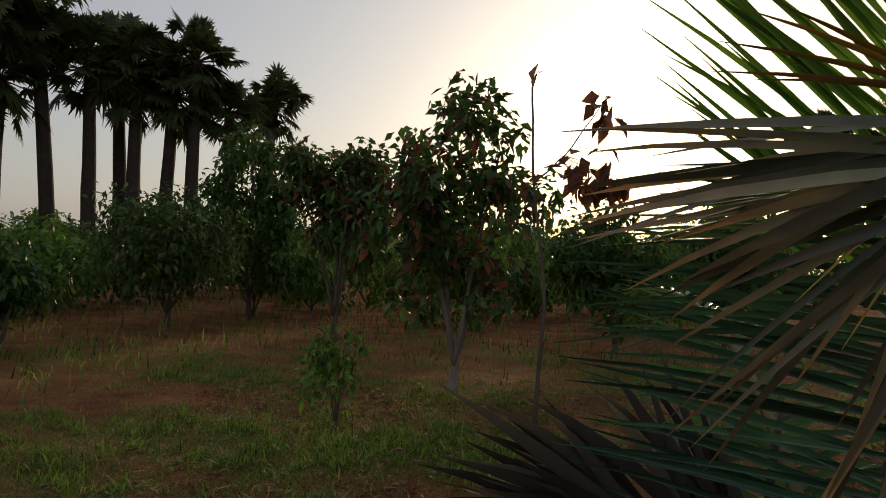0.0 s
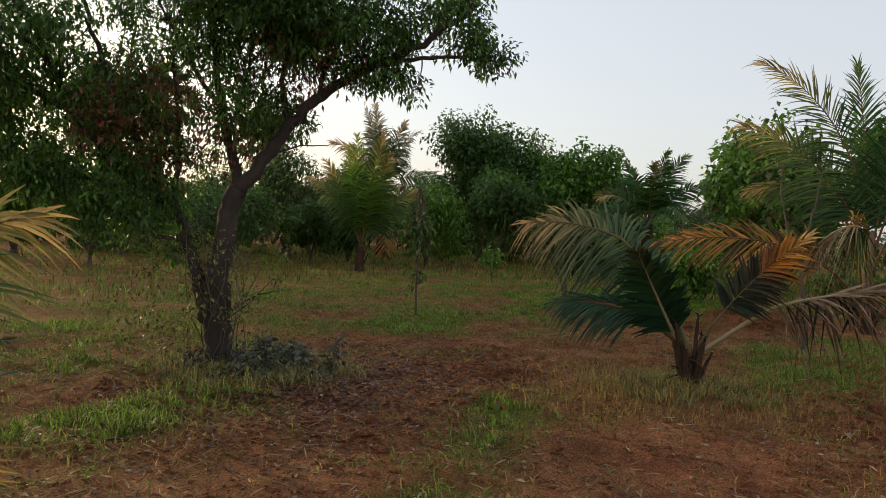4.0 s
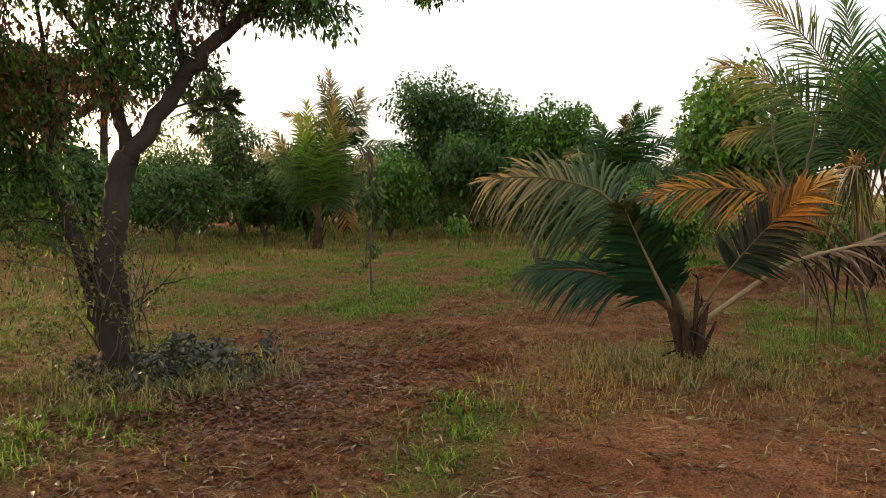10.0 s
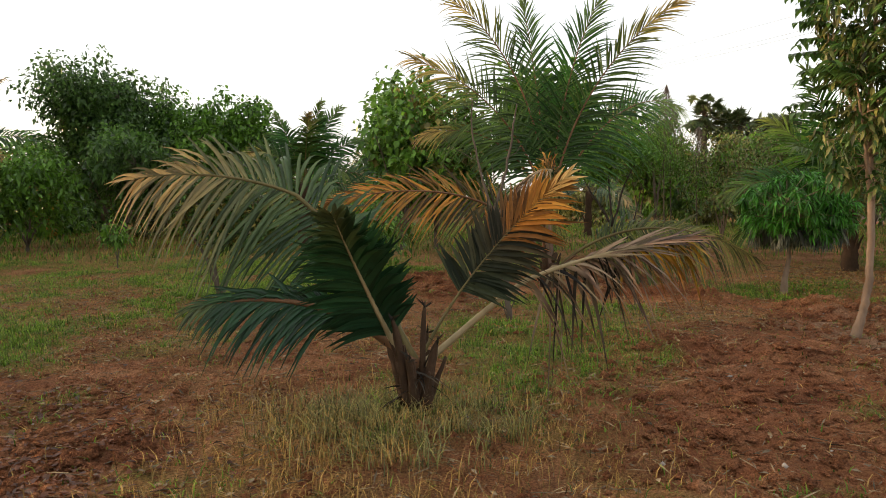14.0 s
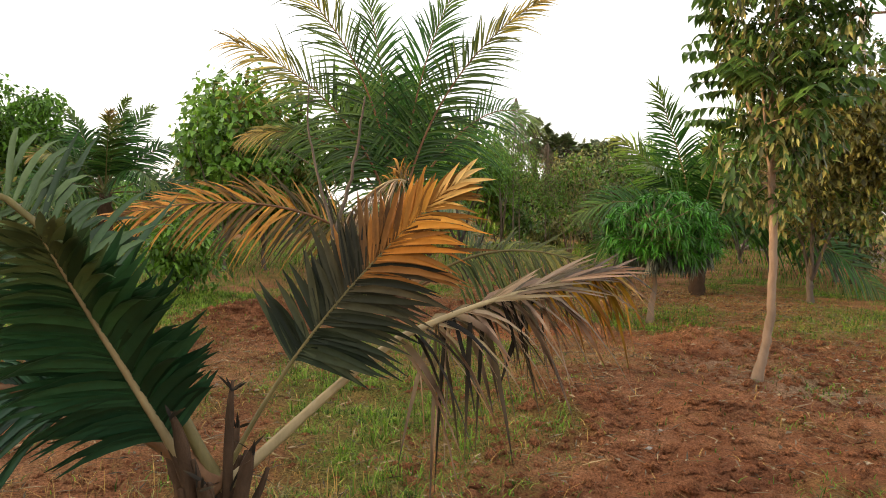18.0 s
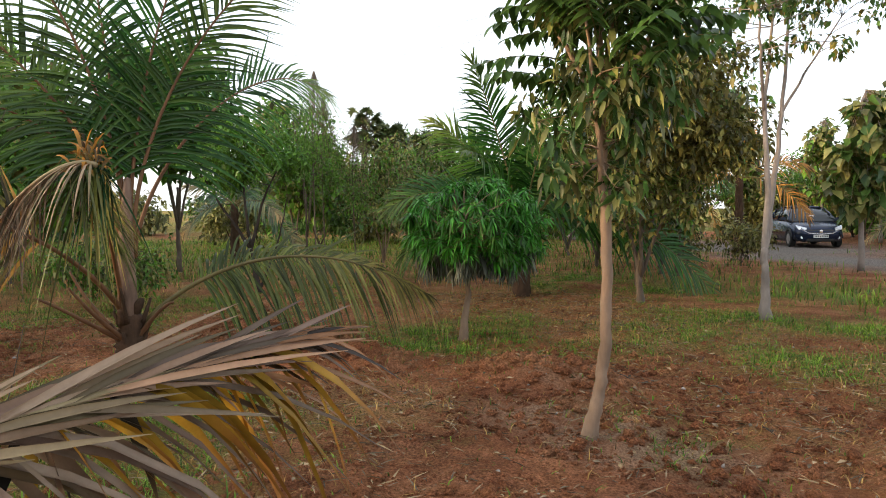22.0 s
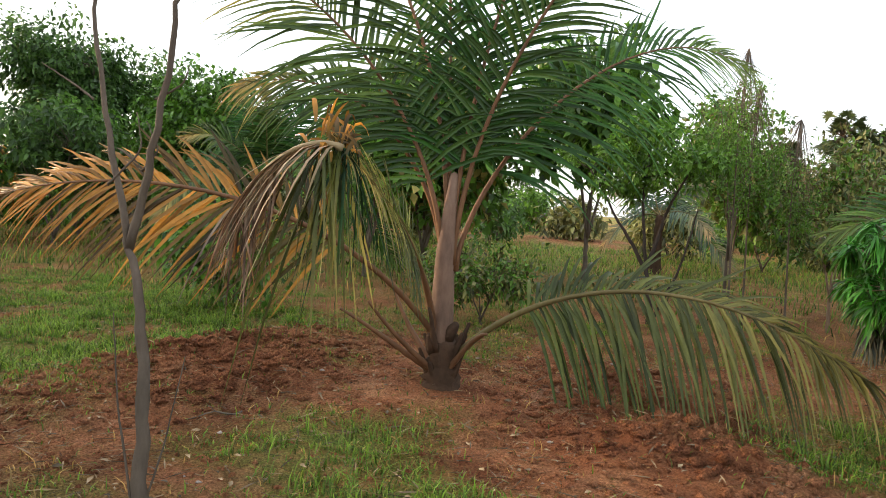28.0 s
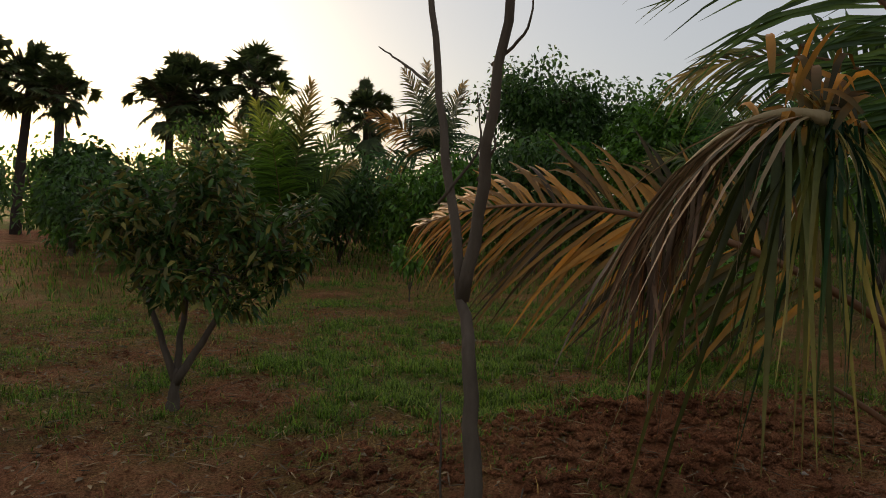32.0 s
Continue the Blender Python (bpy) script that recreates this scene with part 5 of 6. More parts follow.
leaves(np.stack([_u.normal(0, 0.38, 50), _u.normal(0, 0.28, 50), 0.03 + 0.1 * _u.random(50)], 1), np.full(50, 0.13), 2600, 0.08, 0.4, "leaf_pile", "pile_leaves", _p, 0.3)
slender = broad_tree("slender_tree", on(5.6, -1.86), "slender tree with a pale bent trunk and dusty drooping leaves", "tree", [(0, 0, 0), (-0.02, -0.05, 0.22), (-0.03, -0.1, 0.5), (-0.04, -0.11, 1.0), (-0.03, -0.1, 1.6), (0.0, -0.07, 2.15)], 0.041,
           [((0.0, -0.1, 3.1), (0.6, 0.6, 0.9)), ((0.02, -0.12, 2.0), (0.55, 0.5, 0.5)), ((0.0, -0.1, 3.9), (0.4, 0.4, 0.4))], 4600, 0.095, 0.45, "leaf_dark", "bark_pale", 170, 0.15, 0.7, 52,
           limbs=[([(-0.03, -0.1, 1.5), (-0.1, 0.0, 1.75), (-0.12, 0.06, 2.15), (-0.2, 0.2, 2.6)], 0.026), ([(0.0, -0.07, 2.12), (0.2, -0.28, 2.45), (0.35, -0.5, 2.9)], 0.025), ([(0.0, -0.07, 2.12), (0.02, -0.1, 2.7), (0.0, -0.1, 3.7)], 0.03), ([(0.0, -0.07, 2.12), (0.15, 0.1, 2.5), (0.2, 0.25, 3.0)], 0.022), ([(0.0, -0.07, 2.1), (-0.15, -0.25, 2.4), (-0.3, -0.4, 2.8)], 0.02)], second=(0.45, "leaf_dusty"), roots=0.5, taper=0.75, twig=0.004, fine=True)
_u = np.random.default_rng(19)
_a = _u.random(110) * 6.28
_h = 2.2 + 1.85 * _u.random(110)
pinnate(slender, np.stack([0.25 * np.cos(_a), -0.1 + 0.25 * np.sin(_a), _h], 1), np.stack([np.cos(_a), np.sin(_a), 0.3 + 0.3 * _u.random(110)], 1), 0.55, 7, 0.105, 0.52, "leaf_dark", 20)
broad_tree("mango_tree", on(9.05, -2.78), "small mango tree with a round dense green crown", "tree", [(0, 0, 0), (0.0, -0.05, 0.35), (0.02, -0.1, 0.75)], 0.05,
           [((0.05, -0.2, 1.3), (0.76, 0.78, 0.5)), ((0.05, -0.2, 1.08), (0.76, 0.78, 0.3))], 15000, 0.11, 0.22, "leaf_mango", "bark_pale", 480, 0.04, 0.25, 53,
           limbs=[([(0.02, -0.1, 0.7), (0.3, -0.2, 1.0), (0.4, -0.4, 1.4)], 0.025), ([(0.02, -0.1, 0.7), (-0.2, 0.1, 1.0), (-0.4, 0.2, 1.3)], 0.025), ([(0.02, -0.1, 0.7), (0.0, -0.4, 1.0), (0.0, -0.7, 1.2)], 0.022)], radial=1.3, curl=0.6, second=(0.2, "leaf_dark"), fine=True)
# Old leaves hang here; their dark tone also paints shade under the crown.
_u = np.random.default_rng(29)
_a = _u.random(90) * 6.28
leaves(np.stack([0.05 + 0.62 * np.cos(_a) * _u.random(90) ** 0.5, -0.2 + 0.62 * np.sin(_a) * _u.random(90) ** 0.5, 0.82 + 0.25 * _u.random(90)], 1), np.full(90, 0.07), 3000, 0.14, 0.2, "leaf_pile", "old_leaves", bpy.data.objects["mango_tree"], 1.4, label="grey-green old leaves hanging low, also darkening the shaded underside", radial=0.3, curl=0.5, fine=True)
broad_tree("forked_pale_tree", on(8.25, -6.65), "thin pale tree forked into two stems, with sparse leaves", "tree", [(0, 0, 0), (0.02, 0, 0.5), (0.05, 0.0, 0.9)], 0.07,
           [((0.2, -0.4, 4.0), (1.2, 1.2, 0.8))], 1700, 0.095, 0.5, "leaf_dark", "bark_grey", 60, 0.15, 0.4, 54,
           limbs=[([(0.05, 0, 0.7), (0.15, -0.15, 1.8), (0.3, -0.25, 2.8), (0.4, -0.5, 4.0)], 0.045), ([(0.05, 0, 0.7), (0.2, -0.35, 1.8), (0.35, -0.65, 2.8), (0.7, -1.2, 4.3)], 0.045), ([(0.3, -0.25, 2.6), (0.0, 0.2, 3.4), (-0.2, 0.5, 4.2)], 0.025), ([(0.35, -0.6, 2.6), (0.2, -0.9, 3.2), (0.0, -1.3, 3.9)], 0.022)], second=(0.3, "leaf_olive"))
broad_tree("bare_sapling", on(7.06, 1.52), "bare grey sapling forked into two stems", "sapling", [(0, 0, 0), (0.05, 0.02, 0.6), (0.1, 0.1, 1.1), (0.14, 0.2, 1.3)], 0.034,
           [((0.2, 0.5, 2.6), (0.15, 0.25, 0.15))], 14, 0.045, 0.5, "leaf_dark", "bark", 6, 0.1, 0.6, 55,
           limbs=[([(0.14, 0.18, 1.25), (0.1, 0.05, 1.7), (0.06, -0.06, 2.3), (0.06, -0.1, 2.6)], 0.022), ([(0.14, 0.18, 1.25), (0.18, 0.33, 1.8), (0.2, 0.43, 2.3), (0.2, 0.43, 2.7)], 0.018), ([(0.13, 0.12, 1.62), (0.1, 0.02, 1.72), (0.12, 0.1, 1.85)], 0.006), ([(0.19, 0.42, 1.95), (0.2, 0.58, 2.05), (0.22, 0.72, 2.12)], 0.006), ([(0.1, 0.05, 1.95), (0.08, -0.1, 2.02), (0.05, -0.14, 2.1)], 0.006), ([(0.14, 0.3, 1.55), (0.18, 0.15, 1.72), (0.2, 0.2, 1.9)], 0.006), ([(0.0, 0.02, 0.02), (0.05, 0.15, 0.5), (0.1, 0.22, 0.95)], 0.007), ([(0.02, 0.0, 0.02), (0.0, -0.12, 0.4), (0.0, -0.2, 0.8)], 0.006)], twig=0.005)
broad_tree("sapling", on(5.8, 7.15), "thin leafy sapling standing in grass", "sapling", [(0, 0, 0), (0.0, 0.02, 0.6), (0.02, 0.0, 1.3), (0.0, 0.03, 2.1)], 0.017, [((0, 0, 0.8), (0.16, 0.16, 0.6)), ((0, 0, 1.4), (0.24, 0.24, 0.35))], 420, 0.1, 0.34, "leaf_dark", "bark", 34, 0.1, 0.7, 56, second=(0.4, "leaf_dusty"))
broad_tree("guava_tree", on(7.87, 5.28), "small guava tree with several stems and a broad dark crown", "tree", [(0, 0, 0), (0.03, -0.03, 0.3)], 0.05,
           [((0.2, -0.25, 1.15), (0.55, 0.58, 0.45)), ((0.52, -0.5, 1.3), (0.38, 0.42, 0.35)), ((-0.15, 0.2, 1.4), (0.4, 0.42, 0.35)), ((0.2, -0.1, 1.65), (0.35, 0.35, 0.28))], 5200, 0.09, 0.42, "leaf_dark", "bark", 130, 0.13, 0.0, 57,
           limbs=[([(0.02, -0.02, 0.2), (0.2, -0.2, 0.6), (0.4, -0.5, 1.2)], 0.035), ([(0.02, -0.02, 0.2), (-0.1, 0.1, 0.7), (-0.3, 0.4, 1.3)], 0.03), ([(0.02, -0.02, 0.2), (0.15, 0.1, 0.8), (0.3, 0.2, 1.5)], 0.03)], second=(0.4, "leaf_olive"), fine=True, radial=0.9)

# ---- trees and palms farther off ----
def gap(x, y):
    """The open strip of field that the tree belt leaves free."""
    return -9 < math.degrees(math.atan2(y - 0.5, x - 5)) < 2


def bushy(name, x, y, label, top, wide, deep, bottom, count, size, mat, seed, bark="bark", width=0.42, trunk_r=0.06, second=None, hang=0.35, nclump=None, category="tree", spread=None, group=""):
    """A leafy tree or shrub with its crown between bottom and top."""
    h = (top - bottom) / 2
    g = np.random.default_rng(seed)
    ell = [((0, 0, bottom + h), (wide / 2 * 0.8, deep / 2 * 0.8, h * 0.85))]
    for k in range(4):
        a = g.random() * 6.28
        ell.append(((math.cos(a) * wide * 0.25, math.sin(a) * deep * 0.25, bottom + h * (0.6 + 0.9 * g.random())), (wide * 0.25, deep * 0.25, h * 0.5)))
    limbs = []
    for k in range(4):
        a = k * 1.6 + g.random()
        limbs.append(([(0, 0, bottom * 0.5), (math.cos(a) * wide * 0.12, math.sin(a) * deep * 0.12, bottom + h * 0.5), (math.cos(a) * wide * 0.28, math.sin(a) * deep * 0.28, bottom + h * 1.3)], trunk_r * 0.55))
    sp = spread or max(0.12, 0.13 * wide)
    return broad_tree(name, on(x, y), label, category, [(0, 0, 0), (0.02, 0.02, max(bottom * 0.5, 0.1)), (0.03, 0.0, max(bottom, 0.25))], trunk_r, ell, count, size, width, mat, bark, nclump or int(30 + 14 * wide), sp, hang, seed, group, limbs, second=second, twig=0.008)


bushy("leafy_tree", 10.6, -6.7, "broad dusty tree with yellowing leaves", 3.8, 3.6, 3.0, 0.8, 12000, 0.12, "leaf_dusty", 61, second=(0.4, "leaf_olive"))
bushy("leafy_tree", 12.6, -8.4, "broad dusty tree with yellowing leaves", 4.4, 4.2, 3.4, 0.9, 9000, 0.14, "leaf_dusty", 62, second=(0.5, "leaf_mid"))
bushy("leafy_tree", 13.4, -10.2, "dusty shrub tree behind the mango tree", 3.2, 2.0, 2.2, 0.7, 3500, 0.13, "leaf_olive", 63, second=(0.5, "leaf_mid"))
bushy("shrub", 3.6, -5.2, "pale green shrub with drooping leaves", 1.25, 1.3, 1.3, 0.35, 650, 0.12, "leaf_pale", 64, trunk_r=0.02, second=(0.4, "leaf_olive"), category="shrub")
bushy("guava_tree", 11.7, 16.6, "dark bushy tree on thin stems", 2.6, 3.4, 3.0, 0.6, 5000, 0.14, "leaf_dark", 65)
bushy("guava_tree", 8.5, 18.5, "dark bushy tree on thin stems", 2.7, 3.0, 3.0, 0.6, 4000, 0.15, "leaf_dark", 66)
bushy("shrub", 14.2, 15.6, "round dark bush on thin stems", 2.25, 2.3, 2.2, 0.5, 11000, 0.12, "leaf_dark", 67, category="shrub", spread=0.16, nclump=150)
bushy("slim_tree", 22.4, 12.7, "narrow light green tree", 4.2, 2.6, 2.6, 0.5, 5000, 0.18, "leaf_mid", 68)
bushy("dome_tree", 24.5, 14.3, "wide dark dome-shaped tree", 6.8, 5.5, 5.5, 1.3, 15000, 0.17, "leaf_dark", 69, width=0.55, trunk_r=0.16)
bushy("dome_tree", 27.5, 11.2, "dark dome-shaped tree with dense leaves", 5.4, 6.0, 5.0, 1.2, 12000, 0.17, "leaf_mid", 70, width=0.55, trunk_r=0.14)
bushy("leafy_tree", 22, 9.0, "bright green leafy tree", 5.4, 3.6, 3.6, 0.6, 9000, 0.17, "leaf_mid", 71, width=0.55)
bushy("leafy_tree", 19, 2.4, "leafy tree with large round leaves", 5.2, 4.0, 3.6, 1.0, 4500, 0.22, "leaf_mid", 72, width=0.65, second=(0.3, "leaf_olive"))
bushy("leafy_tree", 20, -1.0, "leafy tree with large round leaves", 5.6, 4.4, 3.6, 2.0, 3600, 0.24, "leaf_mid", 73, width=0.65, second=(0.3, "leaf_dark"))
broad_tree("layered_tree", on(14.8, -1.75), "tree with dark forked stems and flat layers of green leaves", "tree", [(0, 0, 0), (0, 0.05, 0.4), (0.02, 0.12, 0.85)], 0.06,
           [((0, 0.35, 2.05), (0.9, 1.1, 0.2)), ((0.1, 0.8, 2.4), (0.8, 0.7, 0.18)), ((0, -0.25, 2.35), (0.7, 0.7, 0.18)), ((0, 0.2, 2.75), (0.6, 0.7, 0.2))], 3600, 0.1, 0.42, "leaf_mid", "bark_dark", 70, 0.17, 0.2, 74,
           limbs=[([(0.02, 0.12, 0.8), (0.05, 0.5, 1.4), (0.05, 1.0, 2.2)], 0.032), ([(0.02, 0.12, 0.8), (0.1, -0.1, 1.6), (0.0, -0.4, 2.3)], 0.032), ([(0.02, 0.12, 0.8), (-0.05, 0.25, 1.7), (0.0, 0.2, 2.6)], 0.028), ([(0, 0.0, 0.05), (0.1, -0.35, 0.8), (0.1, -0.55, 1.7)], 0.025)], second=(0.35, "leaf_fresh"))
for k, (x, y, h) in enumerate([(14.6, -2.75, 3.9), (15.2, -3.1, 3.5), (14.9, -3.6, 3.0)]):
    broad_tree("feathery_sapling", on(x, y), "thin upright sapling with sparse feathery yellow-green leaves", "sapling", [(0, 0, 0), (0.03, 0.03, h * 0.4), (0, 0.06, h * 0.7), (0.03, 0.0, h)], 0.015, [((0, 0.03, h * 0.68), (0.5, 0.5, h * 0.26))], 1300, 0.055, 0.4, "leaf_fresh", "bark", 60, 0.16, 0.1, 760 + k, "feathery saplings", second=(0.3, "leaf_mid"), twig=0.006)
bushy("scrub_tree", 15.5, -4.4, "thin-stemmed scrub with small leaves", 3.1, 2.4, 2.0, 0.9, 2600, 0.1, "leaf_dusty", 75, bark="bark_pale", trunk_r=0.03, second=(0.4, "leaf_mid"))
bushy("scrub_tree", 17.5, -6.0, "thin-stemmed scrub with small leaves", 3.2, 3.0, 2.4, 0.8, 3000, 0.12, "leaf_dusty", 76, bark="bark_pale", trunk_r=0.03, second=(0.4, "leaf_mid"))
bushy("shrub", 13.6, 0.6, "grey-green shrub behind the palm", 1.3, 1.8, 1.6, 0.15, 2400, 0.09, "leaf_dusty", 77, category="shrub", trunk_r=0.02, second=(0.5, "leaf_mid"))
bushy("shrub", 12.8, 3.6, "leafy shrub under the drooping fronds", 1.3, 2.6, 1.6, 0.1, 2600, 0.12, "leaf_mid", 78, category="shrub", trunk_r=0.02)
far_palm("coconut_palm", on(20.0, 6.3), "coconut palm among leafy trees", 1.8, 15, 3.4, ["frond", "frond_tip", "frond"], 3, 0.75, (5, 78), (0.25, 0.75), radius=0.2, width=0.055, count=56)
far_palm("coconut_palm", on(14.0, 13.6), "young yellow-green coconut palm", 0.8, 11, 3.4, ["frond_fresh", "frond_fresh", "frond_tip"], 4, 0.85, (54, 85), (0.08, 0.32), width=0.055, count=52)
far_palm("coconut_palm", on(23.0, 18.4), "coconut palm with dry reddish fronds", 3.2, 16, 3.8, ["frond_dark", "frond", "frond_dark", "frond_dark", "frond_orange"], 5, 0.95, (-15, 82), (0.15, 0.7), radius=0.2, width=0.075, count=42)
far_palm("coconut_palm", on(12.5, -5.75), "green coconut palm behind the mango tree", 1.2, 13, 3.4, ["frond", "frond_fresh", "frond"], 6, 0.85, (15, 74), (0.2, 0.6), width=0.05, count=52)
far_palm("coconut_palm", on(24.5, -3.1), "dark coconut palm at the edge of the field", 1.6, 7, 2.2, ["frond_dark", "frond_dark"], 7, 0.6, (0, 60), (0.2, 0.7), width=0.05)

for k, (x, y, h, c) in enumerate([(52, -17.3, 7.2, 1.7), (55, -20, 6.6, 1.7), (51, -19.6, 6.3, 1.6), (58, -24, 6.4, 1.7), (57, -16, 6.0, 1.6), (60, -27, 6.8, 1.7), (49, -22.5, 5.6, 1.5)]):
    palmyra((x, y, 0), h, c, "palmyra palm with a round fan-leaved crown", 200 + k, 0.25)
for k, (x, y, h, c) in enumerate([(30, 31.3, 6.5, 2.1), (25, 34.7, 7.8, 2.4), (22.7, 35.9, 7.3, 2.4), (21.4, 36.5, 6.6, 2.2), (24.4, 37.3, 4.4, 1.2), (14.6, 36.8, 6.9, 1.8), (15.6, 34.4, 6.2, 1.7), (12.6, 36, 7.2, 1.8), (10.5, 36, 7.4, 1.8), (13.3, 38, 6.0, 1.6)]):
    palmyra((x, y, 0), h, c, "palmyra palm with a round fan-leaved crown", 220 + k, 0.22)
for k, (x, y, h, c) in enumerate([(-21.1, 24.7, 6.6, 2.0), (-20.2, 22.9, 9.0, 2.1), (-19.6, 25.6, 8.6, 2.1), (-18.6, 26.2, 7.6, 2.0), (-17.4, 26.8, 7.7, 2.0), (-16.6, 27.6, 6.9, 1.8), (-15.6, 27.6, 8.1, 1.8), (-14.9, 29.5, 6.6, 1.7), (-13.9, 30.4, 7.3, 1.7), (-22.5, 24.0, 8.6, 2.1), (-18.4, 28.0, 8.2, 1.9)]):
    palmyra((x - 0.35, y - 0.25, 0), h, c, "tall palmyra palm with shaggy fan leaves", 240 + k, 0.24, 50)

bushy("leafy_tree", 17.8, 3.3, "bright leafy tree with round leaves behind the palm", 4.1, 2.6, 2.6, 0.9, 1700, 0.2, "leaf_fresh", 110, width=0.6, second=(0.5, "leaf_mid"))
bushy("leafy_tree", 25.5, 3.5, "tall leafy tree with large round leaves", 6.4, 4.6, 4.0, 1.2, 5000, 0.26, "leaf_mid", 111, width=0.6)
bushy("leafy_tree", 26.5, -5.5, "tall leafy tree with large leaves", 5.6, 4.6, 4.0, 0.8, 5000, 0.24, "leaf_mid", 112, width=0.55, second=(0.4, "leaf_dusty"))
bushy("feathery_tree", 16.8, -3.2, "feathery bright green tree on a thin stem", 4.2, 1.8, 1.8, 1.8, 1900, 0.08, "leaf_fresh", 113, trunk_r=0.03)
for k, (x, y, top) in enumerate([(50, -18.5, 6.4), (54, -22, 6.0), (53, -15, 5.6), (49, -25, 5.6), (47, -13, 5.2)]):
    bushy("far_tree", x, y, "dusty tree at the skyline", top, 6.0, 5.0, 0.5, 2600, 0.36, "leaf_dusty", 114 + k, second=(0.4, "leaf_olive"), group="skyline trees", trunk_r=0.12)

for k, (x, y, top, mat) in enumerate([(17.5, 16.4, 3.4, "leaf_dark"), (19.0, 14.0, 3.2, "leaf_mid"), (20.3, 11.9, 3.5, "leaf_dark")]):
    bushy("leafy_tree", x, y, "dark leafy tree at the edge of the grass", top, 3.6, 3.2, 0.3, 3600, 0.2, mat, 130 + k)

for k, (x, y, top, wide) in enumerate([(12.3, 21.8, 3.4, 3.0), (9.0, 22.5, 3.6, 3.4), (19.0, 20.5, 3.4, 3.2)]):
    bushy("leafy_tree", x, y, "tall dark tree between the palmyra palms", top, wide, wide * 0.8, 0.4, 4200, 0.26, ["leaf_dark", "leaf_mid", "leaf_dusty"][k % 3], 150 + k, group="trees among the palmyras", trunk_r=0.12)

bushy("leafy_tree", 16.9, 18.6, "tall airy tree behind the round dark bush", 4.9, 3.2, 3.0, 1.0, 4200, 0.14, "leaf_dark", 160, second=(0.3, "leaf_dusty"))
bushy("leafy_tree", 16.0, 20.6, "tall airy tree behind the round dark bush", 4.4, 3.2, 3.0, 0.8, 4200, 0.14, "leaf_mid", 161, second=(0.4, "leaf_dusty"))

# trees towards the sunset, seen at the start
bushy("shrub", -6.33, 7.85, "small upright shrub standing in grass", 1.05, 0.6, 0.6, 0.15, 420, 0.085, "leaf_mid", 81, category="shrub", trunk_r=0.014)
bushy("leafy_tree", -7.6, 13.6, "dark leafy tree on a thin trunk", 3.4, 2.4, 2.4, 0.9, 5200, 0.15, "leaf_dark", 82, second=(0.2, "leaf_red"))
bushy("leafy_tree", -5.42, 9.9, "tall tree with large leaves and thin stems", 3.65, 2.3, 2.2, 0.6, 3600, 0.14, "leaf_dark", 83, width=0.5, second=(0.25, "leaf_red"), bark="bark_grey")
bushy("shrub", -10.8, 14.4, "broad dark bush with orange leaves low down", 2.4, 3.4, 2.6, 0.5, 5200, 0.13, "leaf_dark", 84, second=(0.15, "leaf_olive"))
bushy("shrub", -11.3, 10.6, "dark bush beside the grass", 1.5, 1.1, 1.1, 0.15, 1600, 0.13, "leaf_dark", 85, category="shrub")
bushy("leafy_tree", -10.2, 17.0, "tall dark tree among the bushes", 4.6, 2.2, 2.2, 0.9, 4600, 0.16, "leaf_dark", 86)
bushy("leafy_tree", -3.0, 13.6, "leafy tree behind the fronds", 2.6, 2.4, 2.2, 0.5, 3600, 0.15, "leaf_dark", 87)
bushy("leafy_tree", -1.0, 14.5, "leafy tree behind the fronds", 3.0, 2.6, 2.4, 0.6, 3600, 0.15, "leaf_dark", 88)
for k in range(26):
    a = radians(-20 + 3.6 * k + (k * 37 % 5))
    d = 22 + (k * 53 % 17)
    bushy("far_bush", -4.5 - d * math.sin(a) * 1.0, 1.5 + d * math.cos(a), "dark bush at the edge of the grove", 2.2 + (k * 29 % 13) / 10, 4.2, 3.5, 0.2, 1500, 0.3, ["leaf_dark", "leaf_mid"][k % 2], 300 + k, category="bush", group="far bushes", trunk_r=0.08, nclump=26)
for k in range(34):
    a = radians(-22 - 4.0 * k - (k * 31 % 4))
    d = 32 + (k * 47 % 23)
    if gap(3 - d * math.sin(a), 1 + d * math.cos(a)):
        continue
    bushy("far_bush", 3 - d * math.sin(a), 1 + d * math.cos(a), "bush at the edge of the far field", 2.4 + (k * 29 % 16) / 10, 5.0, 4.0, 0.2, 1300, 0.34, ["leaf_dark", "leaf_mid", "leaf_dusty"][k % 3], 340 + k, category="bush", group="far bushes", trunk_r=0.08, nclump=26)

# understorey that closes the gaps below the crowns
for k in range(12):
    a = radians(36 - 4.4 * k)
    d = 15.5 + (k * 37 % 7)
    bushy("low_bush", -5 - d * math.sin(a), 1.7 + d * math.cos(a), "low dark bush under the trees", 1.7 + (k * 29 % 9) / 10, 3.2, 2.6, 0.1, 2000, 0.17, ["leaf_dark", "leaf_mid"][k % 2], 600 + k, category="bush", group="low bushes", trunk_r=0.05, nclump=30)
for k in range(30):
    a = radians(-24 - 3.4 * k)
    d = 25 + (k * 37 % 11)
    if gap(4 - d * math.sin(a), 1.5 + d * math.cos(a)):
        continue
    bushy("low_bush", 4 - d * math.sin(a), 1.5 + d * math.cos(a), "low green bush in the far field", 1.8 + (k * 29 % 13) / 10, 4.4, 3.4, 0.1, 1600, 0.24, ["leaf_mid", "leaf_dark", "leaf_dusty"][k % 3], 620 + k, category="bush", group="low bushes", trunk_r=0.05, nclump=30)
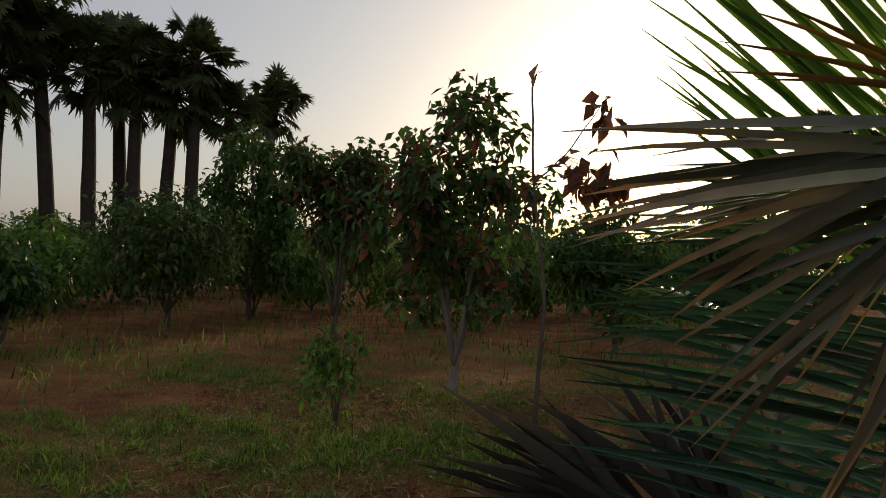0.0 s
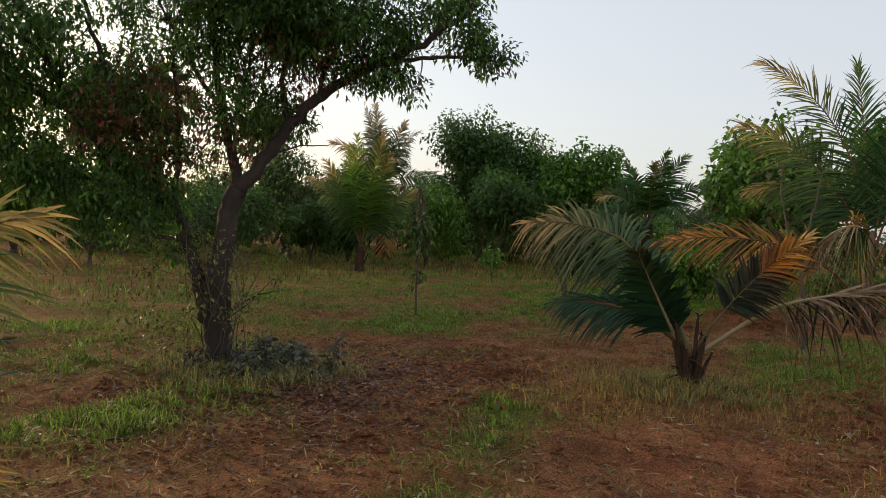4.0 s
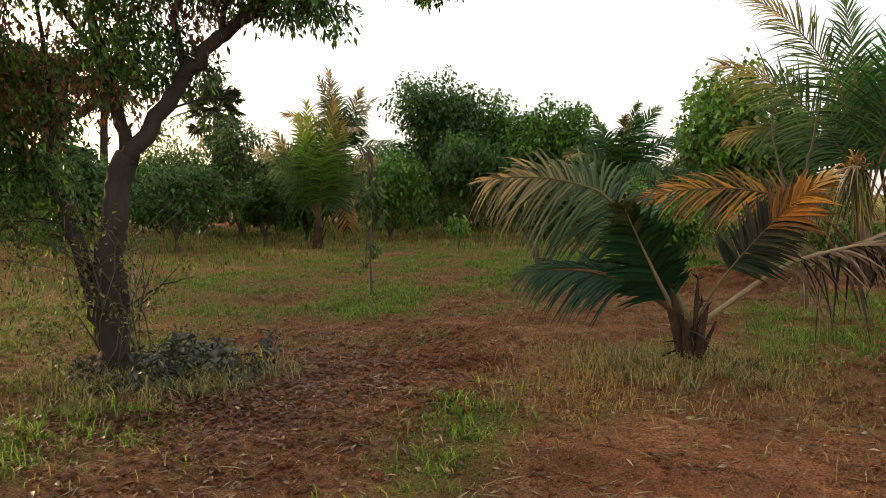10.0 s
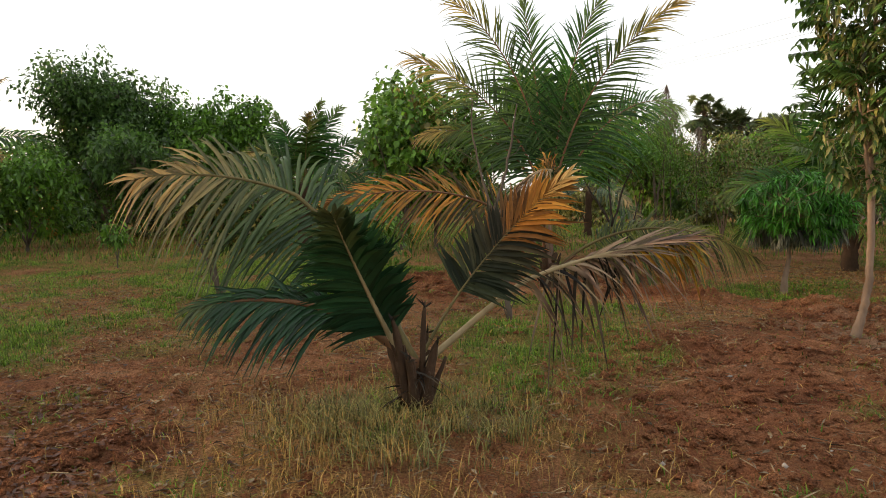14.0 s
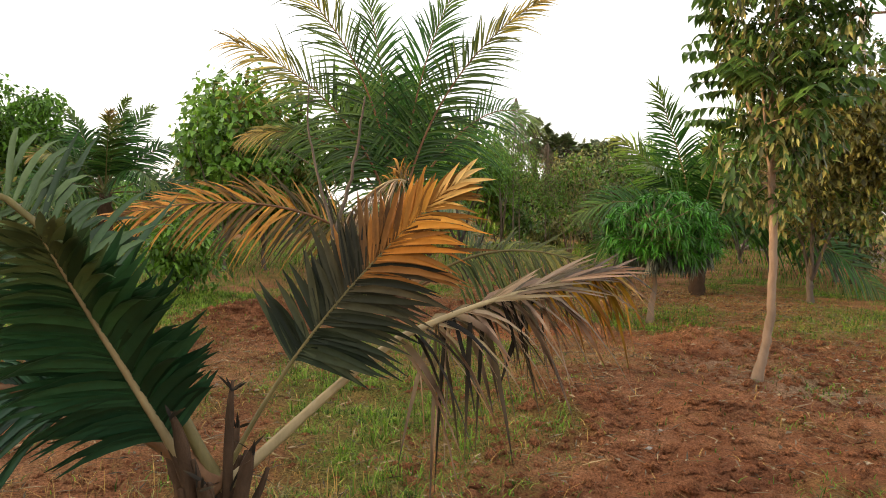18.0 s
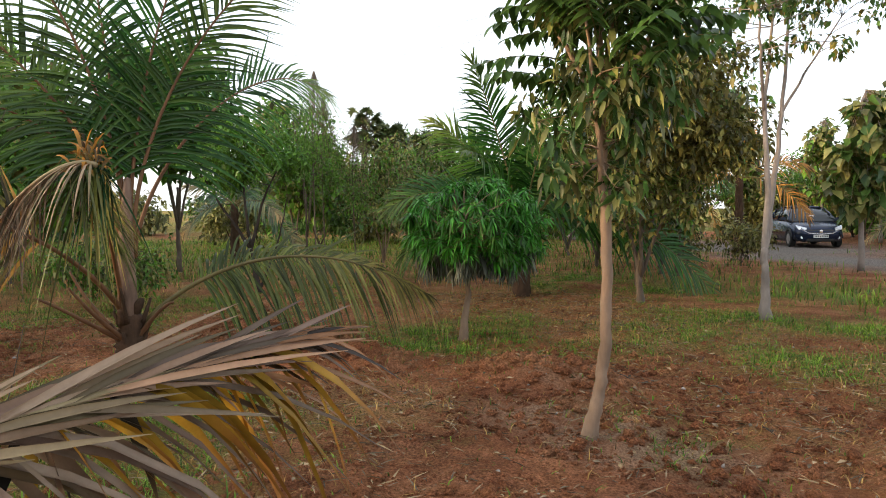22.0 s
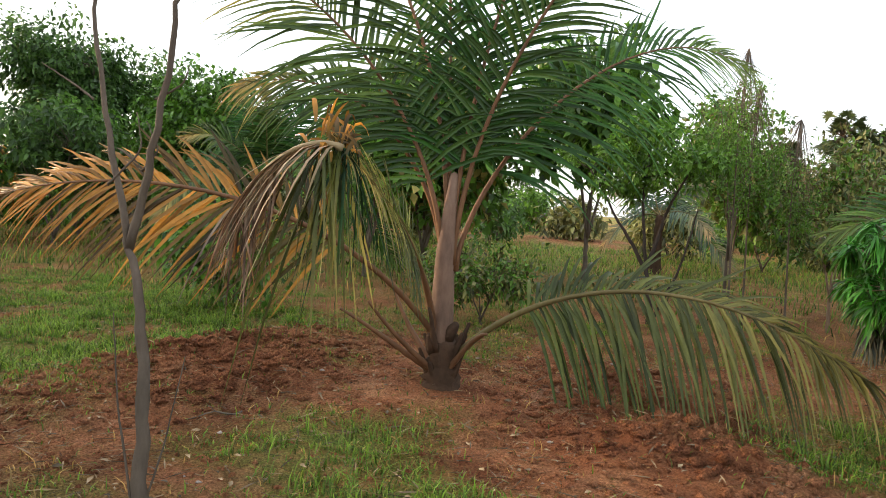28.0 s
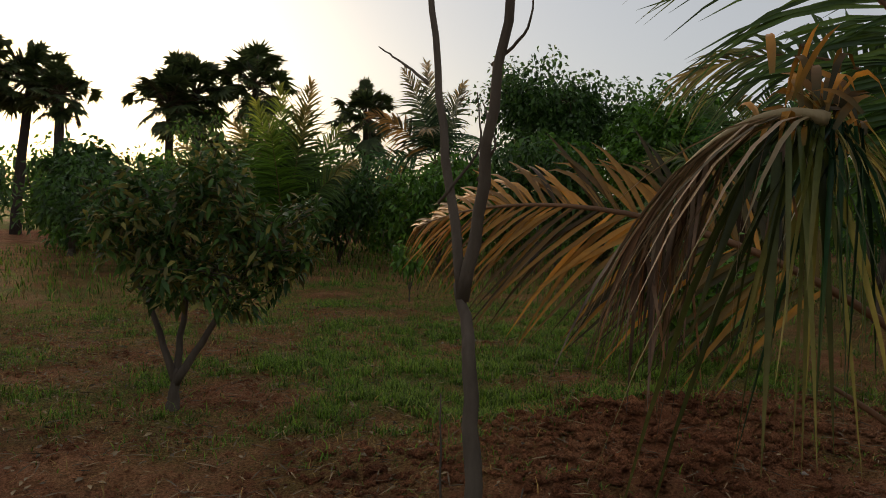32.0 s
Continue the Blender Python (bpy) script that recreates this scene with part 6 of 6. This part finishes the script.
red = broad_tree("red_leaf_sapling", on(-4.6, 8.35), "thin sapling with large reddish drooping leaves", "sapling", [(0, 0, 0), (0.05, 0.05, 1.2), (-0.1, 0.1, 2.2), (-0.15, 0.1, 3.1)], 0.02, [((-0.08, 0.0, 3.2), (0.12, 0.12, 0.12)), ((0.52, 0.03, 2.95), (0.13, 0.13, 0.1)), ((0.4, 0.05, 2.35), (0.25, 0.2, 0.25))], 70, 0.17, 0.6, "leaf_red", "bark", 14, 0.12, 0.9, 97, limbs=[([(-0.1, 0.1, 2.2), (0.2, 0.05, 2.5), (0.52, 0.03, 3.0)], 0.01)])

# ---- roadside: car, poles, wires, trees ----
def lathe(profile, n, name, mat, parent, m, label=""):
    """A turned part: profile (radius, offset) round the local y axis, at the pose m."""
    bm = bmesh.new()
    rings = []
    for r, y in profile:
        rings.append([bm.verts.new((r * math.cos(2 * math.pi * k / n), y, r * math.sin(2 * math.pi * k / n))) for k in range(n)])
    for a, b in zip(rings, rings[1:]):
        for k in range(n):
            bm.faces.new((a[k], a[(k + 1) % n], b[(k + 1) % n], b[k]))
    bm.faces.new(rings[0])
    bm.faces.new(rings[-1][::-1])
    bmesh.ops.recalc_face_normals(bm, faces=bm.faces)
    for v in bm.verts:
        v.co = m @ v.co
    return part(name, bm, mat, parent, label)


def slab(name, mat, parent, pts, thick, label=""):
    """A thin plate from a ring of points, thickened along its normal, with a small bevel."""
    bm = bmesh.new()
    f = bm.faces.new([bm.verts.new(p) for p in pts])
    r = bmesh.ops.extrude_face_region(bm, geom=[f])
    f.normal_update()
    bmesh.ops.translate(bm, vec=f.normal * thick, verts=[v for v in r["geom"] if isinstance(v, bmesh.types.BMVert)])
    bmesh.ops.recalc_face_normals(bm, faces=bm.faces)
    return part(name, bm, mat, parent, label)


def loft(name, mat, parent, stations, label=""):
    """A closed body through cross-sections, each a list of (x, y, z)."""
    bm = bmesh.new()
    rings = [[bm.verts.new(p) for p in st] for st in stations]
    n = len(rings[0])
    for a, b in zip(rings, rings[1:]):
        for k in range(n):
            bm.faces.new((a[k], a[(k + 1) % n], b[(k + 1) % n], b[k]))
    bm.faces.new(rings[0])
    bm.faces.new(rings[-1][::-1])
    bmesh.ops.recalc_face_normals(bm, faces=bm.faces)
    ob = part(name, bm, mat, parent, label)
    ob.data.polygons.foreach_set("use_smooth", np.ones(len(ob.data.polygons), bool))
    return ob


MAT["car_paint"] = plain_mat("dark_blue_car_paint", (0.012, 0.02, 0.045), 0.22, 0.3, 0.1)
MAT["glass"] = plain_mat("dark_car_glass", (0.02, 0.025, 0.03), 0.08, 0.0, 0.1)
MAT["chrome"] = plain_mat("chrome", (0.7, 0.7, 0.72), 0.15, 1.0, 0.05)
MAT["rubber"] = plain_mat("black_rubber", (0.015, 0.015, 0.015), 0.8)
MAT["rim"] = plain_mat("grey_alloy", (0.35, 0.35, 0.36), 0.35, 0.8)
MAT["lamp"] = plain_mat("headlamp_lens", (0.75, 0.77, 0.8), 0.1)
MAT["plate"] = plain_mat("plate_white", (0.75, 0.75, 0.72), 0.5)
MAT["black"] = plain_mat("black_plastic", (0.02, 0.02, 0.02), 0.6)
MAT["concrete"] = bark_mat("pole_concrete", (0.2, 0.18, 0.16), (0.36, 0.33, 0.3), 20, 0.9, 0.4, 0.2)
MAT["rust"] = bark_mat("rusty_steel", (0.1, 0.045, 0.025), (0.26, 0.13, 0.08), 25, 0.8, 0.4, 0.3)
MAT["white_paint"] = plain_mat("white_paint", (0.75, 0.73, 0.66), 0.7)
MAT["wire"] = plain_mat("grey_wire", (0.38, 0.38, 0.4), 0.6)


def car():
    ob = thing("car", (20.9, -23.85, gz(20.9, -23.85)), "parked dark blue hatchback car on the gravel track", "car")
    ob.rotation_euler = (0, 0, math.radians(144))

    def ring(x, zb, zt, w, bulge):
        """Cross-section of the lower body, from the sill up and over."""
        return [(x, -w * 0.9, zb), (x, -w, zb + 0.12), (x, -w * bulge, (zb + zt) / 2 + 0.05), (x, -w * 0.96, zt - 0.06), (x, -w * 0.86, zt), (x, 0, zt + 0.03),
                (x, w * 0.86, zt), (x, w * 0.96, zt - 0.06), (x, w * bulge, (zb + zt) / 2 + 0.05), (x, w, zb + 0.12), (x, w * 0.9, zb), (x, 0, zb - 0.02)]
    body = loft("body", MAT["car_paint"], ob, [ring(-1.98, 0.4, 0.8, 0.7, 1.0), ring(-1.9, 0.26, 0.95, 0.8, 1.01), ring(-1.4, 0.2, 1.0, 0.86, 1.02), ring(-0.4, 0.18, 0.98, 0.87, 1.02), ring(0.7, 0.18, 0.95, 0.87, 1.02),
                                               ring(1.2, 0.2, 0.9, 0.86, 1.02), ring(1.7, 0.22, 0.8, 0.82, 1.02), ring(1.95, 0.28, 0.7, 0.72, 1.02), ring(2.03, 0.36, 0.58, 0.6, 1.0)], "dark blue painted body")

    def top(x, z0, z1, w0, w1):
        return [(x, -w0, z0), (x, -w1 - 0.02, (z0 + z1) / 2 + 0.12), (x, -w1 + 0.06, z1 - 0.02), (x, 0, z1 + 0.015), (x, w1 - 0.06, z1 - 0.02), (x, w1 + 0.02, (z0 + z1) / 2 + 0.12), (x, w0, z0)]
    loft("greenhouse", MAT["glass"], ob, [top(-1.86, 0.94, 0.99, 0.76, 0.72), top(-1.55, 0.96, 1.36, 0.79, 0.62), top(-1.0, 0.95, 1.47, 0.8, 0.61), top(0.0, 0.95, 1.485, 0.8, 0.6), top(0.4, 0.94, 1.43, 0.8, 0.61), top(1.1, 0.92, 0.99, 0.79, 0.75)], "dark window glass")
    loft("roof", MAT["car_paint"], ob, [[(x, -w, z), (x, -w * 0.5, z + 0.025), (x, w * 0.5, z + 0.025), (x, w, z), (x, w * 0.9, z - 0.03), (x, -w * 0.9, z - 0.03)] for x, w, z in ((-1.62, 0.54, 1.38), (-1.0, 0.57, 1.485), (0.0, 0.57, 1.5), (0.36, 0.56, 1.46))])
    for s in (-1, 1):
        for x0, z0, x1, z1 in ((1.12, 0.96, 0.36, 1.44), (-0.42, 0.96, -0.45, 1.46), (-1.3, 0.98, -1.45, 1.4)):
            put("pillar", tube_mesh("pillar", [(x0, s * 0.8, z0), ((x0 + x1) / 2, s * 0.73, (z0 + z1) / 2), (x1, s * 0.585, z1)], [0.03, 0.028, 0.026], MAT["car_paint"], 6), ob)
        for x in (-1.28, 1.27):
            wheel = lathe([(0.2, -0.1), (0.29, -0.1), (0.305, -0.06), (0.305, 0.06), (0.29, 0.1), (0.2, 0.1)], 20, "wheel", MAT["rubber"], ob, pose(x, s * 0.78, 0.305), "black tyre")
            lathe([(0.05, -0.11), (0.19, -0.105), (0.2, 0.105), (0.05, 0.11)], 16, "rim", MAT["rim"], wheel, pose(x, s * 0.785, 0.305), "grey alloy rim")
            put("wheel_arch", tube_mesh("wheel_arch", [(x + 0.36 * math.cos(a), s * 0.865, 0.305 + 0.36 * math.sin(a)) for a in np.linspace(0.1, 3.04, 10)], np.full(10, 0.03), MAT["black"], 6), ob)
        slab("headlamp", MAT["lamp"], ob, [(1.93, s * 0.72, 0.66), (2.0, s * 0.5, 0.62), (2.0, s * 0.46, 0.72), (1.72, s * 0.78, 0.82)], 0.02, "clear headlamp")
        slab("mirror", MAT["car_paint"], ob, [(0.82, s * 0.88, 0.98), (0.82, s * 1.03, 0.99), (0.82, s * 1.03, 1.1), (0.82, s * 0.88, 1.08)], 0.08)
        lathe([(0.03, -0.02), (0.06, -0.015), (0.06, 0.015), (0.03, 0.02)], 12, "fog_lamp", MAT["lamp"], ob, pose(1.98, s * 0.6, 0.38, 0, 0, 90))
        slab("door_handle", MAT["chrome"], ob, [(-0.1, s * 0.885, 0.84), (0.08, s * 0.885, 0.84), (0.08, s * 0.885, 0.87), (-0.1, s * 0.885, 0.87)], 0.02)
    grille = slab("grille", MAT["black"], ob, [(2.045, -0.42, 0.5), (2.045, 0.42, 0.5), (2.01, 0.46, 0.66), (2.01, -0.46, 0.66)], 0.02, "black grille")
    put("grille_trim", tube_mesh("grille_trim", [(1.99, -0.62, 0.66), (2.05, -0.4, 0.53), (2.07, 0, 0.5), (2.05, 0.4, 0.53), (1.99, 0.62, 0.66)], np.full(5, 0.018), MAT["chrome"], 6), grille, "chrome trim")
    lathe([(0.02, -0.01), (0.06, -0.008), (0.06, 0.008), (0.02, 0.01)], 14, "badge", MAT["chrome"], grille, pose(2.06, 0, 0.6, 0, 0, 90))
    plate = slab("number_plate", MAT["plate"], ob, [(2.06, -0.25, 0.37), (2.06, 0.25, 0.37), (2.06, 0.25, 0.48), (2.06, -0.25, 0.48)], 0.012, "white number plate")
    for k in range(6):
        y = -0.19 + 0.075 * k
        slab("plate_bar", MAT["black"], plate, [(2.075, y, 0.4), (2.075, y + 0.04, 0.4), (2.075, y + 0.04, 0.45), (2.075, y, 0.45)], 0.004)
    slab("bumper_vent", MAT["black"], ob, [(2.035, -0.5, 0.24), (2.035, 0.5, 0.24), (2.05, 0.45, 0.33), (2.05, -0.45, 0.33)], 0.02)
    slab("papers", MAT["plate"], ob, [(0.93, -0.15, 1.1), (0.93, 0.1, 1.1), (0.86, 0.1, 1.16), (0.86, -0.15, 1.16)], 0.006, "white papers behind the windscreen")
    return ob


car()


def lamp_pole():
    ob = thing("lamp_pole", on(16.3, -23.7), "thin rusty pole with a white painted foot by the track", "pole")
    put("pole", tube_mesh("pole", [(0, 0, 0.3), (0.01, 0.01, 2.5), (0.0, 0.02, 4.9)], [0.045, 0.042, 0.038], MAT["rust"], 8), ob)
    put("foot", tube_mesh("foot", [(0, 0, -0.05), (0, 0, 0.2), (0, 0, 0.42)], [0.1, 0.095, 0.08], MAT["white_paint"], 10), ob, "white painted concrete foot")
    put("bracket", tube_mesh("bracket", [(0.0, 0.02, 3.9), (-0.2, 0.03, 4.05), (-0.4, 0.05, 4.15)], [0.02, 0.018, 0.016], MAT["rust"], 6), ob)
    slab("lamp_head", MAT["white_paint"], ob, [(-0.4, 0, 4.05), (-0.62, 0, 4.2), (-0.62, 0.12, 4.2), (-0.4, 0.12, 4.05)], 0.06)
    slab("sign_box", MAT["white_paint"], ob, [(0.06, -0.06, 2.75), (0.36, -0.06, 2.55), (0.36, -0.06, 2.9), (0.06, -0.06, 3.1)], 0.1, "pale box on the pole")
    return ob


lamp_pole()


def power_pole():
    ob = thing("power_pole", on(17.8, -14.35), "concrete power pole carrying three wires", "pole")
    put("post", tube_mesh("post", [(0, 0, -0.1), (0, 0, 4), (0, 0, 7.55)], [0.15, 0.13, 0.1], MAT["concrete"], 6), ob)
    put("steel_top", tube_mesh("steel_top", [(0.1, 0.02, 6.9), (0.1, 0.02, 7.5), (0.08, 0.0, 7.9)], [0.035, 0.035, 0.03], MAT["rust"], 6), ob)
    put("insulator", tube_mesh("insulator", [(0.06, 0, 7.9), (0.06, 0, 8.0), (0.06, 0, 8.12), (0.06, 0, 8.2)], [0.05, 0.09, 0.06, 0.11], MAT["black"], 10), ob, "dark insulator")
    put("crossarm", tube_mesh("crossarm", [(-0.35, -0.5, 7.35), (0, 0, 7.35), (0.35, 0.5, 7.35)], [0.04, 0.045, 0.04], MAT["rust"], 6), ob)
    for s in (-1, 1):
        put("insulator", tube_mesh("insulator", [(s * 0.34, s * 0.48, 7.36), (s * 0.34, s * 0.48, 7.44), (s * 0.34, s * 0.48, 7.5)], [0.04, 0.06, 0.03], MAT["black"], 8), ob)
    return ob


power_pole()
for dx, dy, z in ((0.06, 0, 8.15), (-0.34, -0.48, 7.48), (0.34, 0.48, 7.48)):
    for ex, ey, ez in ((62, 9, 9.2), (-28, -44, 9.6)):
        a, b = np.array([17.8 + dx, -14.35 + dy, z]), np.array([ex + dx, ey + dy, ez + z - 8.15])
        s = np.linspace(0, 1, 14)[:, None]
        w = a + (b - a) * s
        w[:, 2] -= (3.2 * s * (1 - s))[:, 0]
        tagged(put("power_wire", tube_mesh("power_wire", w, np.full(14, 0.007), MAT["wire"], 4)), "grey overhead wire strung from the pole", "wire", "overhead wires")


def teak(x, y, h, seed, label, mat="leaf_dusty", second="leaf_mid", r=0.9):
    """A straight young tree with big round leaves in tiers."""
    return broad_tree("teak_tree", on(x, y), label, "tree", [(0, 0, 0), (0.05, 0.02, h * 0.4), (0, 0, h * 0.95)], 0.07, [((0, 0, h * 0.72), (r, r, h * 0.28)), ((0.1, 0, h * 0.42), (r * 0.8, r * 0.8, h * 0.16))], 1000, 0.3, 0.62, mat, "bark_grey", 46, 0.28, 0.5, seed, "teak trees", second=(0.4, second), twig=0.014)


for k, (x, y, h) in enumerate([(18.4, -25.5, 5.2), (20.5, -28, 5.4), (23.5, -28.5, 5.6), (14.5, -26, 5.0), (12.5, -24.5, 5.4), (10.8, -22.8, 4.8), (26.5, -27, 5.5), (16.8, -27.5, 5.6), (24.0, -20.5, 5.4), (8.5, -24, 5.5)]):
    teak(x, y, h, 400 + k, "young teak tree with large drooping leaves beside the track")
teak(12.6, -15.0, 4.3, 420, "young teak tree with sparse large dusty leaves", "leaf_dusty", "leaf_dark", 0.7)
for k, (x, y, h, L) in enumerate([(15.6, -25.0, 0.9, 2.4), (13.2, -24.8, 1.5, 2.8), (18.6, -17.8, 2.4, 2.6), (17.5, -26.5, 1.0, 2.4), (22.0, -18.5, 2.2, 2.6), (19.8, -15.2, 2.6, 2.6)]):
    far_palm("coconut_palm", on(x, y), "young coconut palm beside the gravel track", h, 9, L, ["frond", "frond_tip", "frond_dark" if k % 2 else "frond_orange"], 30 + k, 0.6, (5, 80), (0.15, 0.65), width=0.05, group="roadside palms")
for k, (x, y, top, wide) in enumerate([(20.5, -12.5, 4.2, 4.0), (16.6, -10.6, 3.6, 3.4), (23.5, -10.5, 4.2, 4.0), (27, -15, 4.5, 4.5), (14.8, -27.2, 3.0, 4.2), (11.5, -27, 3.2, 4.2), (19.0, -29.5, 4.0, 5.0), (25.5, -30.5, 4.6, 5.0), (29.5, -24, 4.5, 5.0), (22.5, -30.0, 4.4, 5.0), (7, -27, 3.8, 4.6), (13.9, -10.2, 2.9, 2.4)]):
    bushy("roadside_tree", x, y, "leafy tree beside the track", top, wide, wide * 0.8, 0.4, 2600, 0.2, ["leaf_dusty", "leaf_mid", "leaf_dark"][k % 3], 440 + k, second=(0.4, "leaf_mid"), nclump=44, group="roadside trees")

for k, (x, y, top) in enumerate([(15.2, -12.2, 1.3), (17.0, -11.9, 1.5), (14.6, -13.4, 1.2)]):
    bushy("shrub", x, y, "dusty green shrub on the verge of the track", top, 1.7, 1.5, 0.1, 1100, 0.12, ["leaf_dusty", "leaf_mid"][k % 2], 470 + k, category="shrub", group="verge shrubs", trunk_r=0.02, second=(0.3, "leaf_olive"))

# small plants near the path
bushy("seedling", 1.9, -1.53, "pale-leaved seedling in the grass", 0.62, 0.4, 0.4, 0.15, 34, 0.15, "leaf_pale", 91, category="seedling", trunk_r=0.006, nclump=8, width=0.35)
bushy("seedling", -0.2, -1.0, "pale-leaved seedling in the grass", 0.36, 0.24, 0.24, 0.1, 16, 0.11, "leaf_pale", 92, category="seedling", trunk_r=0.005, nclump=6, width=0.4)
bushy("sapling", 13.6, 9.1, "small leafy sapling in the grass", 1.25, 0.7, 0.7, 0.3, 160, 0.15, "leaf_fresh", 93, category="sapling", trunk_r=0.014, nclump=16)
bushy("sapling", 4.6, -4.4, "small sapling beside the shrub", 0.7, 0.4, 0.4, 0.15, 50, 0.1, "leaf_fresh", 94, category="sapling", trunk_r=0.008, nclump=8)

# tree belt that closes the view round the field
for k in range(44):
    a = radians(12 - 4.1 * k - (k * 31 % 5) * 0.5)
    d = 40 + (k * 47 % 29)
    low = 0.55 if gap(4 - d * math.sin(a), 2 + d * math.cos(a)) else 1.0
    bushy("far_tree", 4 - d * math.sin(a), 2 + d * math.cos(a), "tree in the belt round the field", (4.0 + (k * 29 % 26) / 10) * low, 7.0, 5.0, 0.3, 1500, 0.42, ["leaf_dark", "leaf_mid", "leaf_dusty"][k % 3], 500 + k, category="tree", group="far tree belt", trunk_r=0.12, nclump=30)
